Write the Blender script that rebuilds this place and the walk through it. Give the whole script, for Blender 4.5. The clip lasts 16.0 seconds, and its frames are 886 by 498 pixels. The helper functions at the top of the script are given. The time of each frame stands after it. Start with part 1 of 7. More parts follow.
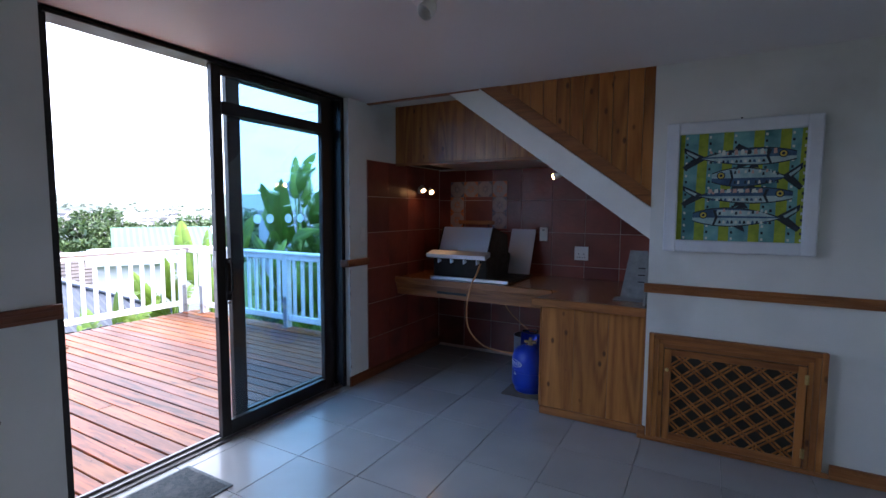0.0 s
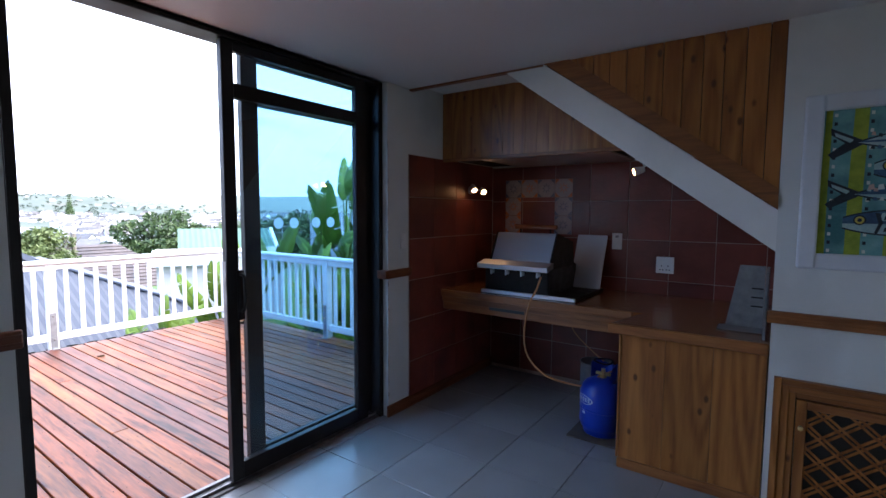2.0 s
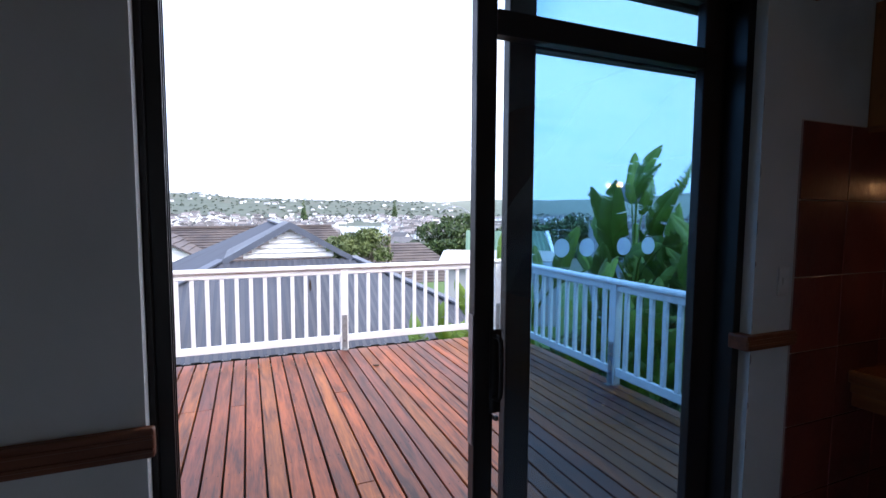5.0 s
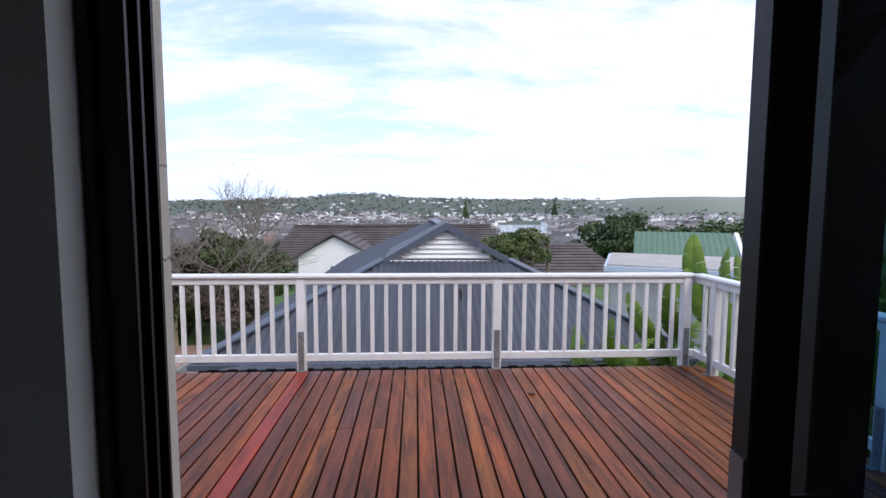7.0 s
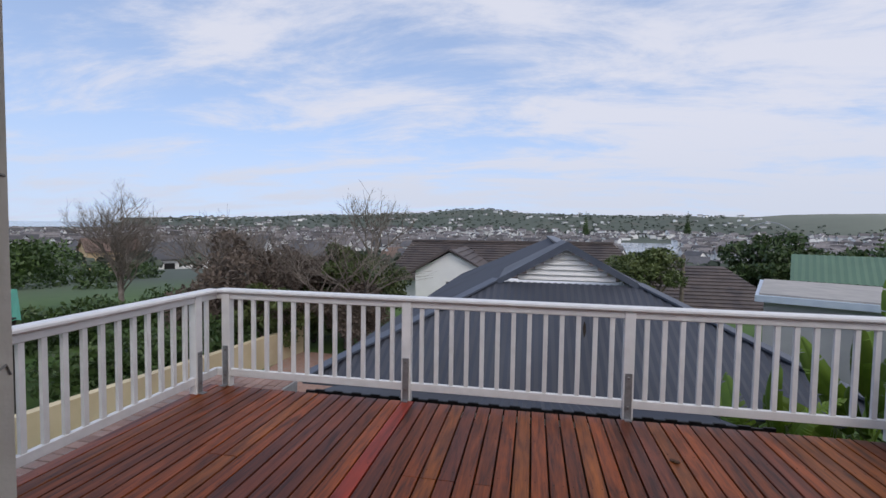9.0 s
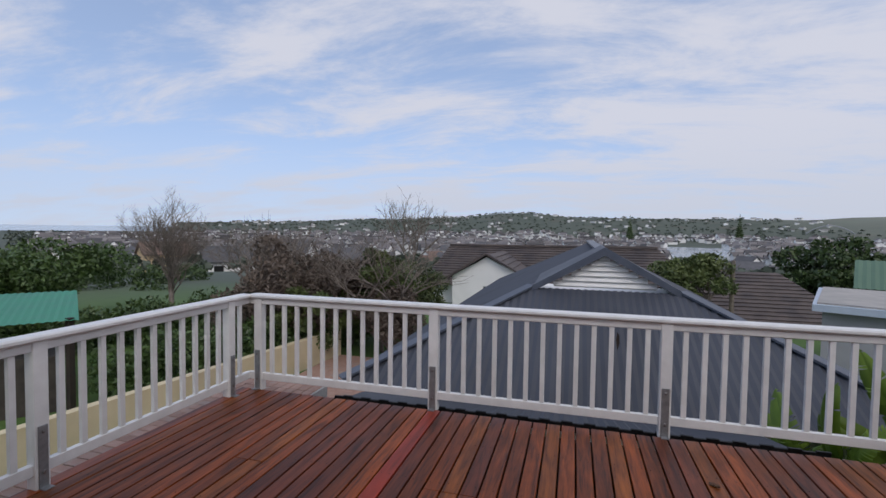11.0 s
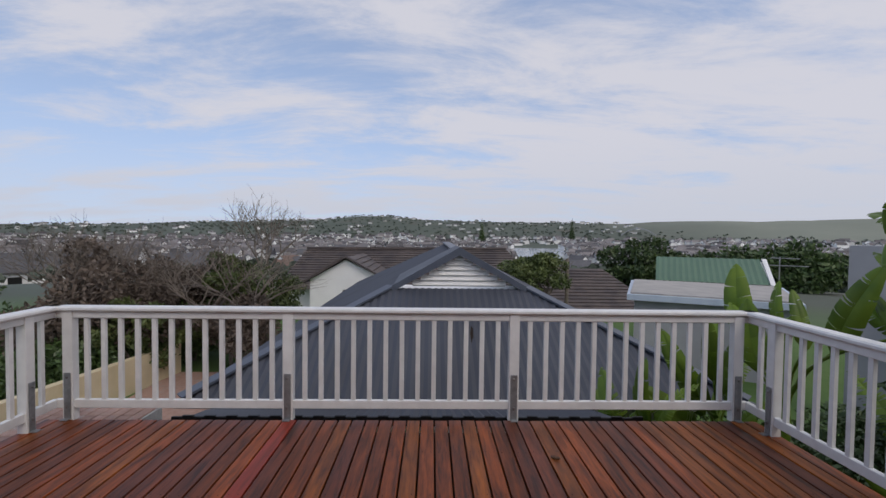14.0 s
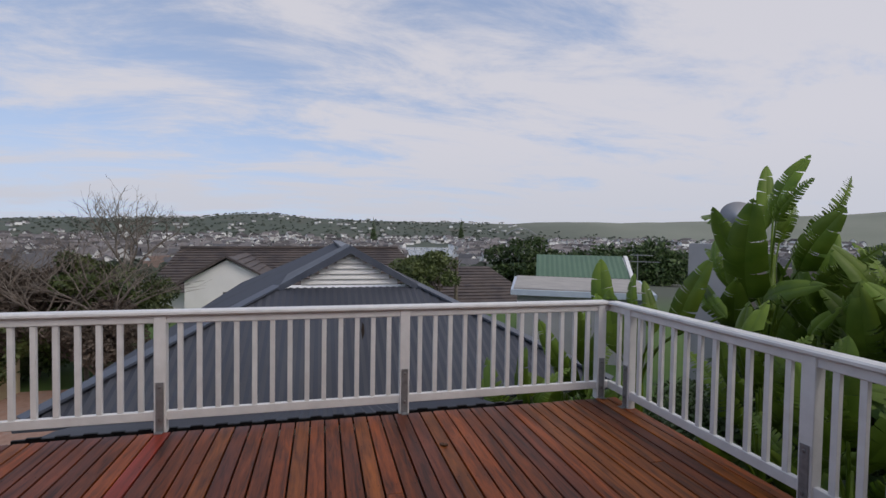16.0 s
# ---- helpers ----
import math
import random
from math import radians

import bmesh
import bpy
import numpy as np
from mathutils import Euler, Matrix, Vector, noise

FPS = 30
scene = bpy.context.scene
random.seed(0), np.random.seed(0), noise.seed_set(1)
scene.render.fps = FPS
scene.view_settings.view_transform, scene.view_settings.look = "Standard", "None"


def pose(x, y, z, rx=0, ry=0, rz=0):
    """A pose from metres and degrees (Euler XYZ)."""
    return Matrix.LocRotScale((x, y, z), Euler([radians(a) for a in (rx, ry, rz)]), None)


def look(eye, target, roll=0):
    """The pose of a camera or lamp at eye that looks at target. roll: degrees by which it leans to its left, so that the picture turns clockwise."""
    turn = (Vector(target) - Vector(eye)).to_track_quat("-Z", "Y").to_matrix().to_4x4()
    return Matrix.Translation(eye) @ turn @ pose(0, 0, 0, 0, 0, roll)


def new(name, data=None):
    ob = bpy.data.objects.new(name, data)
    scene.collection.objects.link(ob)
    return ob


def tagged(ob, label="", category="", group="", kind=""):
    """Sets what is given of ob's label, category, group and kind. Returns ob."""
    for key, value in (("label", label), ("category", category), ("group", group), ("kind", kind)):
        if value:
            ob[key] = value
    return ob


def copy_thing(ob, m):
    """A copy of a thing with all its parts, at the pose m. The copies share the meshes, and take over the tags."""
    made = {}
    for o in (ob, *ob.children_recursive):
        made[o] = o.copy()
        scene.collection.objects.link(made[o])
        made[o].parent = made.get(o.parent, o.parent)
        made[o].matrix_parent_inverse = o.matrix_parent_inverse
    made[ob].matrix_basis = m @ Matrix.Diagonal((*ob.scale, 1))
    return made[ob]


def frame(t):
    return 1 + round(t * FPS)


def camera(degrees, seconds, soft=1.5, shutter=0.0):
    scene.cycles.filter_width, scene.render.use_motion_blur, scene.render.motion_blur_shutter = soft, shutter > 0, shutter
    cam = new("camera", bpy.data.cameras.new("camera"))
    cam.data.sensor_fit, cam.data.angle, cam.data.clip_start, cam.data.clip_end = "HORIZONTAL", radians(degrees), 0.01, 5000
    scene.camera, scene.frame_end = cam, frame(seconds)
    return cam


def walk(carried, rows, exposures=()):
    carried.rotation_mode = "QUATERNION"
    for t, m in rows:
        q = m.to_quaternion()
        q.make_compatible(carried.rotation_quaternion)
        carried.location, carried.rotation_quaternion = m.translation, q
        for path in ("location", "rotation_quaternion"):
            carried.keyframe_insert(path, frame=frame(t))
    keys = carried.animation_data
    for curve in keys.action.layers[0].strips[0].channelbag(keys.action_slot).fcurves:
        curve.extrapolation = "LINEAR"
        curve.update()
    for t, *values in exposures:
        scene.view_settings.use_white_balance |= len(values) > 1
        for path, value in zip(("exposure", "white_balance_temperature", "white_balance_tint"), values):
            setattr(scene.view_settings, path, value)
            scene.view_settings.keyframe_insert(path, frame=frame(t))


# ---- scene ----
cam = camera(86.0, 16.0)
PATH = [
    (0, (-1.355, 1.633, 1.464), (-2.325, 3.374, 1.3), 0.3),
    (0.5, (-1.442, 1.758, 1.472), (-2.433, 3.487, 1.311), 0.2),
    (1, (-1.534, 1.909, 1.478), (-2.576, 3.609, 1.32), 0.2),
    (1.5, (-1.611, 2.009, 1.475), (-2.696, 3.682, 1.314), 0.4),
    (2, (-1.664, 2.161, 1.469), (-2.819, 3.786, 1.312), 0.3),
    (2.5, (-1.716, 2.324, 1.48), (-2.944, 3.894, 1.325), 0.3),
    (3, (-1.806, 2.466, 1.48), (-3.159, 3.931, 1.327), 0.3),
    (3.5, (-2.034, 2.563, 1.475), (-3.552, 3.856, 1.324), 0.3),
    (4, (-2.256, 2.663, 1.48), (-3.884, 3.815, 1.328), 0.3),
    (4.5, (-2.471, 2.787, 1.488), (-4.206, 3.77, 1.336), 0.4),
    (5, (-2.714, 2.879, 1.516), (-4.559, 3.636, 1.365), 0.3),
    (5.2, (-2.819, 2.903, 1.509), (-4.7, 3.567, 1.362), 0.3),
    (7.3, (-3.488, 3.055, 1.556), (-5.481, 3.11, 1.402), 0.5),
    (7.5, (-3.553, 3.053, 1.549), (-5.548, 3.067, 1.403), 0.7),
    (8, (-3.696, 3.067, 1.564), (-5.689, 2.955, 1.44), 0.7),
    (8.5, (-3.839, 3.053, 1.584), (-5.822, 2.818, 1.472), 0.8),
    (9, (-3.9, 3.045, 1.59), (-5.863, 2.675, 1.49), 0.9),
    (9.5, (-3.929, 3.069, 1.609), (-5.863, 2.568, 1.513), 1.0),
    (9.7, (-3.938, 3.073, 1.619), (-5.857, 2.517, 1.523), 1.0),
    (11.8, (-4.031, 3.171, 1.608), (-5.975, 2.704, 1.535), 0.7),
    (12, (-4.038, 3.172, 1.602), (-5.99, 2.74, 1.528), 0.9),
    (12.5, (-4.026, 3.145, 1.597), (-5.999, 2.823, 1.526), 1.1),
    (13, (-4.03, 3.133, 1.589), (-6.019, 2.935, 1.521), 0.9),
    (13.5, (-4.032, 3.139, 1.583), (-6.029, 3.058, 1.516), 0.9),
    (14, (-4.029, 3.151, 1.581), (-6.027, 3.198, 1.515), 0.7),
    (14.5, (-4.011, 3.15, 1.575), (-6.004, 3.304, 1.511), 0.4),
    (15, (-3.993, 3.15, 1.573), (-5.974, 3.416, 1.509), 0.3),
    (15.5, (-3.981, 3.153, 1.565), (-5.944, 3.53, 1.502), 0.6),
    (16, (-3.958, 3.153, 1.562), (-5.895, 3.648, 1.499), 0.9),
]
EXPOSURES = [(0.0, 2.85, 6200, 13), (0.5, 2.6, 6200, 13), (2.5, 2.55, 6200, 13), (3.5, 2.3, 6200, 13), (5.0, 1.6, 6250, 14), (5.2, 1.5, 6250, 14), (7.3, 0.25, 6400, 14), (8.0, 0.0, 6650, 14), (9.0, -0.3, 6500, 12), (12.0, -0.47, 6600, 12), (16.0, -0.52, 6900, 13)]
walk(cam, [(t, look(eye, target, roll)) for t, eye, target, roll in PATH], EXPOSURES)
SKY_STRENGTH, SUN_POWER, CLOUD, CLOUD_SHIFT = 0.145, 0.85, (6.1, 6.35, 7.2, 1), (1.7, 0.9, 0)
SPOT, ROOM_FILL = 0.14, 0.4

# ---------- world, sun, large lights ----------
SUN_ELEV, SUN_ROT = radians(50), radians(62)


def build_world():
    w = bpy.data.worlds.new("sky")
    scene.world = w
    w.use_nodes = True
    nt = w.node_tree
    nt.nodes.clear()
    out = nt.nodes.new("ShaderNodeOutputWorld")
    bg = nt.nodes.new("ShaderNodeBackground")
    bg.inputs[1].default_value = SKY_STRENGTH
    sky = nt.nodes.new("ShaderNodeTexSky")
    sky.sky_type = "NISHITA"
    sky.sun_disc = False
    sky.sun_elevation, sky.sun_rotation = SUN_ELEV, SUN_ROT
    sky.air_density, sky.dust_density = 1.0, 1.5
    tc = nt.nodes.new("ShaderNodeTexCoord")
    sep = nt.nodes.new("ShaderNodeSeparateXYZ")
    nt.links.new(tc.outputs["Generated"], sep.inputs[0])
    # the clouds lie on a flat layer: direction over height
    zz = nt.nodes.new("ShaderNodeMath"); zz.operation = "MAXIMUM"; zz.inputs[1].default_value = 0.0
    nt.links.new(sep.outputs[2], zz.inputs[0])
    z2 = nt.nodes.new("ShaderNodeMath"); z2.operation = "ADD"; z2.inputs[1].default_value = 0.16
    nt.links.new(zz.outputs[0], z2.inputs[0])
    div = nt.nodes.new("ShaderNodeVectorMath"); div.operation = "DIVIDE"
    comb = nt.nodes.new("ShaderNodeCombineXYZ")
    for i in range(3):
        nt.links.new(z2.outputs[0], comb.inputs[i])
    nt.links.new(tc.outputs["Generated"], div.inputs[0])
    nt.links.new(comb.outputs[0], div.inputs[1])
    mp = nt.nodes.new("ShaderNodeMapping")
    mp.inputs["Location"].default_value = CLOUD_SHIFT
    mp.inputs["Rotation"].default_value = (0, 0, radians(24))
    mp.inputs["Scale"].default_value = (0.85, 0.42, 0.0)
    nt.links.new(div.outputs[0], mp.inputs[0])
    n1 = nt.nodes.new("ShaderNodeTexNoise")
    n1.inputs["Scale"].default_value = 2.3; n1.inputs["Detail"].default_value = 12; n1.inputs["Roughness"].default_value = 0.64
    n1.inputs["Distortion"].default_value = 0.35
    nt.links.new(mp.outputs[0], n1.inputs[0])
    # cover grows towards +y and the horizon
    side = nt.nodes.new("ShaderNodeMath"); side.operation = "MULTIPLY_ADD"
    side.inputs[1].default_value, side.inputs[2].default_value = 0.13, 0.0
    nt.links.new(sep.outputs[1], side.inputs[0])
    low = nt.nodes.new("ShaderNodeMapRange")
    low.inputs[1].default_value, low.inputs[2].default_value, low.inputs[3].default_value, low.inputs[4].default_value = 0.0, 0.16, 0.04, 0.0
    nt.links.new(sep.outputs[2], low.inputs[0])
    add = nt.nodes.new("ShaderNodeMath"); add.operation = "ADD"
    nt.links.new(n1.outputs[0], add.inputs[0]); nt.links.new(side.outputs[0], add.inputs[1])
    add2 = nt.nodes.new("ShaderNodeMath"); add2.operation = "ADD"
    nt.links.new(add.outputs[0], add2.inputs[0]); nt.links.new(low.outputs[0], add2.inputs[1])
    ramp = nt.nodes.new("ShaderNodeMapRange")
    ramp.interpolation_type = "SMOOTHSTEP"
    ramp.inputs[1].default_value, ramp.inputs[2].default_value = 0.35, 0.60
    ramp.inputs[3].default_value, ramp.inputs[4].default_value = 0.12, 0.95
    nt.links.new(add2.outputs[0], ramp.inputs[0])
    mix = nt.nodes.new("ShaderNodeMixRGB")
    mix.inputs[2].default_value = CLOUD
    nt.links.new(ramp.outputs[0], mix.inputs[0])
    hs = nt.nodes.new("ShaderNodeHueSaturation")
    hs.inputs["Saturation"].default_value, hs.inputs["Value"].default_value = 0.98, 2.12
    tn = nt.nodes.new("ShaderNodeMixRGB"); tn.blend_type = "MULTIPLY"
    tn.inputs[0].default_value, tn.inputs[2].default_value = 1.0, (1.07, 1.05, 1.03, 1)
    # the valley air keeps its blue down to the skyline
    up = nt.nodes.new("ShaderNodeVectorMath"); up.operation = "ADD"; up.inputs[1].default_value = (0, 0, 0.22)
    un = nt.nodes.new("ShaderNodeVectorMath"); un.operation = "NORMALIZE"
    nt.links.new(tc.outputs["Generated"], up.inputs[0]); nt.links.new(up.outputs[0], un.inputs[0])
    nt.links.new(un.outputs[0], sky.inputs[0])
    nt.links.new(sky.outputs[0], tn.inputs[1])
    nt.links.new(tn.outputs[0], hs.inputs["Color"])
    nt.links.new(hs.outputs[0], mix.inputs[1])
    # the damp air over the valley softens the clouds towards the skyline
    hz = nt.nodes.new("ShaderNodeMapRange"); hz.interpolation_type = "SMOOTHSTEP"
    hz.inputs[1].default_value, hz.inputs[2].default_value, hz.inputs[3].default_value, hz.inputs[4].default_value = 0.0, 0.22, 0.65, 0.0
    nt.links.new(sep.outputs[2], hz.inputs[0])
    mh = nt.nodes.new("ShaderNodeMixRGB"); mh.inputs[2].default_value = (4.9, 5.5, 6.6, 1)
    nt.links.new(hz.outputs[0], mh.inputs[0]); nt.links.new(mix.outputs[0], mh.inputs[1])
    nt.links.new(mh.outputs[0], bg.inputs[0])
    nt.links.new(bg.outputs[0], out.inputs[0])


build_world()
# fill lamp added to brighten the room, set in an unseen east opening
win = new("room_fill_lamp", bpy.data.lights.new("room_fill_lamp", "AREA"))
win.data.shape, win.data.size, win.data.size_y = "RECTANGLE", 0.85, 1.05
win.data.energy, win.data.color = ROOM_FILL, (0.86, 0.92, 1.0)
win.matrix_world = look((2.38, 1.35, 1.45), (-2, 1.35, 1.2))
sun = new("sun", bpy.data.lights.new("sun", "SUN"))
sun.data.energy, sun.data.angle, sun.data.color = SUN_POWER, radians(14), (1.0, 0.96, 0.9)
# the sun stands to the south-east of the deck, behind thin cloud
_a = SUN_ROT
sun.matrix_world = look((0, 0, 30), (-math.sin(_a) * math.cos(SUN_ELEV), -math.cos(_a) * math.cos(SUN_ELEV), 30 - math.sin(SUN_ELEV)))


# ---------- materials ----------
def mat(name, base, rough=0.6, metal=0.0, spec=0.5):
    m = bpy.data.materials.new(name)
    m.use_nodes = True
    b = m.node_tree.nodes["Principled BSDF"]
    b.inputs["Base Color"].default_value = (*base, 1)
    b.inputs["Roughness"].default_value = rough
    b.inputs["Metallic"].default_value = metal
    b.inputs["Specular IOR Level"].default_value = spec
    return m


def noisy(name, c1, c2, scale=4.0, rough=(0.5, 0.7), bump=0.1, stretch=(1, 1, 1), detail=6, metal=0.0, fine=0.0, rand=0.0, c3=None, c3_at=0.7, dist=0.0, bump_scale=0.02, spec=0.5, island=0.0):
    """Two colours by a noise, with a second noise for wear (c3), fine grain, per-object variation and relief."""
    m = mat(name, c1, rough[0], metal, spec)
    nt = m.node_tree
    N, L = nt.nodes, nt.links
    b = N["Principled BSDF"]
    tc = N.new("ShaderNodeTexCoord")
    geo = N.new("ShaderNodeNewGeometry")
    mp = N.new("ShaderNodeMapping")
    mp.inputs["Scale"].default_value = stretch
    info = N.new("ShaderNodeObjectInfo")
    sc = N.new("ShaderNodeVectorMath"); sc.operation = "SCALE"
    sc.inputs[0].default_value = (37.0, 23.0, 51.0)
    L.new(info.outputs["Random"], sc.inputs["Scale"])
    ad = N.new("ShaderNodeVectorMath"); ad.operation = "ADD"
    L.new(geo.outputs["Position"], ad.inputs[0]); L.new(sc.outputs[0], ad.inputs[1])
    L.new((ad if rand > 0 else geo).outputs[0], mp.inputs[0])
    n = N.new("ShaderNodeTexNoise")
    n.inputs["Scale"].default_value, n.inputs["Detail"].default_value, n.inputs["Distortion"].default_value = scale, detail, dist
    L.new(mp.outputs[0], n.inputs[0])
    r = N.new("ShaderNodeMapRange"); r.inputs[1].default_value, r.inputs[2].default_value = 0.3, 0.7
    L.new(n.outputs[0], r.inputs[0])
    mx = N.new("ShaderNodeMixRGB"); mx.inputs[1].default_value, mx.inputs[2].default_value = (*c1, 1), (*c2, 1)
    L.new(r.outputs[0], mx.inputs[0])
    col = mx.outputs[0]
    if c3:
        n3 = N.new("ShaderNodeTexNoise"); n3.inputs["Scale"].default_value, n3.inputs["Detail"].default_value = scale * 0.37, 8
        L.new(mp.outputs[0], n3.inputs[0])
        r3 = N.new("ShaderNodeMapRange"); r3.inputs[1].default_value, r3.inputs[2].default_value = c3_at - 0.12, c3_at + 0.05
        L.new(n3.outputs[0], r3.inputs[0])
        m3 = N.new("ShaderNodeMixRGB"); m3.inputs[2].default_value = (*c3, 1)
        L.new(r3.outputs[0], m3.inputs[0]); L.new(col, m3.inputs[1])
        col = m3.outputs[0]
    if rand > 0:
        hsv = N.new("ShaderNodeHueSaturation")
        rr = N.new("ShaderNodeMapRange"); rr.inputs[3].default_value, rr.inputs[4].default_value = 1 - rand, 1 + rand
        L.new(info.outputs["Random"], rr.inputs[0]); L.new(rr.outputs[0], hsv.inputs["Value"]); L.new(col, hsv.inputs["Color"])
        col = hsv.outputs[0]
    if island > 0:
        hs = N.new("ShaderNodeHueSaturation")
        ri = N.new("ShaderNodeMapRange"); ri.inputs[3].default_value, ri.inputs[4].default_value = 1 - island, 1 + island
        L.new(geo.outputs["Random Per Island"], ri.inputs[0]); L.new(ri.outputs[0], hs.inputs["Value"]); L.new(col, hs.inputs["Color"])
        col = hs.outputs[0]
    L.new(col, b.inputs["Base Color"])
    rg = N.new("ShaderNodeMapRange"); rg.inputs[3].default_value, rg.inputs[4].default_value = rough
    L.new(r.outputs[0], rg.inputs[0]); L.new(rg.outputs[0], b.inputs["Roughness"])
    if bump:
        nb = N.new("ShaderNodeTexNoise"); nb.inputs["Scale"].default_value, nb.inputs["Detail"].default_value = scale * 6, 5
        L.new(mp.outputs[0], nb.inputs[0])
        bp = N.new("ShaderNodeBump"); bp.inputs["Strength"].default_value, bp.inputs["Distance"].default_value = bump, bump_scale
        L.new(nb.outputs[0], bp.inputs["Height"]); L.new(bp.outputs[0], b.inputs["Normal"])
    return m


def wood(name, light, dark, axis=2, ring=22.0, rough=(0.35, 0.5), rand=0.15, knots=0.0, coat=0.0, bump=0.15, contour=False):
    """Timber with long grain along one axis, knots and board to board variation."""
    m = mat(name, light, rough[0])
    nt = m.node_tree
    N, L = nt.nodes, nt.links
    b = N["Principled BSDF"]
    geo = N.new("ShaderNodeNewGeometry"); info = N.new("ShaderNodeObjectInfo")
    sc = N.new("ShaderNodeVectorMath"); sc.operation = "SCALE"; sc.inputs[0].default_value = (13.0, 29.0, 17.0)
    L.new(info.outputs["Random"], sc.inputs["Scale"])
    ad = N.new("ShaderNodeVectorMath"); ad.operation = "ADD"
    L.new(geo.outputs["Position"], ad.inputs[0]); L.new(sc.outputs[0], ad.inputs[1])
    mp = N.new("ShaderNodeMapping")
    s = [1.0, 1.0, 1.0]; s[axis] = 0.09
    mp.inputs["Scale"].default_value = s
    L.new(ad.outputs[0], mp.inputs[0])
    n = N.new("ShaderNodeTexNoise"); n.inputs["Scale"].default_value, n.inputs["Detail"].default_value, n.inputs["Distortion"].default_value = ring, 4, 0.8
    L.new(mp.outputs[0], n.inputs[0])
    n2 = N.new("ShaderNodeTexNoise"); n2.inputs["Scale"].default_value, n2.inputs["Detail"].default_value = ring * 5, 3
    L.new(mp.outputs[0], n2.inputs[0])
    mm = N.new("ShaderNodeMath"); mm.operation = "MULTIPLY_ADD"; mm.inputs[1].default_value = 0.45
    L.new(n2.outputs[0], mm.inputs[0])
    if contour:
        # growth rings: contour lines of a slow noise
        n.inputs["Scale"].default_value, n.inputs["Detail"].default_value, n.inputs["Distortion"].default_value = ring * 0.33, 1, 0.3
        k1 = N.new("ShaderNodeMath"); k1.operation = "MULTIPLY"; k1.inputs[1].default_value = 62.0
        k2 = N.new("ShaderNodeMath"); k2.operation = "SINE"
        k3 = N.new("ShaderNodeMath"); k3.operation = "MULTIPLY_ADD"; k3.inputs[1].default_value, k3.inputs[2].default_value = 0.16, 0.46
        L.new(n.outputs[0], k1.inputs[0]); L.new(k1.outputs[0], k2.inputs[0]); L.new(k2.outputs[0], k3.inputs[0]); L.new(k3.outputs[0], mm.inputs[2])
    else:
        L.new(n.outputs[0], mm.inputs[2])
    r = N.new("ShaderNodeMapRange"); r.inputs[1].default_value, r.inputs[2].default_value = 0.5, 0.95
    L.new(mm.outputs[0], r.inputs[0])
    mx = N.new("ShaderNodeMixRGB"); mx.inputs[1].default_value, mx.inputs[2].default_value = (*light, 1), (*dark, 1)
    L.new(r.outputs[0], mx.inputs[0])
    col = mx.outputs[0]
    if knots:
        mk = N.new("ShaderNodeMapping"); sk = [1.0, 1.0, 1.0]; sk[axis] = 0.55
        mk.inputs["Scale"].default_value = sk
        L.new(ad.outputs[0], mk.inputs[0])
        v = N.new("ShaderNodeTexVoronoi"); v.inputs["Scale"].default_value = knots; v.inputs["Randomness"].default_value = 1.0
        L.new(mk.outputs[0], v.inputs[0])
        rk = N.new("ShaderNodeMapRange"); rk.inputs[1].default_value, rk.inputs[2].default_value, rk.inputs[3].default_value, rk.inputs[4].default_value = 0.08, 0.165, 0.9, 0.0
        L.new(v.outputs["Distance"], rk.inputs[0])
        m2 = N.new("ShaderNodeMixRGB"); m2.inputs[2].default_value = (dark[0] * 0.35, dark[1] * 0.3, dark[2] * 0.3, 1)
        L.new(rk.outputs[0], m2.inputs[0]); L.new(col, m2.inputs[1])
        col = m2.outputs[0]
    hsv = N.new("ShaderNodeHueSaturation")
    rr = N.new("ShaderNodeMapRange"); rr.inputs[3].default_value, rr.inputs[4].default_value = 1 - rand, 1 + rand
    L.new(info.outputs["Random"], rr.inputs[0]); L.new(rr.outputs[0], hsv.inputs["Value"]); L.new(col, hsv.inputs["Color"])
    L.new(hsv.outputs[0], b.inputs["Base Color"])
    rg = N.new("ShaderNodeMapRange"); rg.inputs[3].default_value, rg.inputs[4].default_value = rough
    L.new(n.outputs[0], rg.inputs[0]); L.new(rg.outputs[0], b.inputs["Roughness"])
    b.inputs["Coat Weight"].default_value = coat
    b.inputs["Coat Roughness"].default_value = 0.25
    bp = N.new("ShaderNodeBump"); bp.inputs["Strength"].default_value, bp.inputs["Distance"].default_value = bump, 0.004
    L.new(mm.outputs[0], bp.inputs["Height"]); L.new(bp.outputs[0], b.inputs["Normal"])
    return m


def glow(name, colour, strength):
    m = mat(name, colour)
    b = m.node_tree.nodes["Principled BSDF"]
    b.inputs["Emission Color"].default_value, b.inputs["Emission Strength"].default_value = (*colour, 1), strength
    return m


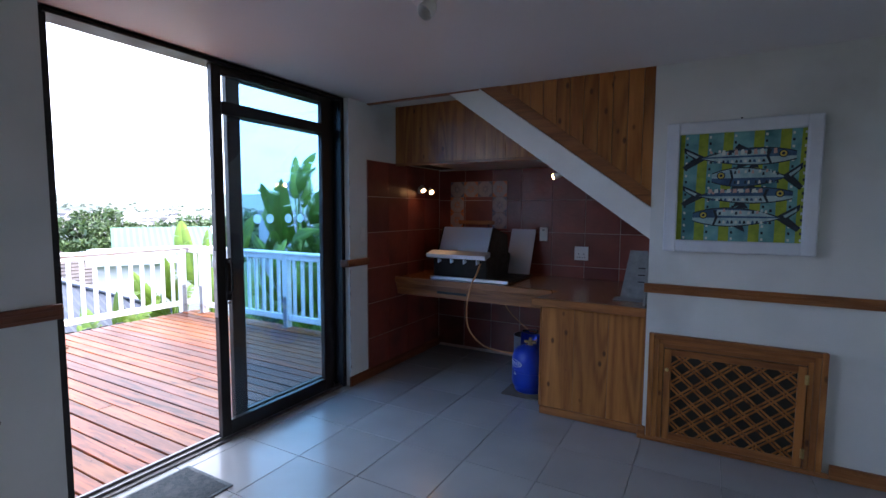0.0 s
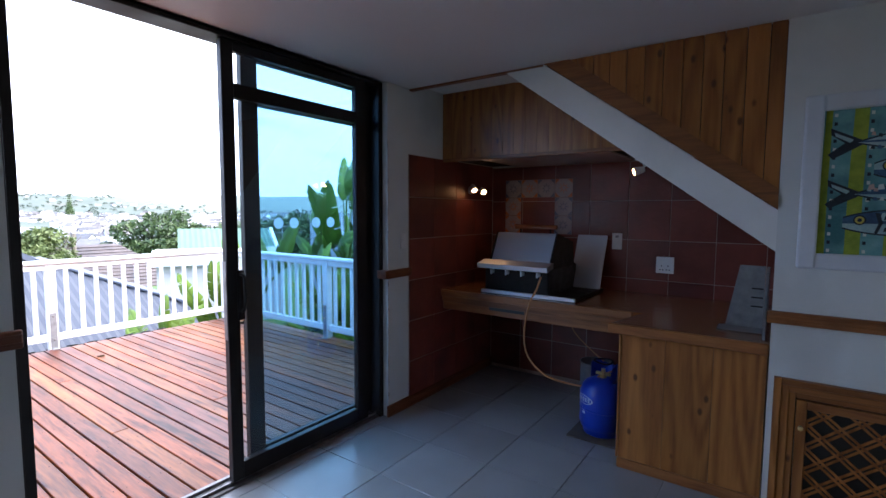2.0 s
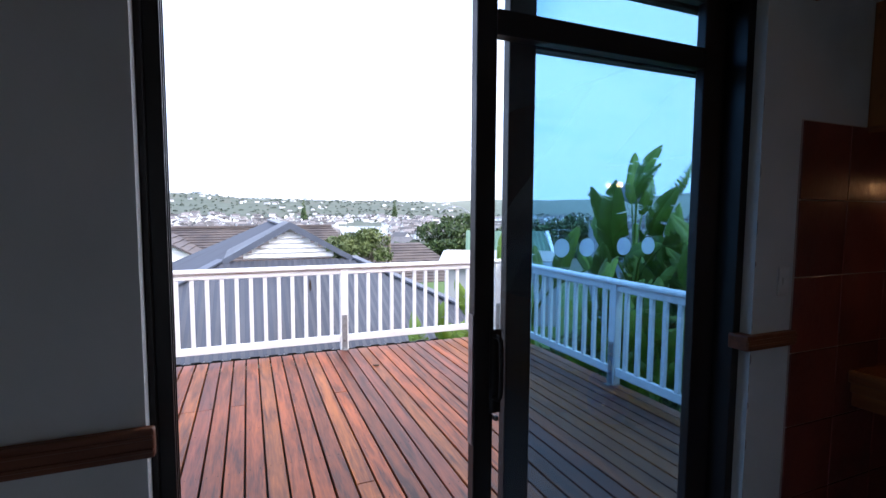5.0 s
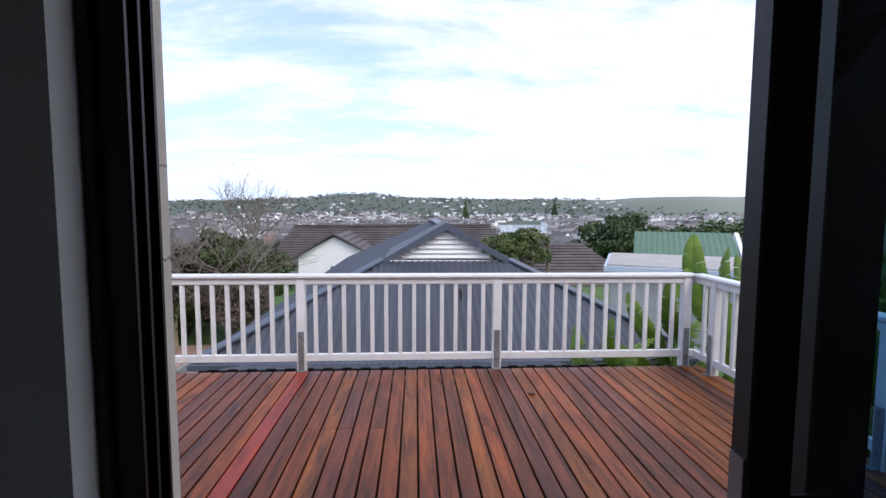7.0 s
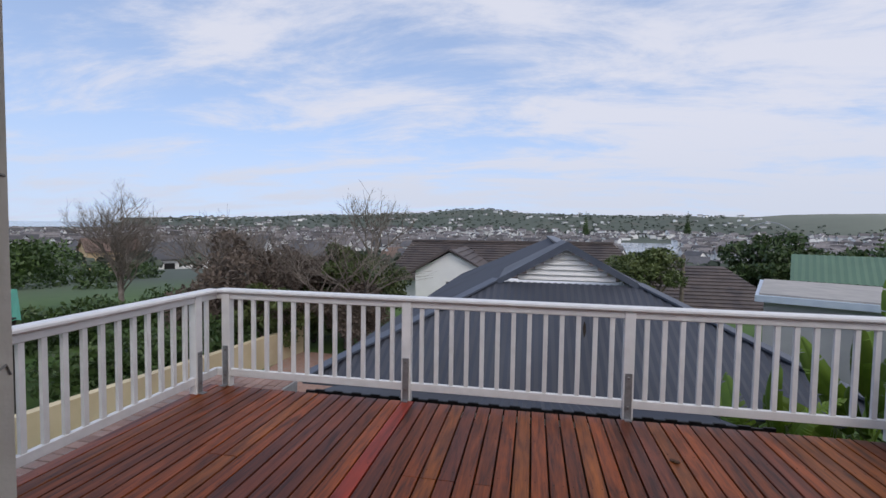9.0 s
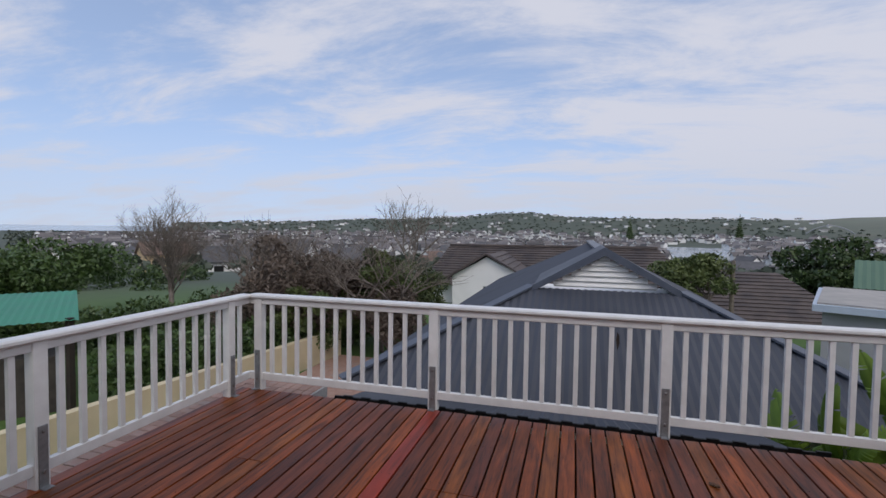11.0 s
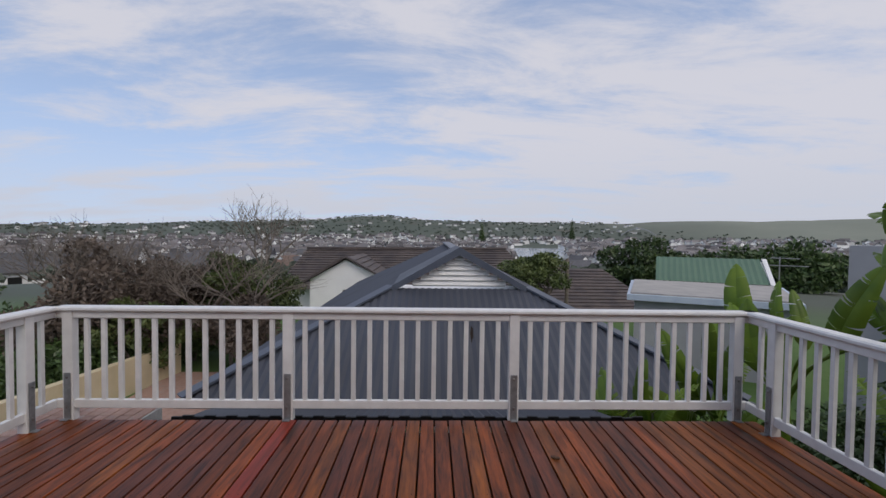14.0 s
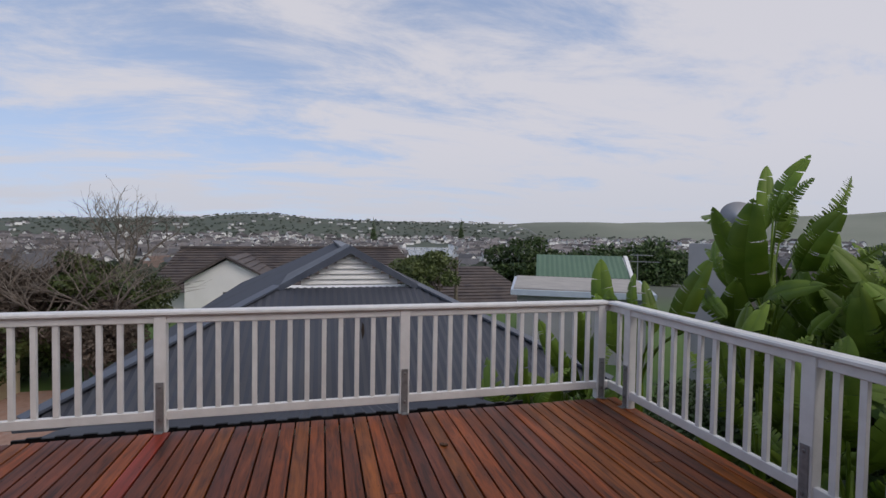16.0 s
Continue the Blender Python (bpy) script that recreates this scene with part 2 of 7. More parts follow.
def glass(name, tint, rough=0.0):
    m = bpy.data.materials.new(name)
    m.use_nodes = True
    nt = m.node_tree
    nt.nodes.clear()
    out = nt.nodes.new("ShaderNodeOutputMaterial")
    tr = nt.nodes.new("ShaderNodeBsdfTransparent"); tr.inputs[0].default_value = (*tint, 1)
    gl = nt.nodes.new("ShaderNodeBsdfGlossy"); gl.inputs["Roughness"].default_value = rough
    lw = nt.nodes.new("ShaderNodeLayerWeight"); lw.inputs[0].default_value = 0.5
    pw = nt.nodes.new("ShaderNodeMath"); pw.operation = "POWER"; pw.inputs[1].default_value = 4.0
    nt.links.new(lw.outputs["Facing"], pw.inputs[0])
    fr = nt.nodes.new("ShaderNodeMath"); fr.operation = "MULTIPLY_ADD"; fr.inputs[1].default_value, fr.inputs[2].default_value = 0.75, 0.045
    nt.links.new(pw.outputs[0], fr.inputs[0])
    mx = nt.nodes.new("ShaderNodeMixShader")
    nt.links.new(fr.outputs[0], mx.inputs[0]); nt.links.new(tr.outputs[0], mx.inputs[1]); nt.links.new(gl.outputs[0], mx.inputs[2])
    nt.links.new(mx.outputs[0], out.inputs[0])
    return m


M_wall = noisy("painted_plaster", (0.62, 0.64, 0.62), (0.70, 0.71, 0.69), 3, (0.7, 0.85), 0.12, c3=(0.5, 0.5, 0.48), c3_at=0.72, bump_scale=0.01)
M_ceil = noisy("ceiling_paint", (0.72, 0.72, 0.72), (0.76, 0.76, 0.76), 1.5, (0.45, 0.6), 0.03)
M_white = noisy("white_paint", (0.72, 0.72, 0.70), (0.80, 0.80, 0.78), 5, (0.4, 0.55), 0.05)
M_rail = noisy("rail_paint", (0.66, 0.66, 0.65), (0.75, 0.75, 0.74), 9, (0.3, 0.5), 0.06, rand=0.04)
M_beige = noisy("beige_render", (0.80, 0.71, 0.59), (0.85, 0.77, 0.66), 3, (0.7, 0.85), 0.3, c3=(0.54, 0.50, 0.44), c3_at=0.66)
M_chip = noisy("chipped_plaster", (0.30, 0.27, 0.24), (0.42, 0.38, 0.34), 30, (0.8, 0.9), 0.4)
M_alu = noisy("dark_bronze_aluminium", (0.012, 0.011, 0.011), (0.02, 0.018, 0.017), 6, (0.35, 0.5), 0.0, spec=0.3)
M_aluedge = noisy("worn_bronze_aluminium", (0.16, 0.15, 0.15), (0.25, 0.24, 0.24), 20, (0.3, 0.45), 0.0, metal=0.6)
M_glass = glass("tinted_glass", (0.45, 0.65, 0.80))
M_clear = glass("clear_glass", (0.92, 0.96, 0.97))
M_dot = glass("frosted_sticker", (0.80, 0.90, 0.92))
_t = M_dot.node_tree.nodes.new("ShaderNodeBsdfTranslucent")
_t.inputs[0].default_value = (0.9, 0.95, 0.97, 1)
_x = M_dot.node_tree.nodes.new("ShaderNodeMixShader")
_x.inputs[0].default_value = 0.55
_o = M_dot.node_tree.nodes["Material Output"]
M_dot.node_tree.links.new(_o.inputs[0].links[0].from_socket, _x.inputs[1])
M_dot.node_tree.links.new(_t.outputs[0], _x.inputs[2])
M_dot.node_tree.links.new(_x.outputs[0], _o.inputs[0])
M_floor = noisy("grey_ceramic", (0.30, 0.295, 0.29), (0.345, 0.34, 0.335), 2.4, (0.20, 0.26), 0.0, detail=2, rand=0.05)
M_grout = noisy("grout", (0.34, 0.33, 0.32), (0.46, 0.45, 0.44), 20, (0.8, 0.9), 0.2)
M_wgrout = noisy("pale_grout", (0.42, 0.33, 0.29), (0.52, 0.42, 0.37), 20, (0.8, 0.9), 0.2)
M_terra = noisy("glazed_terracotta", (0.15, 0.032, 0.022), (0.23, 0.055, 0.036), 5, (0.28, 0.5), 0.12, rand=0.14, c3=(0.11, 0.026, 0.02), c3_at=0.6)
M_pine = wood("varnished_pine", (0.40, 0.155, 0.038), (0.20, 0.066, 0.014), 2, 13, (0.3, 0.42), 0.12, knots=11.0, coat=0.15, contour=True)
M_pinex = wood("varnished_pine_rail", (0.34, 0.13, 0.038), (0.16, 0.052, 0.014), 0, 20, (0.35, 0.5), 0.08, coat=0.08)
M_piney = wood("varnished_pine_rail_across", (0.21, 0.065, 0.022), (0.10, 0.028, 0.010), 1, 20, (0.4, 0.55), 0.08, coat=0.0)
M_top = wood("varnished_counter", (0.36, 0.15, 0.05), (0.20, 0.07, 0.022), 0, 14, (0.18, 0.3), 0.06, coat=0.6)
M_deck = wood("wet_hardwood", (0.275, 0.058, 0.006), (0.045, 0.009, 0.002), 0, 20, (0.32, 0.5), 0.3, coat=0.03)
M_deck3 = wood("wet_hardwood_tan", (0.30, 0.080, 0.008), (0.055, 0.012, 0.003), 0, 16, (0.32, 0.5), 0.2, coat=0.03)
M_deck2 = wood("wet_hardwood_plum", (0.18, 0.038, 0.010), (0.034, 0.007, 0.003), 0, 20, (0.3, 0.48), 0.3, coat=0.03)
M_deckred = wood("red_stained_board", (0.40, 0.040, 0.012), (0.15, 0.018, 0.008), 0, 9, (0.3, 0.5), 0.1, coat=0.12)
for _m in (M_deck, M_deck2, M_deck3, M_deckred):
    _m.node_tree.nodes["Principled BSDF"].inputs["Specular IOR Level"].default_value = 0.32
M_joist = noisy("dark_joist", (0.02, 0.015, 0.012), (0.04, 0.03, 0.02), 5, (0.8, 0.9), 0.1)
M_galv = noisy("galvanised_steel", (0.22, 0.23, 0.24), (0.34, 0.35, 0.36), 25, (0.4, 0.6), 0.05, metal=0.7)
M_steel = noisy("brushed_stainless", (0.58, 0.60, 0.64), (0.63, 0.65, 0.69), 3, (0.34, 0.42), 0.0, metal=1.0)
M_iron = noisy("black_iron", (0.008, 0.008, 0.008), (0.016, 0.015, 0.015), 15, (0.4, 0.6), 0.05, spec=0.2)
M_blue = noisy("blue_enamel", (0.008, 0.035, 0.36), (0.012, 0.05, 0.42), 6, (0.28, 0.4), 0.04, c3=(0.02, 0.04, 0.2), c3_at=0.7)
M_hose = noisy("orange_rubber", (0.50, 0.20, 0.07), (0.58, 0.26, 0.10), 12, (0.45, 0.6), 0.05)
M_brass = noisy("brass", (0.50, 0.36, 0.14), (0.6, 0.44, 0.2), 12, (0.3, 0.4), 0.0, metal=1.0)
M_plastic = noisy("white_plastic", (0.68, 0.68, 0.66), (0.74, 0.74, 0.72), 20, (0.35, 0.45), 0.0)
# black parts, and flat pieces painted where hollows lie in shade
M_dark = mat("black_parts_and_shade", (0.015, 0.015, 0.015), 0.4)
M_mat = noisy("grey_ribbed_mat", (0.10, 0.12, 0.125), (0.17, 0.19, 0.20), 60, (0.85, 0.95), 0.5, c3=(0.2, 0.21, 0.21), c3_at=0.6)
M_frame = noisy("white_picture_frame", (0.60, 0.63, 0.68), (0.68, 0.71, 0.75), 8, (0.4, 0.5), 0.05)
M_roof = noisy("slate_grey_roof_sheet", (0.046, 0.052, 0.068), (0.062, 0.069, 0.086), 1.2, (0.5, 0.62), 0.03, c3=(0.042, 0.046, 0.058), c3_at=0.62)
M_rooftrim = noisy("slate_grey_trim", (0.062, 0.074, 0.10), (0.085, 0.10, 0.13), 3, (0.35, 0.5), 0.03)
M_tile = noisy("brown_roof_tile", (0.07, 0.056, 0.05), (0.12, 0.096, 0.088), 2.5, (0.6, 0.8), 0.2, rand=0.1, c3=(0.06, 0.05, 0.05), c3_at=0.6)
M_housewall = noisy("house_render", (0.80, 0.80, 0.78), (0.86, 0.86, 0.84), 1.3, (0.7, 0.85), 0.1)
M_greenroof = noisy("green_roof", (0.07, 0.14, 0.09), (0.10, 0.18, 0.12), 0.8, (0.5, 0.65), 0.05)
M_greyflat = noisy("grey_flat_render", (0.30, 0.31, 0.33), (0.38, 0.39, 0.41), 1.2, (0.7, 0.8), 0.1)
M_cream = noisy("cream_wall", (0.55, 0.47, 0.29), (0.66, 0.57, 0.38), 1.5, (0.7, 0.85), 0.15, c3=(0.45, 0.38, 0.26), c3_at=0.62)
M_paver = noisy("brick_paving", (0.34, 0.20, 0.15), (0.45, 0.30, 0.24), 9, (0.75, 0.9), 0.3, rand=0.15, c3=(0.36, 0.30, 0.26), c3_at=0.66)
M_ground = noisy("grass_and_soil", (0.045, 0.075, 0.02), (0.07, 0.11, 0.03), 0.35, (0.85, 0.95), 0.3, c3=(0.09, 0.08, 0.045), c3_at=0.62, bump_scale=0.1)
M_bark = noisy("grey_bark", (0.13, 0.105, 0.085), (0.22, 0.19, 0.16), 8, (0.8, 0.9), 0.4)
M_leaf = noisy("dark_green_leaf", (0.028, 0.058, 0.014), (0.075, 0.125, 0.03), 1.6, (0.45, 0.6), 0.0, rand=0.2)
M_leaf2 = noisy("olive_leaf", (0.04, 0.066, 0.016), (0.115, 0.145, 0.042), 1.4, (0.5, 0.65), 0.0, rand=0.2)
M_brown = noisy("dry_brown_twigs", (0.085, 0.063, 0.048), (0.16, 0.125, 0.098), 1.6, (0.8, 0.9), 0.0, rand=0.15)
M_banana = noisy("broad_green_leaf", (0.068, 0.13, 0.010), (0.145, 0.22, 0.025), 3, (0.42, 0.55), 0.05, rand=0.2, island=0.18, spec=0.3)
M_water = noisy("lagoon_water", (0.25, 0.30, 0.34), (0.32, 0.37, 0.41), 0.02, (0.1, 0.2), 0.0)


# ---------- mesh helpers ----------
def box(bm, x0, x1, y0, y1, z0, z1, bev=0.0, seg=1):
    vs = [bm.verts.new(p) for p in ((x0, y0, z0), (x1, y0, z0), (x1, y1, z0), (x0, y1, z0), (x0, y0, z1), (x1, y0, z1), (x1, y1, z1), (x0, y1, z1))]
    fs = [bm.faces.new([vs[i] for i in q]) for q in ((3, 2, 1, 0), (4, 5, 6, 7), (0, 1, 5, 4), (1, 2, 6, 5), (2, 3, 7, 6), (3, 0, 4, 7))]
    if bev:
        es = {e for f in fs for e in f.edges}
        bmesh.ops.bevel(bm, geom=list(es), offset=bev, segments=seg, affect="EDGES", profile=0.5)
    return vs


def prism(bm, pts, axis, a, b):
    """A polygon pts (two coordinates) pushed from a to b along the axis."""
    def at(p, v):
        q = list(p)
        q.insert(axis, v)
        return q
    lo = [bm.verts.new(at(p, a)) for p in pts]
    hi = [bm.verts.new(at(p, b)) for p in pts]
    n = len(pts)
    bm.faces.new(lo); bm.faces.new(hi[::-1])
    for i in range(n):
        bm.faces.new((lo[i], hi[i], hi[(i + 1) % n], lo[(i + 1) % n]))


def lathe(bm, prof, cx=0, cy=0, n=24):
    rings = []
    for r, z in prof:
        rings.append([bm.verts.new((cx + r * math.cos(2 * math.pi * i / n), cy + r * math.sin(2 * math.pi * i / n), z)) for i in range(n)])
    for a, b in zip(rings, rings[1:]):
        for i in range(n):
            bm.faces.new((a[i], a[(i + 1) % n], b[(i + 1) % n], b[i]))
    bm.faces.new(rings[0][::-1]); bm.faces.new(rings[-1])


def tube(bm, pts, r, n=8, r2=None):
    """A round tube along points; r2 is the radius at its end."""
    pts = [Vector(p) for p in pts]
    rings = []
    up = Vector((0.13, 0.21, 1)).normalized()
    for i, p in enumerate(pts):
        d = (pts[min(i + 1, len(pts) - 1)] - pts[max(i - 1, 0)]).normalized()
        u = d.cross(up if abs(d.dot(up)) < 0.95 else Vector((1, 0, 0))).normalized()
        v = d.cross(u)
        rr = r if r2 is None else r + (r2 - r) * i / (len(pts) - 1)
        rings.append([bm.verts.new(p + (u * math.cos(2 * math.pi * k / n) + v * math.sin(2 * math.pi * k / n)) * rr) for k in range(n)])
    for a, b in zip(rings, rings[1:]):
        for k in range(n):
            bm.faces.new((a[k], a[(k + 1) % n], b[(k + 1) % n], b[k]))
    bm.faces.new(rings[0][::-1]); bm.faces.new(rings[-1])


def curve_pts(ctrl, n=24):
    """Catmull-Rom through the control points."""
    c = [Vector(p) for p in ctrl]
    c = [c[0] * 2 - c[1]] + c + [c[-1] * 2 - c[-2]]
    out = []
    segs = len(c) - 3
    for s in range(segs):
        p0, p1, p2, p3 = c[s:s + 4]
        m = max(2, n // segs)
        for i in range(m):
            t = i / m
            out.append(0.5 * ((2 * p1) + (p2 - p0) * t + (2 * p0 - 5 * p1 + 4 * p2 - p3) * t * t + (3 * p1 - p0 - 3 * p2 + p3) * t ** 3))
    out.append(c[-2])
    return out


def finish(bm, name, material, smooth=False):
    bmesh.ops.recalc_face_normals(bm, faces=bm.faces[:])
    me = bpy.data.meshes.new(name)
    bm.to_mesh(me)
    bm.free()
    for m in (material if isinstance(material, (list, tuple)) else [material]):
        me.materials.append(m)
    if smooth:
        me.polygons.foreach_set("use_smooth", [True] * len(me.polygons))
    return me


def part(name, bm, material, parent, label="", smooth=False):
    ob = new(name, finish(bm, name, material, smooth))
    ob.parent = parent
    if parent is not None:
        ob.matrix_parent_inverse = parent.matrix_world.inverted() if False else Matrix.Identity(4)
    return tagged(ob, label)


def piece(name, me, parent, at=(0, 0, 0)):
    ob = bpy.data.objects.new(name, me)
    scene.collection.objects.link(ob)
    ob.parent = parent
    ob.location = at
    return ob


def struct(name, bm, material, label="", smooth=False):
    return tagged(new(name, finish(bm, name, material, smooth)), label, kind="structure")


def thing(name, label, category, group="", at=(0, 0, 0)):
    ob = tagged(new(name), label, category, group)
    ob.location = at
    return ob


def bx(*a, **k):
    bm = bmesh.new()
    box(bm, *a, **k)
    return bm


# ---------- the room ----------
F, C = -0.04, 2.37           # floor and ceiling
DK = -0.088                  # deck surface
XW, YP, YB = -3.955, 4.95, 6.20   # door wall, picture wall, back of the barbecue niche
XO = -4.183                   # outer face of the door wall
XC = -1.68                   # edge of the chimney breast
Y0, Y1 = 2.65, 4.70         # door opening
XE, YS = 2.4, -1.6           # far walls of the room

g = bpy.data.objects.get
floor = struct("floor", bx(XO + 0.1, XE, YS, YB, F - 0.12, F - 0.007), M_grout, "cement screed floor with pale grey ceramic tiles")
ceiling = struct("ceiling", bx(XO, XE + 0.15, YS - 0.15, YP, C, C + 0.2), M_ceil, "smooth white painted ceiling")
bm = bmesh.new()
box(bm, XO, XW, YS - 0.15, Y0, F - 0.12, C)
struct("wall_west", bm, [M_wall], "white plastered wall with scuffs and chips")
bm = bmesh.new()
box(bm, XO, XW, Y1, YB + 0.15, F - 0.12, C + 0.25)
struct("wall_west_pier", bm, [M_wall], "white plastered wall beside the sliding door")
struct("wall_lintel", bx(XO, XW - 0.02, Y0, Y1, C - 0.0, C + 0.25), M_wall, "plastered lintel above the sliding door")
struct("wall_outside", bx(XO - 0.012, XO - 0.0005, Y0 - 4.5, Y0, -3.4, C + 0.4), M_beige, "beige rendered outside wall with hairline cracks")
struct("wall_outside_right", bx(XO - 0.012, XO - 0.0005, Y1, 12, -3.4, C + 0.4), M_beige, "beige rendered outside wall")
struct("wall_outside_below", bx(XO - 0.012, XO - 0.0005, Y0, Y1, -3.4, DK - 0.16), M_beige, "beige rendered outside wall below the deck")
struct("reveal_left", bx(XO - 0.012, XW - 0.156, Y0 - 0.05, Y0 + 0.002, DK - 0.1, C), M_beige, "cracked beige render on the outer door reveal")
struct("reveal_right", bx(XO - 0.012, XW - 0.196, Y1 - 0.012, Y1, DK - 0.1, C), M_beige, "beige render on the outer door reveal")
struct("wall_picture", bx(XC, XE, YP, YB, F - 0.12, C + 0.25), M_wall, "white painted chimney breast wall")
struct("wall_niche_back", bx(XO, XC, YB, YB + 0.15, F - 0.12, C + 0.4), M_wall, "plastered back wall of the barbecue niche")
struct("wall_south", bx(XO, XE, YS - 0.15, YS, F - 0.12, C), M_wall, "plain white plastered wall")
# unseen wall; its opening is added only to admit sky light
bm = bmesh.new()
box(bm, XE, XE + 0.15, YS - 0.15, YP + 0.3, F - 0.12, 0.9)
box(bm, XE, XE + 0.15, YS - 0.15, 0.9, 0.9, C)
box(bm, XE, XE + 0.15, 1.8, YP + 0.3, 0.9, C)
box(bm, XE, XE + 0.15, 0.9, 1.8, 2.0, C)
struct("wall_east", bm, M_wall, "unseen white plastered wall with an opening added to let in light")
struct("niche_ceiling", bx(XW, XC, YP + 0.03, YB, C + 0.05, C + 0.2), M_white, "white painted ceiling of the barbecue niche")
struct("ceiling_edge_trim", bx(XW, -2.90, YP - 0.005, YP + 0.03, C - 0.012, C + 0.2), M_pinex, "thin dark wooden ceiling edge")

# stair soffit running down across the niche
slope = (1.29 - 2.36) / (-1.68 + 3.165)
bm = bmesh.new()
prism(bm, [(-3.17, C), (-2.90, C), (XC, 1.485), (XC, 1.285)], 1, YP, YB)
struct("stair_soffit", bm, M_white, "white plastered underside of the stairs crossing the niche")
bm = bmesh.new()
prism(bm, [(-2.89, C - 0.001), (-2.73, C - 0.001), (XC, 1.585), (XC, 1.49)], 1, YP - 0.012, YP + 0.02)
struct("stair_string_trim", bm, M_pinex, "varnished pine trim along the stair string")
bm = bmesh.new()
prism(bm, [(-2.9, C), (XC, 1.5), (XC, C)], 1, YP + 0.03, YP + 0.06)
clad_hi = struct("wall_stair_cladding", bm, M_iron, "backing of the pine boarded stair side")
x = -2.78
k = 0
while x < XC - 0.005:
    xe = min(x + 0.094, XC)
    zl = lambda q: 1.582 + (q - XC) * (C - 1.582) / (-2.73 - XC)
    b = bmesh.new()
    if zl(x) < C + 0.05:
        prism(b, [(x + 0.002, min(zl(x), C - 0.004)), (xe - 0.002, min(zl(xe), C - 0.008)), (xe - 0.002, C - 0.001), (x + 0.002, C)], 1, YP + 0.004, YP + 0.029)
        part("board", b, M_pine, clad_hi)
    else:
        b.free()
    x = xe

# pine boarded hood in the niche
hood = struct("niche_hood", bx(XW + 0.001, -2.40, 5.40, YB - 0.01, 1.90, 1.915), M_iron, "pine boarded hood above the built-in barbecue")
x = XW + 0.002
while x < -2.3:
    xe = x + 0.092
    # the top follows the niche ceiling, then the underside of the stairs
    def ztop(q):
        return min(2.415, 2.37 + (q + 3.17) * slope - 0.002)
    if min(ztop(x), ztop(xe)) > 1.92:
        b = bmesh.new()
        pts = [(x + 0.0007, 1.885), (xe - 0.0007, 1.885), (xe - 0.0007, ztop(xe)), (x + 0.0007, ztop(x))]
        prism(b, pts, 1, 5.37, 5.395)
        part("board", b, M_pine, hood)
    x = xe
part("hood_rail", bx(XW + 0.001, -2.52, 5.36, 5.3695, 1.868, 1.895, bev=0.003), M_pinex, hood)
part("hood_plate", bx(XW + 0.35, -2.62, 5.40, 6.1, 1.872, 1.884), M_steel, hood, "stainless extractor plate under the hood")

b = bmesh.new()
for pts in ([(-4.120, 1.640), (-4.135, 1.626), (-4.160, 1.617), (-4.180, 1.624), (-4.193, 1.622)], [(-4.118, 1.520), (-4.141, 1.507), (-4.155, 1.492), (-4.163, 1.480), (-4.178, 1.472), (-4.190, 1.478), (-4.193, 1.470)], [(-4.150, 2.20), (-4.175, 2.19), (-4.194, 2.20)]):
    tube(b, [(px, Y0 + 0.0022, pz) for px, pz in pts], 0.0013, 4)
struct("reveal_cracks", b, M_chip, "hairline cracks in the beige render")

# brick coping of the wall that carries the deck, seen below the bottom rail
CZ = -0.155
coping = struct("wall_coping", bx(-8.74, -8.235, -0.52, 0.50, -2.65, CZ - 0.012), M_grout, "mortar bed of the pinkish brick coping beside the deck")
struct("wall_coping_side", bx(-8.234, XO - 0.014, -0.52, -0.215, -2.65, CZ - 0.012), M_cream, "cream rendered wall below the brick coping")

# ---------- the deck ----------
BP, BY0, RED_Y = 0.1215, -0.212, 1.88
DX0, DX1, DY0, DY1 = -8.215, XO - 0.014, -0.20, 6.10
deck = struct("deck", bx(DX0 + 0.03, DX1, DY0 + 0.02, DY1 - 0.02, DK - 0.20, DK - 0.10), M_joist, "raised hardwood deck, wet and red-brown")


def build_deck_boards():
    pitch = BP
    y = BY0
    rnd = random.Random(4)
    cache = {}
    n = 0
    while y < DY1 - 0.05:
        cut = rnd.choice([None, None, None, None, None, -6.9, -5.4])
        mt = M_deckred if abs(y + pitch / 2 - RED_Y) < pitch / 2 else rnd.choice([M_deck, M_deck, M_deck, M_deck3, M_deck2])
        spans = [(DX0, DX1)] if cut is None else [(DX0, cut - 0.003), (cut + 0.003, DX1)]
        for a, b_ in spans:
            key = (a, b_, mt.name)
            if key not in cache:
                cache[key] = finish(bx(a, b_, 0.006, pitch - 0.007, -0.03, 0, bev=0.003), "deck_board", mt)
            piece("board", cache[key], deck, (0, y, DK + rnd.uniform(-0.0015, 0.0015)))
        y += pitch
        n += 1


# ---------- railing ----------
RX, RYR, RYL = -8.27, 6.05, -0.16
RT = 0.905
ZB0, ZB1 = 0.0, 0.075


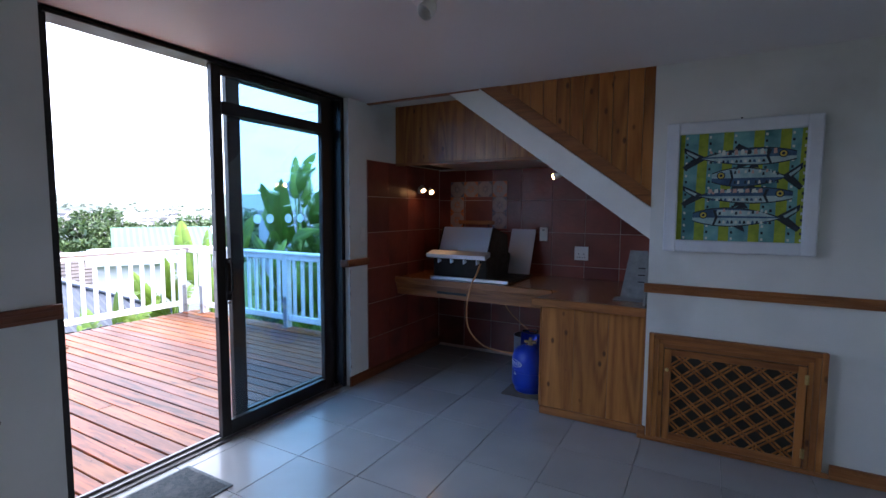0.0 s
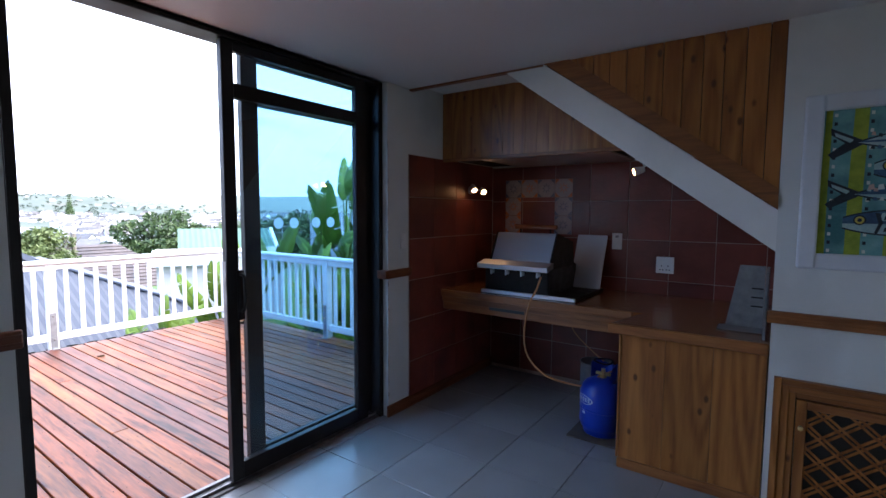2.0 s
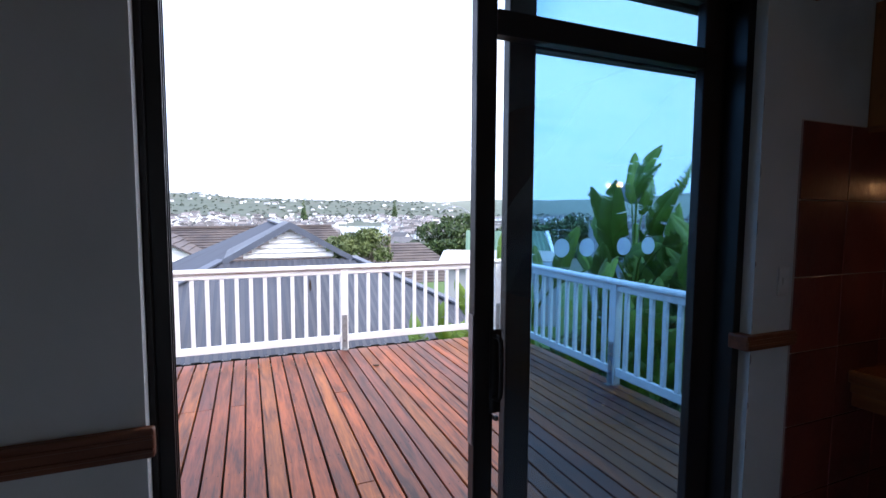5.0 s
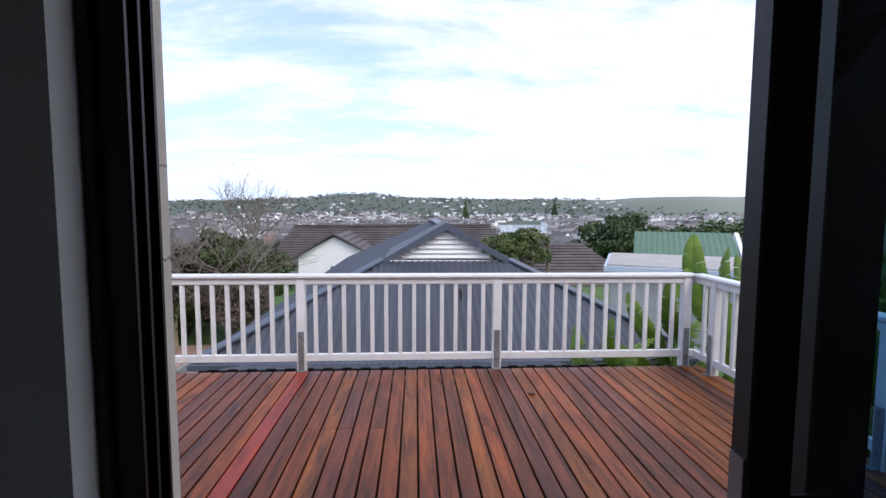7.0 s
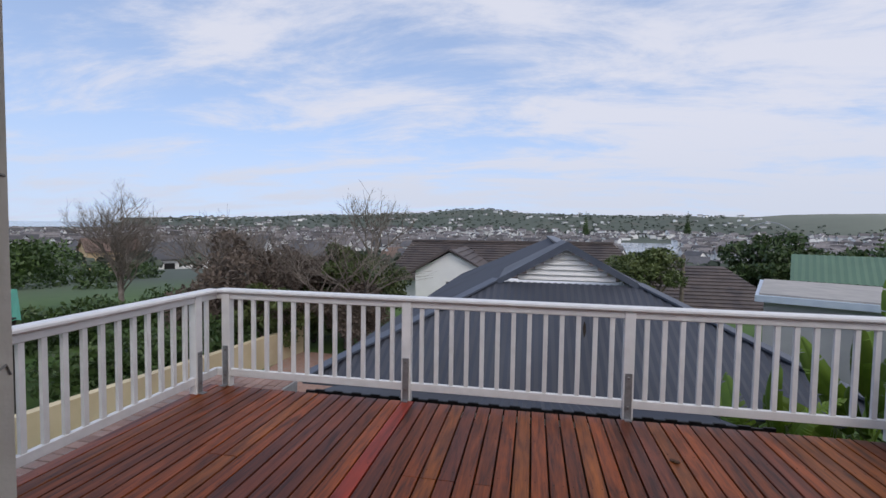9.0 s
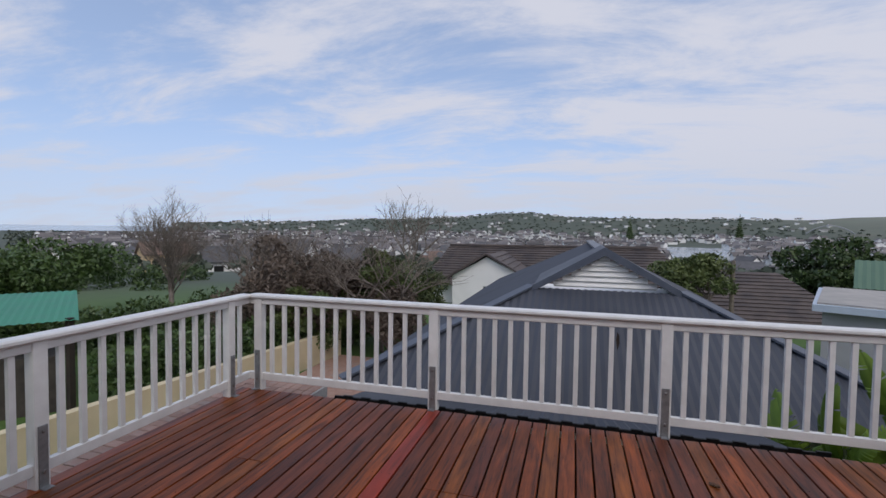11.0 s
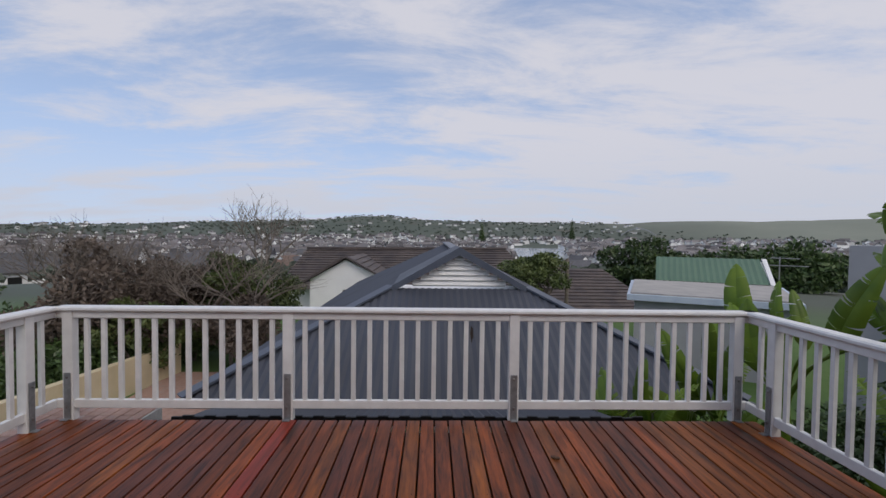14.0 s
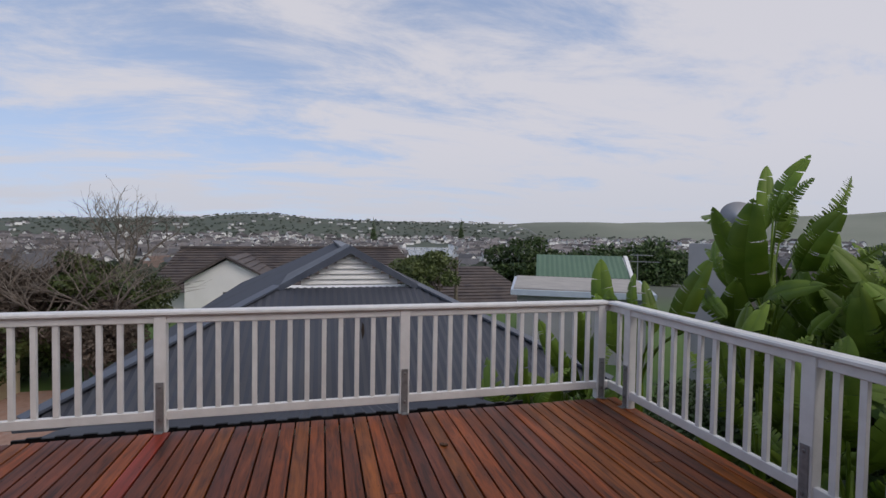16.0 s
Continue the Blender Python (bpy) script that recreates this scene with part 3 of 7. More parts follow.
def rail_run(name, label, p0, p1, posts, wall_end):
    """A run of railing from p0 to p1 (x, y), posts at distances along it."""
    p0, p1 = Vector((*p0, 0)), Vector((*p1, 0))
    d = (p1 - p0); ln = d.length
    ang = math.atan2(d.y, d.x)
    rail = thing(name, label, "railing", at=p0)
    rail.rotation_euler = (0, 0, ang)
    b = bmesh.new()
    prism(b, [(-0.062, RT - 0.03), (-0.062, RT - 0.012), (-0.05, RT), (0.05, RT), (0.062, RT - 0.012), (0.062, RT - 0.03), (0.05, RT - 0.042), (-0.05, RT - 0.042)], 0, -0.05, ln + 0.05)
    part("handrail", b, M_rail, rail)
    part("top_rail", bx(0.0, ln, -0.028, 0.028, RT - 0.105, RT - 0.043, bev=0.006), M_rail, rail)
    part("bottom_rail", bx(0.0, ln, -0.022, 0.022, ZB0, ZB1, bev=0.004), M_rail, rail)
    bal = finish(bx(-0.020, 0.020, -0.016, 0.016, ZB1, RT - 0.105, bev=0.002), "baluster", M_rail)
    pst = finish(bx(-0.045, 0.045, -0.04, 0.04, DK - 0.02, RT - 0.043, bev=0.004), "post", M_rail)
    brk = bmesh.new()
    box(brk, -0.03, 0.03, 0.0415, 0.048, DK, 0.32, bev=0.002)
    box(brk, -0.03, 0.03, 0.0415, 0.10, DK, DK + 0.006)
    bme = finish(brk, "post_bracket", M_galv)
    bolt = bmesh.new()
    lathe(bolt, [(0.011, 0.0), (0.011, 0.008), (0.006, 0.011)], 0, 0, 6)
    bmesh.ops.transform(bolt, matrix=pose(0, 0.048, 0, -90, 0, 0), verts=bolt.verts[:])
    ome = finish(bolt, "bolt", M_aluedge)
    pp = sorted(posts)
    for s in pp:
        piece("post", pst, rail, (s, 0, 0))
        piece("bracket", bme, rail, (s, 0, 0))["label"] = "galvanised steel post bracket"
        for z in (0.28, DK + 0.1, 0.02):
            piece("bolt", ome, rail, (s, 0, z))
    ends = [0.0] + pp + [ln]
    ends = sorted(set(ends))
    for a, c in zip(ends, ends[1:]):
        if c - a < 0.16:
            continue
        n = max(1, round((c - a) / 0.148))
        for i in range(1, n):
            piece("baluster", bal, rail, (a + (c - a) * i / n, 0, 0))
    return rail


# local +y of each run points to the deck
rail_run("deck_railing", "white painted timber railing along the front of the deck", (RX, RYR), (RX, RYL), [RYR - 5.94, RYR - 3.90, RYR - 1.885, RYR + 0.03], 0)
rail_run("deck_railing", "white timber railing along the deck side by the banana plants", (XO - 0.06, RYR), (RX, RYR), [0.05, abs(-6.17 - XO + 0.06), abs(-7.93 - XO + 0.06)], 1)
rail_run("deck_railing", "white timber railing along the deck side above the lawn", (RX, RYL), (XO - 0.06, RYL), [-7.96 - RX, -6.20 - RX, 3.85], 2)

# ---------- sliding door ----------
def build_door():
    d = tagged(new("door_1"), "dark bronze aluminium sliding door standing half open, blue tinted glass", "sliding door", kind="structure")
    x0, x1 = XW - 0.195, XW - 0.045
    hz0, hz1 = 2.325, C
    b = bmesh.new()
    box(b, x0 + 0.04, x1, Y0, Y0 + 0.015, F - 0.01, hz1, bev=0.002)
    for xx in (x0 + 0.075, x0 + 0.105, x0 + 0.135):
        box(b, xx - 0.003, xx + 0.003, Y0 + 0.0151, Y0 + 0.05, F - 0.01, hz1)
    part("jamb", b, M_alu, d, "dark bronze channelled door jamb")
    part("jamb", bx(x0, x1, Y1 - 0.04, Y1, F - 0.01, hz1, bev=0.003), M_alu, d)
    b = bmesh.new()
    box(b, x0, x1, Y0 + 0.03, Y1 - 0.04, hz0 + 0.02, hz1, bev=0.003)
    part("head", b, M_alu, d)
    b = bmesh.new()
    box(b, x0, x1 - 0.01, Y0 + 0.03, Y1 - 0.04, F - 0.03, F + 0.012, bev=0.002)
    for xx in (x0 + 0.045, x0 + 0.105):
        box(b, xx - 0.005, xx + 0.005, Y0 + 0.03, Y1 - 0.04, F + 0.0121, F + 0.028)
    part("sill", b, M_aluedge, d, "worn aluminium floor track")

    def sash(nm, xc, ya, yb, wl, wr, label):
        s = tagged(new(nm), label)
        s.parent = d
        z0, z1 = F + 0.03, hz0 + 0.018
        xa, xb = xc - 0.02, xc + 0.02
        part("stile", bx(xa, xb, ya, ya + wl, z0, z1, bev=0.003), M_alu, s)
        part("stile", bx(xa, xb, yb - wr, yb, z0, z1, bev=0.003), M_alu, s)
        part("rail", bx(xa, xb, ya + wl, yb - wr, z0, z0 + 0.095, bev=0.003), M_alu, s)
        part("rail", bx(xa, xb, ya + wl, yb - wr, z1 - 0.05, z1, bev=0.003), M_alu, s)
        part("transom", bx(xa - 0.004, xb + 0.004, ya + wl, yb - wr, 2.055, 2.13, bev=0.003), M_alu, s)
        for a, c in ((z0 + 0.095, 2.055), (2.13, z1 - 0.05)):
            gl = part("pane", bx(xc - 0.003, xc + 0.003, ya + wl - 0.004, yb - wr + 0.004, a - 0.004, c + 0.004), M_glass if nm == "fixed_panel" else M_clear, s)
            gl.visible_shadow = False
        return s

    mv = sash("sliding_panel", XW - 0.085, 3.522, 4.56, 0.068, 0.10, "sliding door panel pushed open")
    fx = sash("fixed_panel", XW - 0.15, 3.67, Y1 - 0.04, 0.10, 0.07, "fixed door panel with blue solar film")
    # pull handle with its lock
    xh = XW - 0.065
    b = bmesh.new()
    tube(b, curve_pts([(xh, 3.590, 0.93), (xh + 0.035, 3.595, 0.94), (xh + 0.042, 3.595, 1.03), (xh + 0.035, 3.595, 1.12), (xh, 3.590, 1.13)], 24), 0.008, 8)
    box(b, xh, xh + 0.005, 3.575, 3.615, 0.88, 1.15)
    hd = part("handle", b, M_iron, mv, "black pull handle", True)
    b = bmesh.new()
    lathe(b, [(0.009, 0), (0.009, 0.012), (0.004, 0.014)], 0, 0, 10)
    bmesh.ops.transform(b, matrix=pose(xh + 0.002, 3.595, 0.865, 0, 90, 0), verts=b.verts[:])
    part("lock", b, M_aluedge, mv, "steel key lock")
    b = bmesh.new()
    box(b, XW - 0.10, XW - 0.07, 3.518, 3.5219, 0.78, 1.2)
    part("lock_plate", b, M_aluedge, mv, "worn steel lock plate on the panel edge")
    # round white stickers that make the glass visible
    for y in DOTS:
        b = bmesh.new()
        lathe(b, [(0.033, 0), (0.033, 0.0015)], 0, 0, 24)
        bmesh.ops.transform(b, matrix=pose(XW - 0.1465, y, 1.395, 0, 90, 0) , verts=b.verts[:])
        s = part("sticker", b, M_dot, fx, "round frosted white sticker")


DOTS = (3.90, 4.01, 4.18, 4.30)
build_door()


# ---------- dado rails and skirtings ----------
def moulding(name, x0, x1, y0, y1, z0, z1, axis, material, label):
    b = bx(x0, x1, y0, y1, z0, z1, bev=0.006, seg=2)
    if axis == 0:
        for z in (z0 + 0.02, z1 - 0.02):
            box(b, x0 + 0.002, x1 - 0.002, y0 - 0.004, y0 + 0.002, z - 0.005, z + 0.005, bev=0.002)
    else:
        for z in (z0 + 0.02, z1 - 0.02):
            box(b, x1 - 0.002, x1 + 0.004, y0 + 0.002, y1 - 0.002, z - 0.005, z + 0.005, bev=0.002)
    return struct(name, b, material, label)


moulding("trim_dado_chimney", XC - 0.02, XE, YP - 0.026, YP, 0.94, 1.0, 0, M_pinex, "varnished pine dado rail on the white wall")
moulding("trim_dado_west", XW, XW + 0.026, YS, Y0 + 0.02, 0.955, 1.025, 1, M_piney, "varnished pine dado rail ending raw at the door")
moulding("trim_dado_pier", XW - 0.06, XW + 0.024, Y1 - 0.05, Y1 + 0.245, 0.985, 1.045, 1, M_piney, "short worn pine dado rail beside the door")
moulding("baseboard_chimney", XC - 0.03, -1.66, YP - 0.022, YP, F, F + 0.085, 0, M_pinex, "varnished pine skirting")
moulding("baseboard_chimney_right", -0.70, XE, YP - 0.022, YP, F, F + 0.085, 0, M_pinex, "varnished pine skirting")
moulding("baseboard_chimney_low", -1.66, -0.70, YP - 0.022, YP, F, F + 0.03, 0, M_pinex, "varnished pine skirting under the hatch")
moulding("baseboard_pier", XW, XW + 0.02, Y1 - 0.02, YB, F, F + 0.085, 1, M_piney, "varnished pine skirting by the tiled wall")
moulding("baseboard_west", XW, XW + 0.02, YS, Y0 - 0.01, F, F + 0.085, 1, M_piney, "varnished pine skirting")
b = bmesh.new()
rnd = random.Random(8)
z = F + 0.15
while z < 2.0:
    h = rnd.uniform(0.02, 0.09)
    w = rnd.uniform(0.003, 0.010)
    prism(b, [(Y1 + 0.0, z), (Y1 + w, z + h * 0.3), (Y1 + w * 0.7, z + h * 0.8), (Y1, z + h)], 0, XW + 0.0003, XW + 0.0012)
    z += h + rnd.uniform(0.02, 0.22)
struct("wall_chips_pier", b, M_chip, "chips in the plaster edge beside the door")
b = bmesh.new()
for cy, cz, s in ((2.36, 1.93, 1.0), (2.38, 1.86, 0.8), (2.2, 1.36, 1.6), (2.17, 1.30, 1.1), (2.05, 0.86, 0.8), (2.28, 0.84, 0.7), (1.9, 0.66, 1.2), (2.42, 0.55, 0.8), (2.3, 0.5, 0.9), (2.2, 0.25, 1.4), (1.6, 1.75, 0.8)):
    pts = [(cy + s * 0.013 * math.cos(a) * rnd.uniform(0.4, 1.2), cz + s * 0.017 * math.sin(a) * rnd.uniform(0.4, 1.2)) for a in [i * 0.785 for i in range(8)]]
    prism(b, pts, 0, XW + 0.0003, XW + 0.0012)
struct("wall_chips", b, M_chip, "small chips and scars in the wall paint")

# ---------- tiled niche walls ----------
TP = 0.3155
tile_left = struct("wall_tiles_side", bx(XW + 0.001, XW + 0.006, 4.93, YB - 0.012, F, 1.895), M_wgrout, "side wall of the niche clad in glazed terracotta tiles")
tile_back = struct("wall_tiles_back", bx(XW + 0.007, XC - 0.001, YB - 0.008, YB - 0.001, F, 1.885), M_wgrout, "back wall of the niche clad in glazed terracotta tiles")


# ---------- counter and cupboard ----------
def build_counter():
    c = thing("worktop", "varnished pine barbecue counter spanning the niche", "counter")
    zt = 0.825
    b = bmesh.new()
    prism(b, [(XW + 0.012, 5.36), (-2.36, 5.36), (-2.45, 4.965), (XC - 0.002, 4.965), (XC - 0.002, YB - 0.01), (XW + 0.012, YB - 0.01)], 2, zt - 0.045, zt)
    part("top", b, M_top, c)
    part("front_edge", bx(XW + 0.012, -2.42, 5.335, 5.359, zt - 0.052, zt + 0.003, bev=0.005), M_pinex, c)
    part("front_edge", bx(-2.46, XC - 0.002, 4.94, 4.964, zt - 0.055, zt + 0.003, bev=0.005), M_pinex, c)
    ap = part("apron", bx(XW + 0.012, -2.40, 5.375, 5.40, zt - 0.165, zt - 0.053, bev=0.003), M_pinex, c)
    # flat black strip on the apron face paints in the slot's shade
    part("grip_slot", bx(-3.50, -3.20, 5.372, 5.3745, zt - 0.125, zt - 0.10), M_dark, c, "black strip laid on for the shaded slot in the apron")
    part("ledge", bx(XW + 0.012, -2.40, 5.36, 5.375, zt - 0.10, zt - 0.052, bev=0.003), M_pinex, c)
    k = thing("cupboard", "varnished knotty pine cupboard under the counter", "cupboard", at=(0, 0, 0))
    x0, x1, yf = -2.39, XC - 0.006, 4.99
    w = (x1 - x0) / 3
    part("side_panel", bx(x0, x0 + 0.02, yf + 0.022, YB - 0.02, F + 0.01, zt - 0.056), M_pine, k)
    part("side_panel", bx(x1 - 0.02, x1, yf + 0.022, YB - 0.02, F + 0.01, zt - 0.056), M_pine, k)
    for i in range(3):
        part("board", bx(x0 + i * w + 0.0005, x0 + (i + 1) * w - 0.0005, yf, yf + 0.02, F + 0.06, zt - 0.056, bev=0.0012), M_pine, k)
    part("plinth", bx(x0 - 0.004, x1, yf - 0.012, yf + 0.02, F + 0.001, F + 0.059, bev=0.004), M_pinex, k)
    part("corner_strip", bx(x0 - 0.014, x0 - 0.0005, yf - 0.006, yf + 0.02, F + 0.06, zt - 0.056, bev=0.003), M_pine, k)


build_counter()


# ---------- built-in gas barbecue ----------
def build_braai():
    k = thing("gas_barbecue", "black and stainless built-in gas barbecue on the counter", "barbecue")
    zt = 0.828
    x0, x1, yf = -3.60, -3.05, 5.47
    part("base_tray", bx(x0 + 0.0, x1 + 0.22, yf - 0.055, yf - 0.035, zt, zt + 0.028, bev=0.003), M_steel, k, "stainless drip tray edge")
    part("body", bx(x0, x1, yf, 6.05, zt, zt + 0.22, bev=0.012), M_iron, k, "black enamelled fire box")
    part("base_tray", bx(x0 - 0.02, x1 + 0.22, yf - 0.03, 6.08, zt, zt + 0.022, bev=0.003), M_iron, k)
    b = bmesh.new()
    prism(b, [(yf - 0.09, zt + 0.235), (yf + 0.03, zt + 0.262), (yf + 0.03, zt + 0.222), (yf - 0.085, zt + 0.2)], 0, x0 - 0.02, x1 + 0.02)
    part("front_shelf", b, M_steel, k, "stainless front shelf")
    for xx in (-3.52, -3.39, -3.26, -3.13):
        b = bmesh.new()
        lathe(b, [(0.010, 0), (0.016, 0.004), (0.016, 0.02), (0.012, 0.026)], 0, 0, 12)
        bmesh.ops.transform(b, matrix=pose(xx, yf - 0.002, zt + 0.17, 90, 0, 0), verts=b.verts[:])
        box(b, xx - 0.004, xx + 0.004, yf - 0.045, yf - 0.03, zt + 0.15, zt + 0.19)
        part("knob", b, M_steel, k, "chrome burner lever")
    # tilted lid
    b = bmesh.new()
    prism(b, [(yf + 0.06, zt + 0.255), (yf + 0.17, zt + 0.475), (yf + 0.185, zt + 0.47), (yf + 0.075, zt + 0.247)], 0, x0 + 0.03, x1 - 0.02)
    part("lid", b, M_steel, k, "stainless lid standing open")
    for xx in (x0 + 0.015, x1 - 0.02):
        b = bmesh.new()
        prism(b, [(yf + 0.03, zt + 0.215), (yf + 0.17, zt + 0.475), (yf + 0.5, zt + 0.40), (yf + 0.54, zt + 0.2)], 0, xx, xx + 0.014)
        part("lid_side", b, M_iron, k, "black side of the lid")
    part("grate", bx(x0 + 0.02, x1 - 0.02, yf + 0.1, 6.04, zt + 0.2205, zt + 0.232), M_iron, k)
    # wooden lid handle
    part("lid_handle", bx(-3.62, -3.22, 6.02, 6.05, zt + 0.49, zt + 0.53, bev=0.008), M_pinex, k, "wooden handle bar")
    b = bmesh.new()
    for xx in (-3.56, -3.28):
        box(b, xx - 0.006, xx + 0.006, 6.025, 6.035, zt + 0.23, zt + 0.49)
    part("handle_bracket", b, M_iron, k)
    # loose steel panel leaning beside it
    p = thing("griddle_plate", "brushed steel plate leaning on the tiled wall", "plate")
    b = bmesh.new()
    prism(b, [(5.98, zt + 0.023), (6.16, zt + 0.45), (6.168, zt + 0.45), (5.988, zt + 0.023)], 0, -3.08, -2.83)
    part("sheet", b, M_steel, p)
    q = thing("windshield", "grey folded metal windshield standing on the counter end", "windshield")
    b = bmesh.new()
    prism(b, [(5.02, zt), (5.50, zt), (5.50, zt + 0.33), (5.18, zt + 0.33)], 0, XC - 0.035, XC - 0.022)
    part("side_sheet", b, M_galv, q)
    b = bmesh.new()
    prism(b, [(-1.90, zt), (XC - 0.04, zt), (XC - 0.04, zt + 0.35), (-1.84, zt + 0.35)], 1, 5.30, 5.31)
    part("front_sheet", b, M_galv, q)
    part("foot", bx(-1.93, XC - 0.04, 5.16, 5.30, zt, zt + 0.004), M_galv, q)
    for z in (0.12, 0.17, 0.22):
        part("hook", bx(XC - 0.10, XC - 0.045, 5.292, 5.299, zt + z, zt + z + 0.008), M_dark, q, "short black hook")


build_braai()


# ---------- gas bottle ----------
def build_bottle():
    cx, cy = -2.60, 5.37
    r = 0.148
    k = thing("gas_bottle", "blue steel gas bottle standing on a sheet of board", "gas bottle")
    b = bmesh.new()
    prof = [(r * 0.80, F + 0.012), (r * 0.84, F + 0.02), (r * 0.84, F + 0.045), (r * 0.93, F + 0.055), (r, F + 0.085), (r, F + 0.27), (r * 0.98, F + 0.30), (r * 0.9, F + 0.335), (r * 0.72, F + 0.365), (r * 0.4, F + 0.385), (0.02, F + 0.39)]
    lathe(b, prof, cx, cy, 36)
    part("body", b, M_blue, k, "", True)
    b = bmesh.new()
    lathe(b, [(r + 0.001, F + 0.183), (r + 0.0035, F + 0.186), (r + 0.0035, F + 0.190), (r + 0.001, F + 0.193)], cx, cy, 36)
    part("seam", b, M_blue, k, "", True)
    b = bmesh.new()
    lathe(b, [(0.022, F + 0.385), (0.022, F + 0.42), (0.014, F + 0.425), (0.014, F + 0.45)], cx, cy, 16)
    box(b, cx - 0.05, cx + 0.05, cy - 0.012, cy + 0.012, F + 0.405, F + 0.425, bev=0.004)
    part("valve", b, M_brass, k, "brass gas valve")
    # open collar round the valve
    b = bmesh.new()
    n = 28
    for i in range(n):
        a0, a1 = -0.6 + i * 3.6 / n, -0.6 + (i + 1) * 3.6 / n
        def P(a, rr, z):
            return (cx + rr * math.cos(a), cy + rr * math.sin(a), z)
        h0 = F + 0.50 - 0.035 * abs(math.sin(a0 * 1.3))
        h1 = F + 0.50 - 0.035 * abs(math.sin(a1 * 1.3))
        q = [b.verts.new(v) for v in (P(a0, 0.085, F + 0.355), P(a1, 0.085, F + 0.355), P(a1, 0.085, h1), P(a0, 0.085, h0), P(a0, 0.091, F + 0.355), P(a1, 0.091, F + 0.355), P(a1, 0.091, h1), P(a0, 0.091, h0))]
        for f in ((0, 1, 2, 3), (7, 6, 5, 4), (3, 2, 6, 7), (0, 4, 5, 1)):
            b.faces.new([q[j] for j in f])
    part("collar", b, M_blue, k, "blue steel collar guarding the valve", True)
    b = bmesh.new()
    tube(b, [(cx + 0.06 * math.cos(a), cy - 0.01 + 0.06 * math.sin(a), F + 0.505 + 0.004 * math.sin(a * 2)) for a in [i * math.pi / 10 for i in range(21)]], 0.006, 6)
    part("ring", b, M_iron, k, "black ring burner frame")
    # the maker's name is drawn as a plain oval with bars
    face = math.radians(-128)
    def on(a, rr, z):
        return (cx + rr * math.cos(a), cy + rr * math.sin(a), z)
    b = bmesh.new()
    zc, ra, hh = F + 0.255, 0.52, 0.030
    n = 32
    for i in range(n):
        t0, t1 = 2 * math.pi * i / n, 2 * math.pi * (i + 1) / n
        q = []
        for t, s in ((t0, 1), (t1, 1), (t1, 0.88), (t0, 0.88)):
            q.append(b.verts.new(on(face + ra * s * math.cos(t), r + 0.0012, zc + hh * s * math.sin(t))))
        b.faces.new(q)
    w = ra * 1.5 / 5
    for i in range(5):
        a0 = face - ra * 0.72 + i * w
        for da, dz0, dz1 in ((0.02, -0.014, 0.014), (w * 0.45, -0.014, 0.014)):
            q = [b.verts.new(on(a, r + 0.0012, z)) for a, z in ((a0 + da, zc + dz0), (a0 + da + 0.035, zc + dz0), (a0 + da + 0.035, zc + dz1), (a0 + da, zc + dz1))]
            b.faces.new(q)
        q = [b.verts.new(on(a, r + 0.0012, z)) for a, z in ((a0 + 0.02, zc + 0.009), (a0 + w * 0.6, zc + 0.009), (a0 + w * 0.6, zc + 0.014), (a0 + 0.02, zc + 0.014))]
        b.faces.new(q)
    for a0, a1, z0, z1 in ((-0.10, 0.08, -0.075, -0.060), (-0.06, 0.12, -0.096, -0.080)):
        q = [b.verts.new(on(face + a, r + 0.0012, zc + z)) for a, z in ((a0, z0), (a1, z0), (a1, z1), (a0, z1))]
        b.faces.new(q)
    part("label", b, M_plastic, k, "white oval maker's mark")
    bd = thing("floor_board", "thin brown board lying under the gas bottle", "board")
    part("sheet", bx(-2.78, -2.41, 5.18, 5.75, F + 0.0005, F + 0.0115, bev=0.002), noisy("brown_board", (0.10, 0.08, 0.06), (0.15, 0.12, 0.09), 8, (0.7, 0.85), 0.1), bd)
    h = thing("gas_hose", "orange rubber gas hose from the barbecue down to the bottle", "hose")
    b = bmesh.new()
    tube(b, curve_pts([(-3.09, 5.42, 0.99), (-3.10, 5.36, 0.90), (-3.13, 5.31, 0.80), (-3.17, 5.32, 0.60), (-3.15, 5.33, 0.42), (-3.02, 5.33, 0.30), (-2.86, 5.34, 0.265), (-2.70, 5.35, 0.275), (-2.62, 5.36, 0.36)], 64), 0.0075, 8)
    part("tube", b, M_hose, h, "", True)
    h2 = thing("gas_hose", "second orange gas hose looping behind the blue bottle", "hose")
    b = bmesh.new()
    tube(b, curve_pts([(-2.58, 5.38, 0.38), (-2.46, 5.40, 0.44), (-2.40, 5.43, 0.42), (-2.42, 5.46, 0.30), (-2.44, 5.50, 0.18), (-2.43, 5.55, 0.10)], 40), 0.006, 8)
    part("tube", b, M_hose, h2, "", True)
    h3 = thing("gas_hose", "thin orange pipe running down behind the counter apron", "hose")
    b = bmesh.new()
    tube(b, curve_pts([(-2.88, 5.45, 0.70), (-2.84, 5.47, 0.60), (-2.72, 5.46, 0.50), (-2.62, 5.44, 0.44)], 24), 0.004, 6)
    part("tube", b, M_hose, h3, "", True)
    p = thing("steel_pot", "grey steel pot behind the gas bottle", "pot")
    b = bmesh.new()
    lathe(b, [(0.11, F + 0.001), (0.12, F + 0.03), (0.12, F + 0.33), (0.125, F + 0.335), (0.112, F + 0.335), (0.11, F + 0.05)], -2.80, 5.86, 28)
    part("body", b, M_galv, p, "", True)


build_bottle()


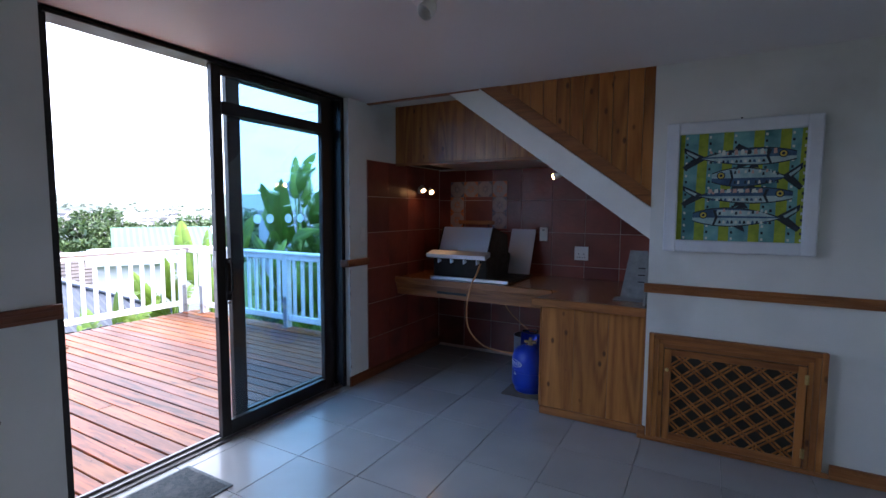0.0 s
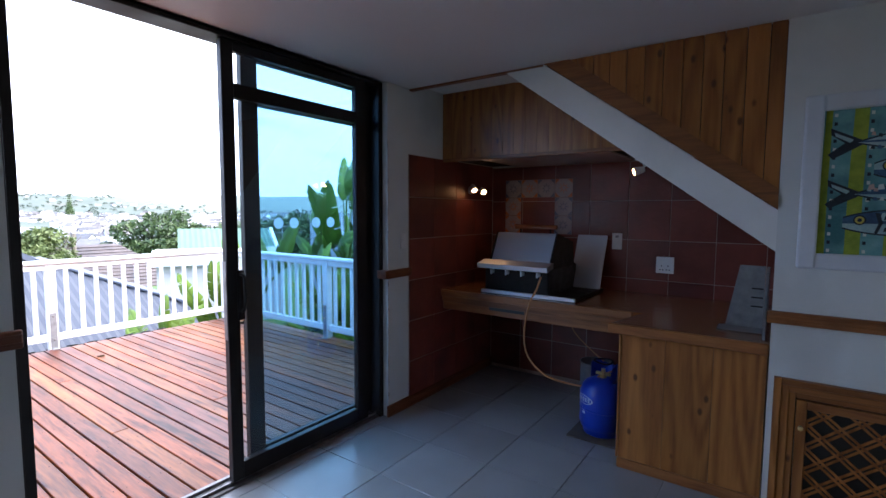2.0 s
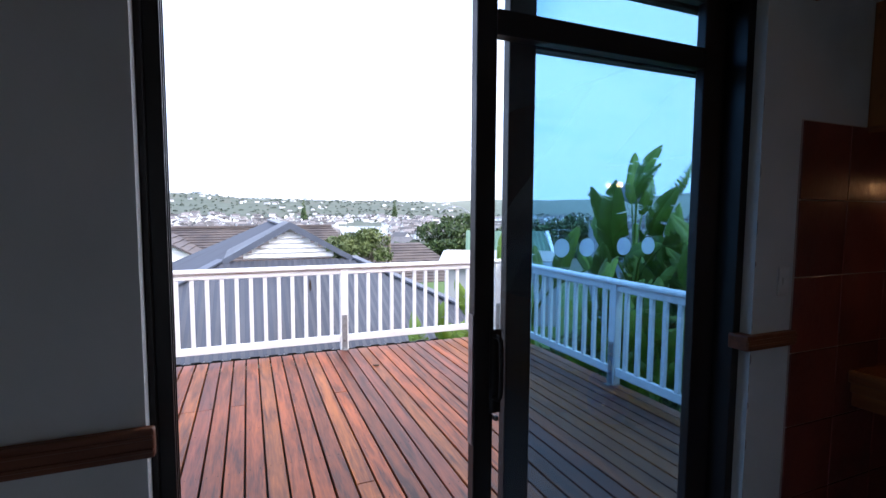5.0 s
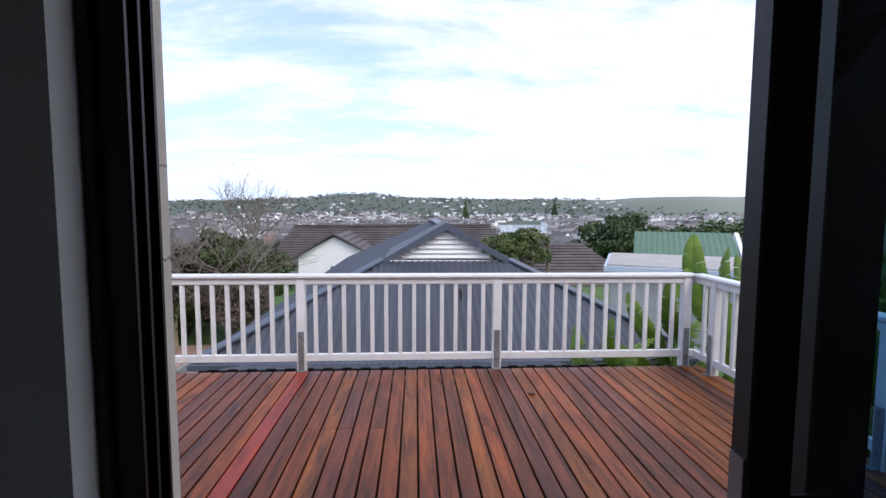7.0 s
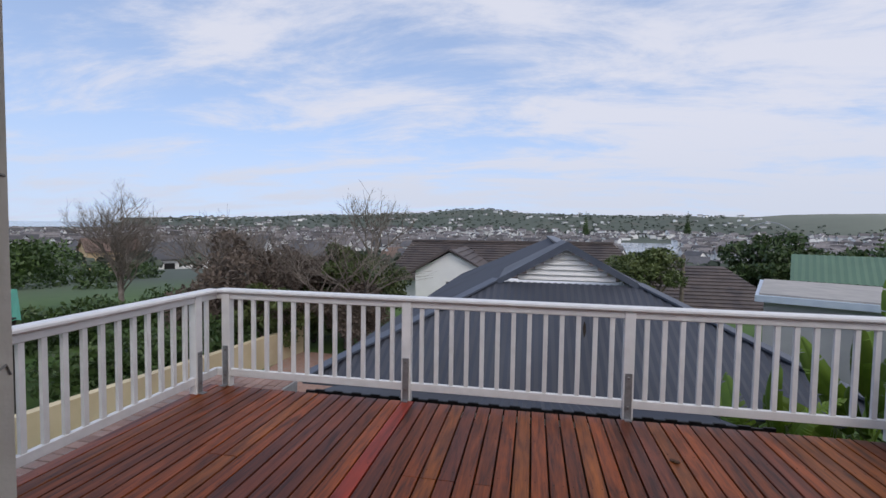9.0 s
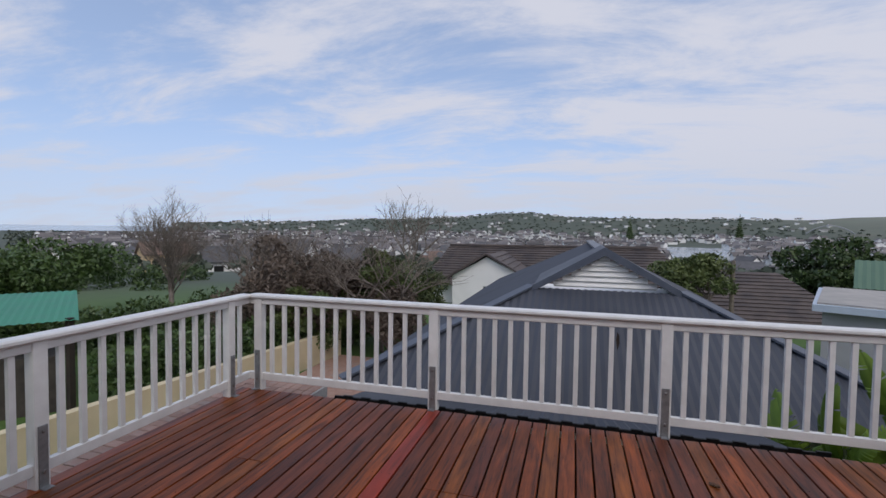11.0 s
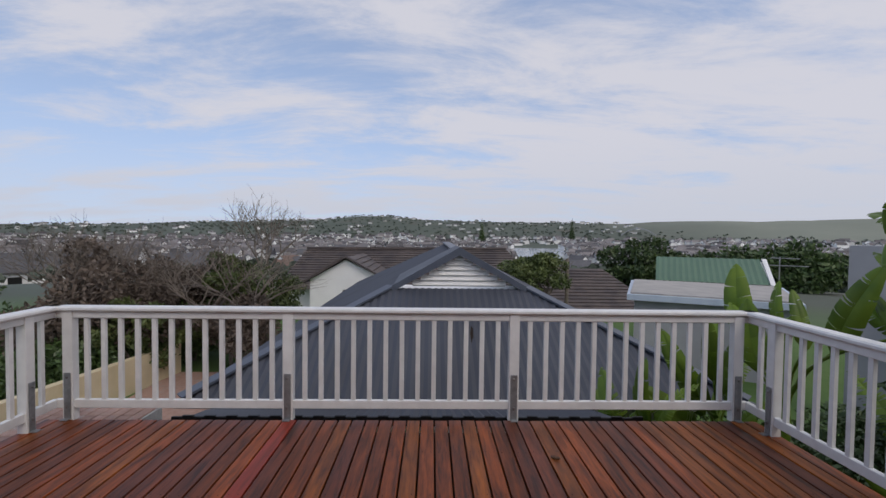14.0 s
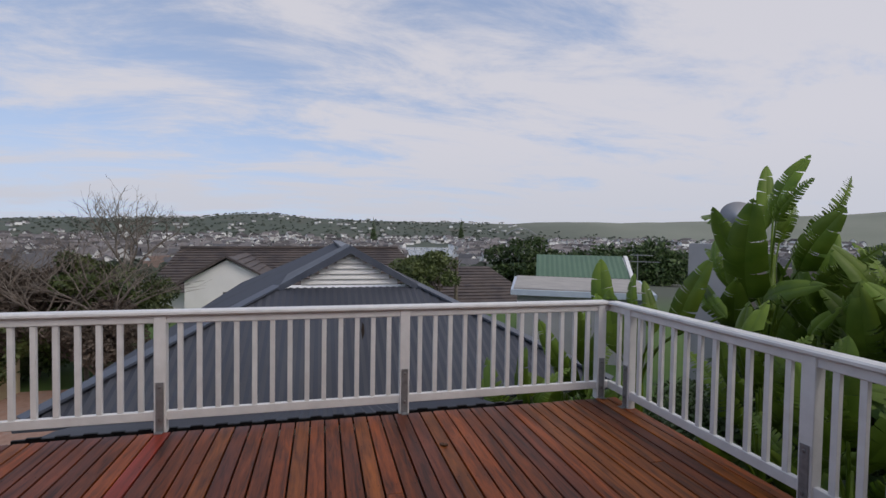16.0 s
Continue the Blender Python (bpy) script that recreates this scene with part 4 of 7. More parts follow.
# ---------- picture ----------
def build_picture():
    k = thing("picture", "bright painting of three fish in a wide white frame", "painting")
    x0, x1, z0, z1 = -1.60, -0.825, 1.215, 2.0
    w = 0.072
    y = YP
    for nm, q in (("frame_side", (x0, x0 + w, z0, z1)), ("frame_side", (x1 - w, x1, z0, z1))):
        part(nm, bx(q[0], q[1], y - 0.04, y - 0.002, q[2], q[3], bev=0.01, seg=2), M_frame, k)
    for q in ((x0 + w, x1 - w, z0, z0 + w), (x0 + w, x1 - w, z1 - w, z1)):
        part("frame_rail", bx(q[0] - 0.004, q[1] + 0.004, y - 0.038, y - 0.002, q[2], q[3], bev=0.01, seg=2), M_frame, k)
    ax0, ax1, az0, az1 = x0 + w, x1 - w, z0 + w, z1 - w
    W, H = ax1 - ax0, az1 - az0
    part("canvas", bx(ax0, ax1, y - 0.014, y - 0.003, az0, az1), noisy("paint_teal", (0.10, 0.30, 0.32), (0.22, 0.45, 0.45), 14, (0.6, 0.7), 0.3, c3=(0.05, 0.18, 0.2), c3_at=0.55), k, "teal painted ground")

    cols = {"green": ((0.22, 0.30, 0.02), (0.38, 0.44, 0.04)), "blue": ((0.02, 0.05, 0.12), (0.06, 0.14, 0.24)), "light": ((0.22, 0.38, 0.42), (0.45, 0.58, 0.58)),
            "dark": ((0.008, 0.012, 0.018), (0.02, 0.035, 0.05)), "pink": ((0.50, 0.26, 0.22), (0.62, 0.40, 0.34)), "pale": ((0.55, 0.58, 0.52), (0.7, 0.72, 0.66)), "yellow": ((0.55, 0.40, 0.05), (0.65, 0.5, 0.1))}
    mats = {c: noisy("paint_" + c, v[0], v[1], 22, (0.55, 0.7), 0.3) for c, v in cols.items()}
    layer = {}

    def poly(c, pts, lift):
        b = layer.setdefault((c, lift), bmesh.new())
        # u, v from the lower left of the canvas
        P = [(ax0 + u * W, az0 + v * H) for u, v in pts]
        yy = y - 0.0142 - 0.0005 * lift
        vs = [b.verts.new((p[0], yy, p[1])) for p in P]
        vb = [b.verts.new((p[0], yy + 0.0004, p[1])) for p in P]
        b.faces.new(vs)
        n = len(vs)
        for i in range(n):
            b.faces.new((vs[i], vb[i], vb[(i + 1) % n], vs[(i + 1) % n]))

    rnd = random.Random(3)
    for u in (0.0, 0.155, 0.36, 0.60, 0.80, 0.955):
        w_ = 0.085 if u not in (0.0, 0.955) else 0.045
        poly("green", [(u, 0), (min(1, u + w_), 0), (min(1, u + w_ * 0.95), 0.5), (min(1, u + w_ * 1.05), 1), (u + 0.01, 1), (u - 0.0, 0.5)], 1)
        for v in range(17):
            a = min(0.985, u + w_ + 0.012)
            poly("dark" if v % 2 else "pale", [(a, v / 17 + 0.012), (min(1, a + 0.018), v / 17 + 0.012), (min(1, a + 0.018), v / 17 + 0.034), (a, v / 17 + 0.036)], 2)

    def fish(u0, u1, vc, h, flip, back, belly, tone):
        n = 18
        s = -1 if flip else 1
        L = u1 - u0
        def X(t):
            return (u0 + t * L) if not flip else (u1 - t * L)
        up, dn = [], []
        for i in range(n + 1):
            t = i / n
            e = h * (math.sin(math.pi * min(1, 0.08 + t * 0.93)) ** 0.75) * (1.0 - 0.25 * t)
            up.append((X(0.02 + t * 0.80), vc + e * 0.55)); dn.append((X(0.02 + t * 0.80), vc - e * 0.5))
        poly("dark", [(a, b + 0.010) for a, b in up] + [(a, b - 0.010) for a, b in dn[::-1]], 3)
        poly(back, up + dn[::-1], 4)
        mid = [(a, vc - 0.004) for a, b in up]
        poly(belly, [m for m in mid] + dn[::-1], 5)
        poly("blue" if tone else "light", [(X(0.26), vc + h * 0.42), (X(0.62), vc + h * 0.36), (X(0.78), vc + h * 0.06), (X(0.24), vc + h * 0.1)], 6)
        # scales and stripes
        for i in range(13):
            t = 0.27 + i * 0.038
            c = ("pale", "dark", tone or "pink", "light")[(i + int(vc * 9)) % 4]
            dv = rnd.uniform(-0.1, 0.12) * h
            poly(c, [(X(t), vc + h * 0.18 + dv), (X(t + 0.026), vc + h * 0.2 + dv), (X(t + 0.022), vc + h * 0.36 + dv), (X(t + 0.004), vc + h * 0.34 + dv)], 7)
            poly(("dark", "pale", "blue")[i % 3], [(X(t), vc - h * 0.34), (X(t + 0.028), vc - h * 0.32), (X(t + 0.02), vc - h * 0.16), (X(t + 0.006), vc - h * 0.17)], 7)
        # gill, eye, fins and tail
        poly("dark", [(X(0.215), vc + h * 0.42), (X(0.245), vc + h * 0.40), (X(0.265), vc), (X(0.235), vc - h * 0.42), (X(0.215), vc - h * 0.4), (X(0.24), vc)], 8)
        ey = [(X(0.125) + 0.026 * math.cos(a), vc + h * 0.12 + 0.026 * math.sin(a)) for a in [i * math.pi / 6 for i in range(12)]]
        poly("dark", [(X(0.125) + (p[0] - X(0.125)) * 1.35, vc + h * 0.12 + (p[1] - vc - h * 0.12) * 1.35) for p in ey], 8)
        poly("yellow", ey, 9)
        poly("dark", [(X(0.125) + (p[0] - X(0.125)) * 0.5, vc + h * 0.12 + (p[1] - vc - h * 0.12) * 0.5) for p in ey], 10)
        poly("dark", [(X(0.80), vc + 0.016), (X(0.99), vc + h * 0.72), (X(0.985), vc + h * 0.4), (X(0.90), vc + 0.0), (X(1.0), vc - h * 0.5), (X(0.97), vc - h * 0.72), (X(0.80), vc - 0.018)], 4)
        poly("light", [(X(0.85), vc + 0.02), (X(0.965), vc + h * 0.5), (X(0.96), vc + h * 0.34), (X(0.87), vc + 0.0)], 5)
        poly("dark", [(X(0.42), vc + h * 0.52), (X(0.50), vc + h * 0.82), (X(0.54), vc + h * 0.5)], 4)
        poly("dark", [(X(0.40), vc - h * 0.46), (X(0.52), vc - h * 0.78), (X(0.50), vc - h * 0.42)], 4)

    fish(0.03, 0.95, 0.77, 0.15, True, "blue", "light", "")
    fish(0.27, 0.99, 0.585, 0.17, False, "light", "blue", "")
    fish(0.03, 0.94, 0.42, 0.14, True, "blue", "light", "pink")
    fish(0.12, 0.99, 0.22, 0.17, False, "blue", "light", "")
    for i in range(9):
        u = 0.36 + i * 0.05
        poly(("pink", "pale")[i % 2], [(u - 0.1, 0.445), (u - 0.064, 0.45), (u - 0.07, 0.485), (u - 0.096, 0.48)], 9)
        poly(("pale", "dark", "pink")[i % 3], [(u, 0.79), (u + 0.03, 0.795), (u + 0.024, 0.84), (u + 0.002, 0.836)], 9)
    for (c, lift), b in sorted(layer.items()):
        tagged(part("brushwork", b, mats[c], k, c + " brushwork"), kind="stuff")
    b = bmesh.new()
    lathe(b, [(0.006, 0), (0.006, 0.02)], 0, 0, 8)
    bmesh.ops.transform(b, matrix=pose(-1.21, YP, 2.004, 90, 0, 0), verts=b.verts[:])
    part("hook", b, M_iron, k)


build_picture()


# ---------- lattice hatch ----------
def build_hatch():
    k = thing("lattice_hatch", "varnished pine hatch with a diagonal lattice in the white wall", "hatch")
    x0, x1, z0, z1 = -1.655, -0.735, F + 0.03, 0.68
    y = YP
    w = 0.088
    # outer frame of three steps
    for (a, c, lift) in ((0.0, 0.03, 0.034), (0.03, 0.062, 0.026), (0.062, w, 0.018)):
        part("frame", bx(x0 + a, x0 + c, y - lift, y - 0.001, z0, z1 - a, bev=0.003), M_pine, k)
        part("frame", bx(x1 - c, x1 - a, y - lift, y - 0.001, z0, z1 - a, bev=0.003), M_pine, k)
        part("frame", bx(x0 + c, x1 - c, y - lift, y - 0.001, z1 - c, z1 - a, bev=0.003), M_pinex, k)
    # black sheet on the wall face stands for the shade behind the lattice
    part("backing", bx(x0 + w, x1 - w, y - 0.004, y - 0.0005, z0, z1 - w), M_dark, k, "black sheet standing for the shaded space behind the lattice")
    d0, d1, e0, e1 = x0 + w + 0.004, x1 - w - 0.004, z0 + 0.004, z1 - w - 0.004
    s = 0.042
    dr = tagged(new("door"), "lattice hatch door")
    dr.parent = k
    part("stile", bx(d0, d0 + s, y - 0.024, y - 0.005, e0, e1, bev=0.003), M_pine, dr)
    part("stile", bx(d1 - s, d1, y - 0.024, y - 0.005, e0, e1, bev=0.003), M_pine, dr)
    part("rail", bx(d0 + s, d1 - s, y - 0.024, y - 0.005, e0, e0 + s, bev=0.003), M_pinex, dr)
    part("rail", bx(d0 + s, d1 - s, y - 0.024, y - 0.005, e1 - s, e1, bev=0.003), M_pinex, dr)
    ix0, ix1, iz0, iz1 = d0 + s - 0.004, d1 - s + 0.004, e0 + s - 0.004, e1 - s + 0.004
    n = 0
    # slats in pairs, both ways, cut to the opening
    for sg, yy in ((1, y - 0.013), (-1, y - 0.017)):
        q = -1.2
        while q < 1.4:
            for off in (0, 0.026):
                c = q + off
                pts = []
                # z = sg*(x-ix0)+c within the opening
                xa, xb = ix0, ix1
                def zz(x):
                    return iz0 + sg * (x - ix0) * 0.86 + c * (1 if sg > 0 else 1)
                za, zb = zz(xa), zz(xb)
                lo, hi = iz0, iz1
                # clip
                t0, t1 = 0.0, 1.0
                dz = zb - za
                ta, tb = (lo - za) / dz, (hi - za) / dz
                if ta > tb:
                    ta, tb = tb, ta
                t0, t1 = max(t0, ta), min(t1, tb)
                if t1 - t0 < 0.03:
                    continue
                X0, X1 = xa + (xb - xa) * t0, xa + (xb - xa) * t1
                Z0, Z1 = za + dz * t0, za + dz * t1
                dd = Vector((X1 - X0, Z1 - Z0)).normalized()
                nn = Vector((-dd.y, dd.x)) * 0.0055
                b = bmesh.new()
                prism(b, [(X0 + nn.x, Z0 + nn.y), (X1 + nn.x, Z1 + nn.y), (X1 - nn.x, Z1 - nn.y), (X0 - nn.x, Z0 - nn.y)], 1, yy, yy + 0.0038)
                part("slat", b, M_pine, dr)
                n += 1
            q += 0.116
    b = bmesh.new()
    lathe(b, [(0.007, 0), (0.007, 0.012), (0.011, 0.018), (0.011, 0.026), (0.004, 0.03)], 0, 0, 12)
    bmesh.ops.transform(b, matrix=pose(d0 + 0.02, y - 0.024, e1 - 0.13, 90, 0, 0), verts=b.verts[:])
    part("knob", b, M_brass, dr, "small brass knob")
    for z in (e1 - 0.10, e0 + 0.06):
        b = bx(x1 - w - 0.014, x1 - w + 0.006, y - 0.028, y - 0.0245, z, z + 0.055)
        tube(b, [(x1 - w - 0.002, y - 0.029, z - 0.002), (x1 - w - 0.002, y - 0.029, z + 0.057)], 0.004, 6)
        part("hinge", b, M_brass, k, "small brass hinge")


build_hatch()


# ---------- sockets, switches, lamps, mat ----------
def plate(name, label, cat, x0, x1, z0, z1, kind):
    k = thing(name, label, cat)
    y = YB - 0.0125
    part("plate", bx(x0, x1, y - 0.011, y, z0, z1, bev=0.003), M_plastic, k)
    w, h = x1 - x0, z1 - z0
    if kind == "socket":
        part("switch", bx(x0 + w * 0.16, x0 + w * 0.30, y - 0.015, y - 0.0112, z0 + h * 0.66, z0 + h * 0.82), M_plastic, k, "white rocker switch")
        part("switch", bx(x0 + w * 0.70, x0 + w * 0.84, y - 0.015, y - 0.0112, z0 + h * 0.66, z0 + h * 0.82), M_plastic, k, "white rocker switch")
        # small raised black boxes imitate the shade inside the pin holes
        b = bmesh.new()
        for u, v in ((0.24, 0.22), (0.40, 0.22), (0.32, 0.46), (0.60, 0.22), (0.76, 0.22), (0.68, 0.46)):
            box(b, x0 + w * u - 0.004, x0 + w * u + 0.004, y - 0.0118, y - 0.0111, z0 + h * v - 0.005, z0 + h * v + 0.005)
        part("pin_holes", b, M_dark, k, "black squares standing for the shaded pin holes")
    else:
        part("switch", bx(x0 + w * 0.3, x0 + w * 0.7, y - 0.016, y - 0.0112, z0 + h * 0.35, z0 + h * 0.65, bev=0.001), M_plastic, k, "white rocker switch")
        part("indicator", bx(x0 + w * 0.35, x0 + w * 0.65, y - 0.0145, y - 0.0112, z0 + h * 0.72, z0 + h * 0.86), mat("grey_plastic", (0.3, 0.3, 0.3), 0.5), k)


plate("double_socket", "white double wall socket on the terracotta tiles", "socket", -2.455, -2.325, 0.995, 1.125, "socket")
plate("wall_switch", "white isolator switch on the terracotta tiles", "switch", -2.80, -2.72, 1.165, 1.30, "switch")
k = thing("wall_switch", "white light switch on the plastered pier by the door", "switch")
part("plate", bx(XW + 0.0005, XW + 0.009, Y1 + 0.135, Y1 + 0.20, 1.19, 1.31, bev=0.003), M_plastic, k)
part("switch", bx(XW + 0.0092, XW + 0.013, Y1 + 0.155, Y1 + 0.18, 1.235, 1.265), M_plastic, k)

M_bulb = glow("lamp_face", (1.0, 0.50, 0.20), 5)


def spot(label, at, lamps, power):
    k = thing("spotlight", label, "spotlight", "spotlights in the niche", at=at)
    b = bmesh.new()
    lathe(b, [(0.035, 0), (0.035, 0.012), (0.03, 0.016)], 0, 0, 20)
    bmesh.ops.transform(b, matrix=pose(0, 0, 0, *lamps[0][2]), verts=b.verts[:])
    part("base", b, M_white, k, "white round base", True)
    for (dx, dy, dz), (tx, ty, tz), _ in lamps:
        d = Vector((tx, ty, tz)).normalized()
        c = Vector((dx, dy, dz))
        b = bmesh.new()
        tube(b, [(0, 0, 0), c * 0.6, c], 0.006, 6)
        part("arm", b, M_white, k, "", True)
        m = Matrix.Translation(c) @ d.to_track_quat("Z", "Y").to_matrix().to_4x4()
        b = bmesh.new()
        lathe(b, [(0.014, -0.03), (0.02, -0.02), (0.030, 0.03), (0.032, 0.035)], 0, 0, 18)
        bmesh.ops.transform(b, matrix=m, verts=b.verts[:])
        part("shade", b, M_white, k, "white spotlight shade", True)
        b = bmesh.new()
        lathe(b, [(0.024, 0.0352), (0.022, 0.040), (0.012, 0.046)], 0, 0, 16)
        bmesh.ops.transform(b, matrix=m, verts=b.verts[:])
        part("bulb", b, M_bulb, k, "glowing warm bulb", True)
        lp = new("spot_lamp", bpy.data.lights.new("spot_lamp", "SPOT"))
        lp.data.energy, lp.data.color, lp.data.spot_size, lp.data.shadow_soft_size = power, (1.0, 0.6, 0.32), radians(110), 0.02
        lp.matrix_world = look(Vector(at) + c + d * 0.06, Vector(at) + c + d * 1.0)
    return k


spot("small white double spotlight glowing on the tiled side wall", (XW + 0.012, 5.78, 1.66), [((0.07, -0.06, 0.02), (0.5, -0.3, -0.6), (0, 90, 0)), ((0.10, 0.05, 0.0), (0.6, -0.5, -0.5), (0, 90, 0))], SPOT)
spot("small white spotlight under the stair soffit", (-2.41, 5.58, 1.80), [((-0.04, -0.05, -0.05), (-0.9, -0.3, -0.25), (180, 0, 0))], SPOT)

k = thing("ceiling_light", "small white and chrome ceiling spotlight fitting", "lamp")
b = bmesh.new()
lathe(b, [(0.05, C - 0.02), (0.055, C - 0.012), (0.055, C - 0.0005)], -2.46, 3.44, 24)
part("base", b, M_white, k, "white ceiling base", True)
b = bmesh.new()
tube(b, [(-2.46, 3.44, C - 0.02), (-2.46, 3.43, C - 0.03), (-2.45, 3.44, C - 0.045)], 0.007, 8)
part("arm", b, M_steel, k)
b = bmesh.new()
lathe(b, [(0.02, -0.035), (0.032, -0.02), (0.038, 0.03), (0.036, 0.032), (0.028, -0.015)], 0, 0, 20)
bmesh.ops.transform(b, matrix=pose(-2.44, 3.44, C - 0.05, 140, 20, 0), verts=b.verts[:])
part("shade", b, M_white, k, "white cone shade", True)

k = thing("door_mat", "grey ribbed rubber mat lying inside the door", "mat")
b = bmesh.new()
box(b, -3.945, -3.55, 2.50, 3.24, F + 0.0005, F + 0.009, bev=0.002)
part("base", b, M_mat, k)
b = bmesh.new()
for i in range(36):
    x = -3.925 + i * 0.0100
    box(b, x, x + 0.005, 2.525, 3.215, F + 0.0092, F + 0.013)
tagged(part("ribs", b, M_mat, k), kind="stuff")

# ---------- the land ----------
G0 = -2.6
EX, EY = -4.1, 3.0
CREST = [(-180, 0.3), (-75, -0.1), (-50, -0.1), (-45, 0.1), (-40.5, 0.3), (-29, 0.7), (-21, 1.05), (-13, 1.4), (-9, 1.75), (-5, 1.95), (0, 1.45), (4, 1.4), (10, 1.35), (21, 1.3), (30, 1.5), (41, 1.6), (54, 2.4), (75, 3.0), (180, 1.5)]


def crest(az):
    for (a0, e0), (a1, e1) in zip(CREST, CREST[1:]):
        if a0 <= az <= a1:
            return e0 + (e1 - e0) * (az - a0) / (a1 - a0)
    return 1.5


def sm(t):
    t = min(1, max(0, t))
    return t * t * (3 - 2 * t)


def land(x, y):
    dx, dy = x - EX, y - EY
    r = math.hypot(dx, dy)
    az = math.degrees(math.atan2(dy, -dx))
    z = G0 - 14.5 * sm((r - 26) / 190)
    top = 1.5 + 1350 * math.tan(radians(crest(az)))
    nz = noise.noise(Vector((x * 0.006, y * 0.006, 0))) * 6 + noise.noise(Vector((x * 0.02, y * 0.02, 3))) * 2.5
    if r > 600 and crest(az) > 0.1:
        z += (top - z) * sm((r - 600) / 720)
        z += nz * sm((r - 650) / 400)
        if r > 1500:
            z -= (z + 20) * sm((r - 1600) / 2500) * (0.0 if az > 15 else 0.6)
    return z


def pol(az, r):
    a = radians(az)
    return EX - r * math.cos(a), EY + r * math.sin(a)


bm = bmesh.new()
rs = [0.5, 4, 8, 14, 20, 27, 36, 48, 64, 84, 110, 140, 175, 215, 260, 320, 390, 470, 550, 620, 680, 740, 800, 860, 920, 980, 1040, 1100, 1160, 1220, 1280, 1330, 1380, 1450, 1600, 2000, 3000, 4900]
rings = []
NA = 300
for r in rs:
    ring = []
    for i in range(NA):
        az = -180 + 360 * i / NA
        x, y = pol(az, r)
        ring.append(bm.verts.new((x, y, land(x, y))))
    rings.append(ring)
for a, b_ in zip(rings, rings[1:]):
    for i in range(NA):
        bm.faces.new((a[i], a[(i + 1) % NA], b_[(i + 1) % NA], b_[i]))
bm.faces.new(rings[0])


def land_material():
    # scrub tones are lifted to grey-green so the colour holds the distant haze
    m = noisy("hazed_hill_scrub_and_lawn", (0.058, 0.076, 0.056), (0.095, 0.115, 0.086), 0.045, (0.9, 0.95), 0.0, c3=(0.10, 0.10, 0.075), c3_at=0.66, detail=12)
    nt = m.node_tree
    N, L = nt.nodes, nt.links
    b = N["Principled BSDF"]
    old = b.inputs["Base Color"].links[0].from_socket
    geo = N.new("ShaderNodeNewGeometry")
    ln = N.new("ShaderNodeVectorMath"); ln.operation = "LENGTH"
    L.new(geo.outputs["Position"], ln.inputs[0])
    r = N.new("ShaderNodeMapRange"); r.inputs[1].default_value, r.inputs[2].default_value = 28, 45
    L.new(ln.outputs["Value"], r.inputs[0])
    lawn = N.new("ShaderNodeTexNoise"); lawn.inputs["Scale"].default_value = 1.6; lawn.inputs["Detail"].default_value = 8
    L.new(geo.outputs["Position"], lawn.inputs[0])
    ml = N.new("ShaderNodeMixRGB"); ml.inputs[1].default_value, ml.inputs[2].default_value = (0.05, 0.11, 0.018, 1), (0.09, 0.16, 0.035, 1)
    L.new(lawn.outputs[0], ml.inputs[0])
    mx = N.new("ShaderNodeMixRGB")
    L.new(r.outputs[0], mx.inputs[0]); L.new(ml.outputs[0], mx.inputs[1]); L.new(old, mx.inputs[2])
    # open grassland on the far ridge to the north-west, also paled and greyed for haze
    sep = N.new("ShaderNodeSeparateXYZ")
    L.new(geo.outputs["Position"], sep.inputs[0])
    rg = N.new("ShaderNodeMapRange"); rg.inputs[1].default_value, rg.inputs[2].default_value = 330, 620
    L.new(sep.outputs[1], rg.inputs[0])
    gn = N.new("ShaderNodeTexNoise"); gn.inputs["Scale"].default_value, gn.inputs["Detail"].default_value = 0.006, 6
    L.new(geo.outputs["Position"], gn.inputs[0])
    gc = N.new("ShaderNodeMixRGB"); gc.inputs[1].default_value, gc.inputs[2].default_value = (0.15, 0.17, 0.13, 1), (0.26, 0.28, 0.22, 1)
    L.new(gn.outputs[0], gc.inputs[0])
    g2 = N.new("ShaderNodeMixRGB")
    L.new(rg.outputs[0], g2.inputs[0]); L.new(mx.outputs[0], g2.inputs[1]); L.new(gc.outputs[0], g2.inputs[2])
    L.new(g2.outputs[0], b.inputs["Base Color"])
    return m


struct("ground", bm, land_material(), "grassy plot falling to a valley town and scrubby hills paled for haze", True)
bm = bmesh.new()
pts = []
for i in range(40):
    a = 2 * math.pi * i / 40
    x, y = pol(12.5 + 3.4 * math.cos(a), 500 + 200 * math.sin(a))
    pts.append(bm.verts.new((x, y, G0 - 14.0)))
bm.faces.new(pts)
struct("water_lagoon", bm, M_water, "pale lagoon in the valley")
bm = bmesh.new()
pts = [bm.verts.new((*pol(a, r), -16.6)) for a, r in ((-80, 1500), (-46, 1500), (-44, 4800), (-80, 4800))]
bm.faces.new(pts)
struct("water_sea", bm, M_water, "hazy strip of sea on the horizon")

struct("pavement_yard", bx(-18, -8.2, -4.3, -0.1, G0 - 0.1, G0 + 0.03), M_paver, "worn brick paved yard below the deck")
bm = bmesh.new()
prism(bm, [(-5.0, -6.3), (-18.0, -4.35), (-18.0, -4.15), (-5.0, -6.1)], 2, G0 - 0.4, -1.72)
struct("wall_garden", bm, M_cream, "long low cream painted garden wall beside the lawn")


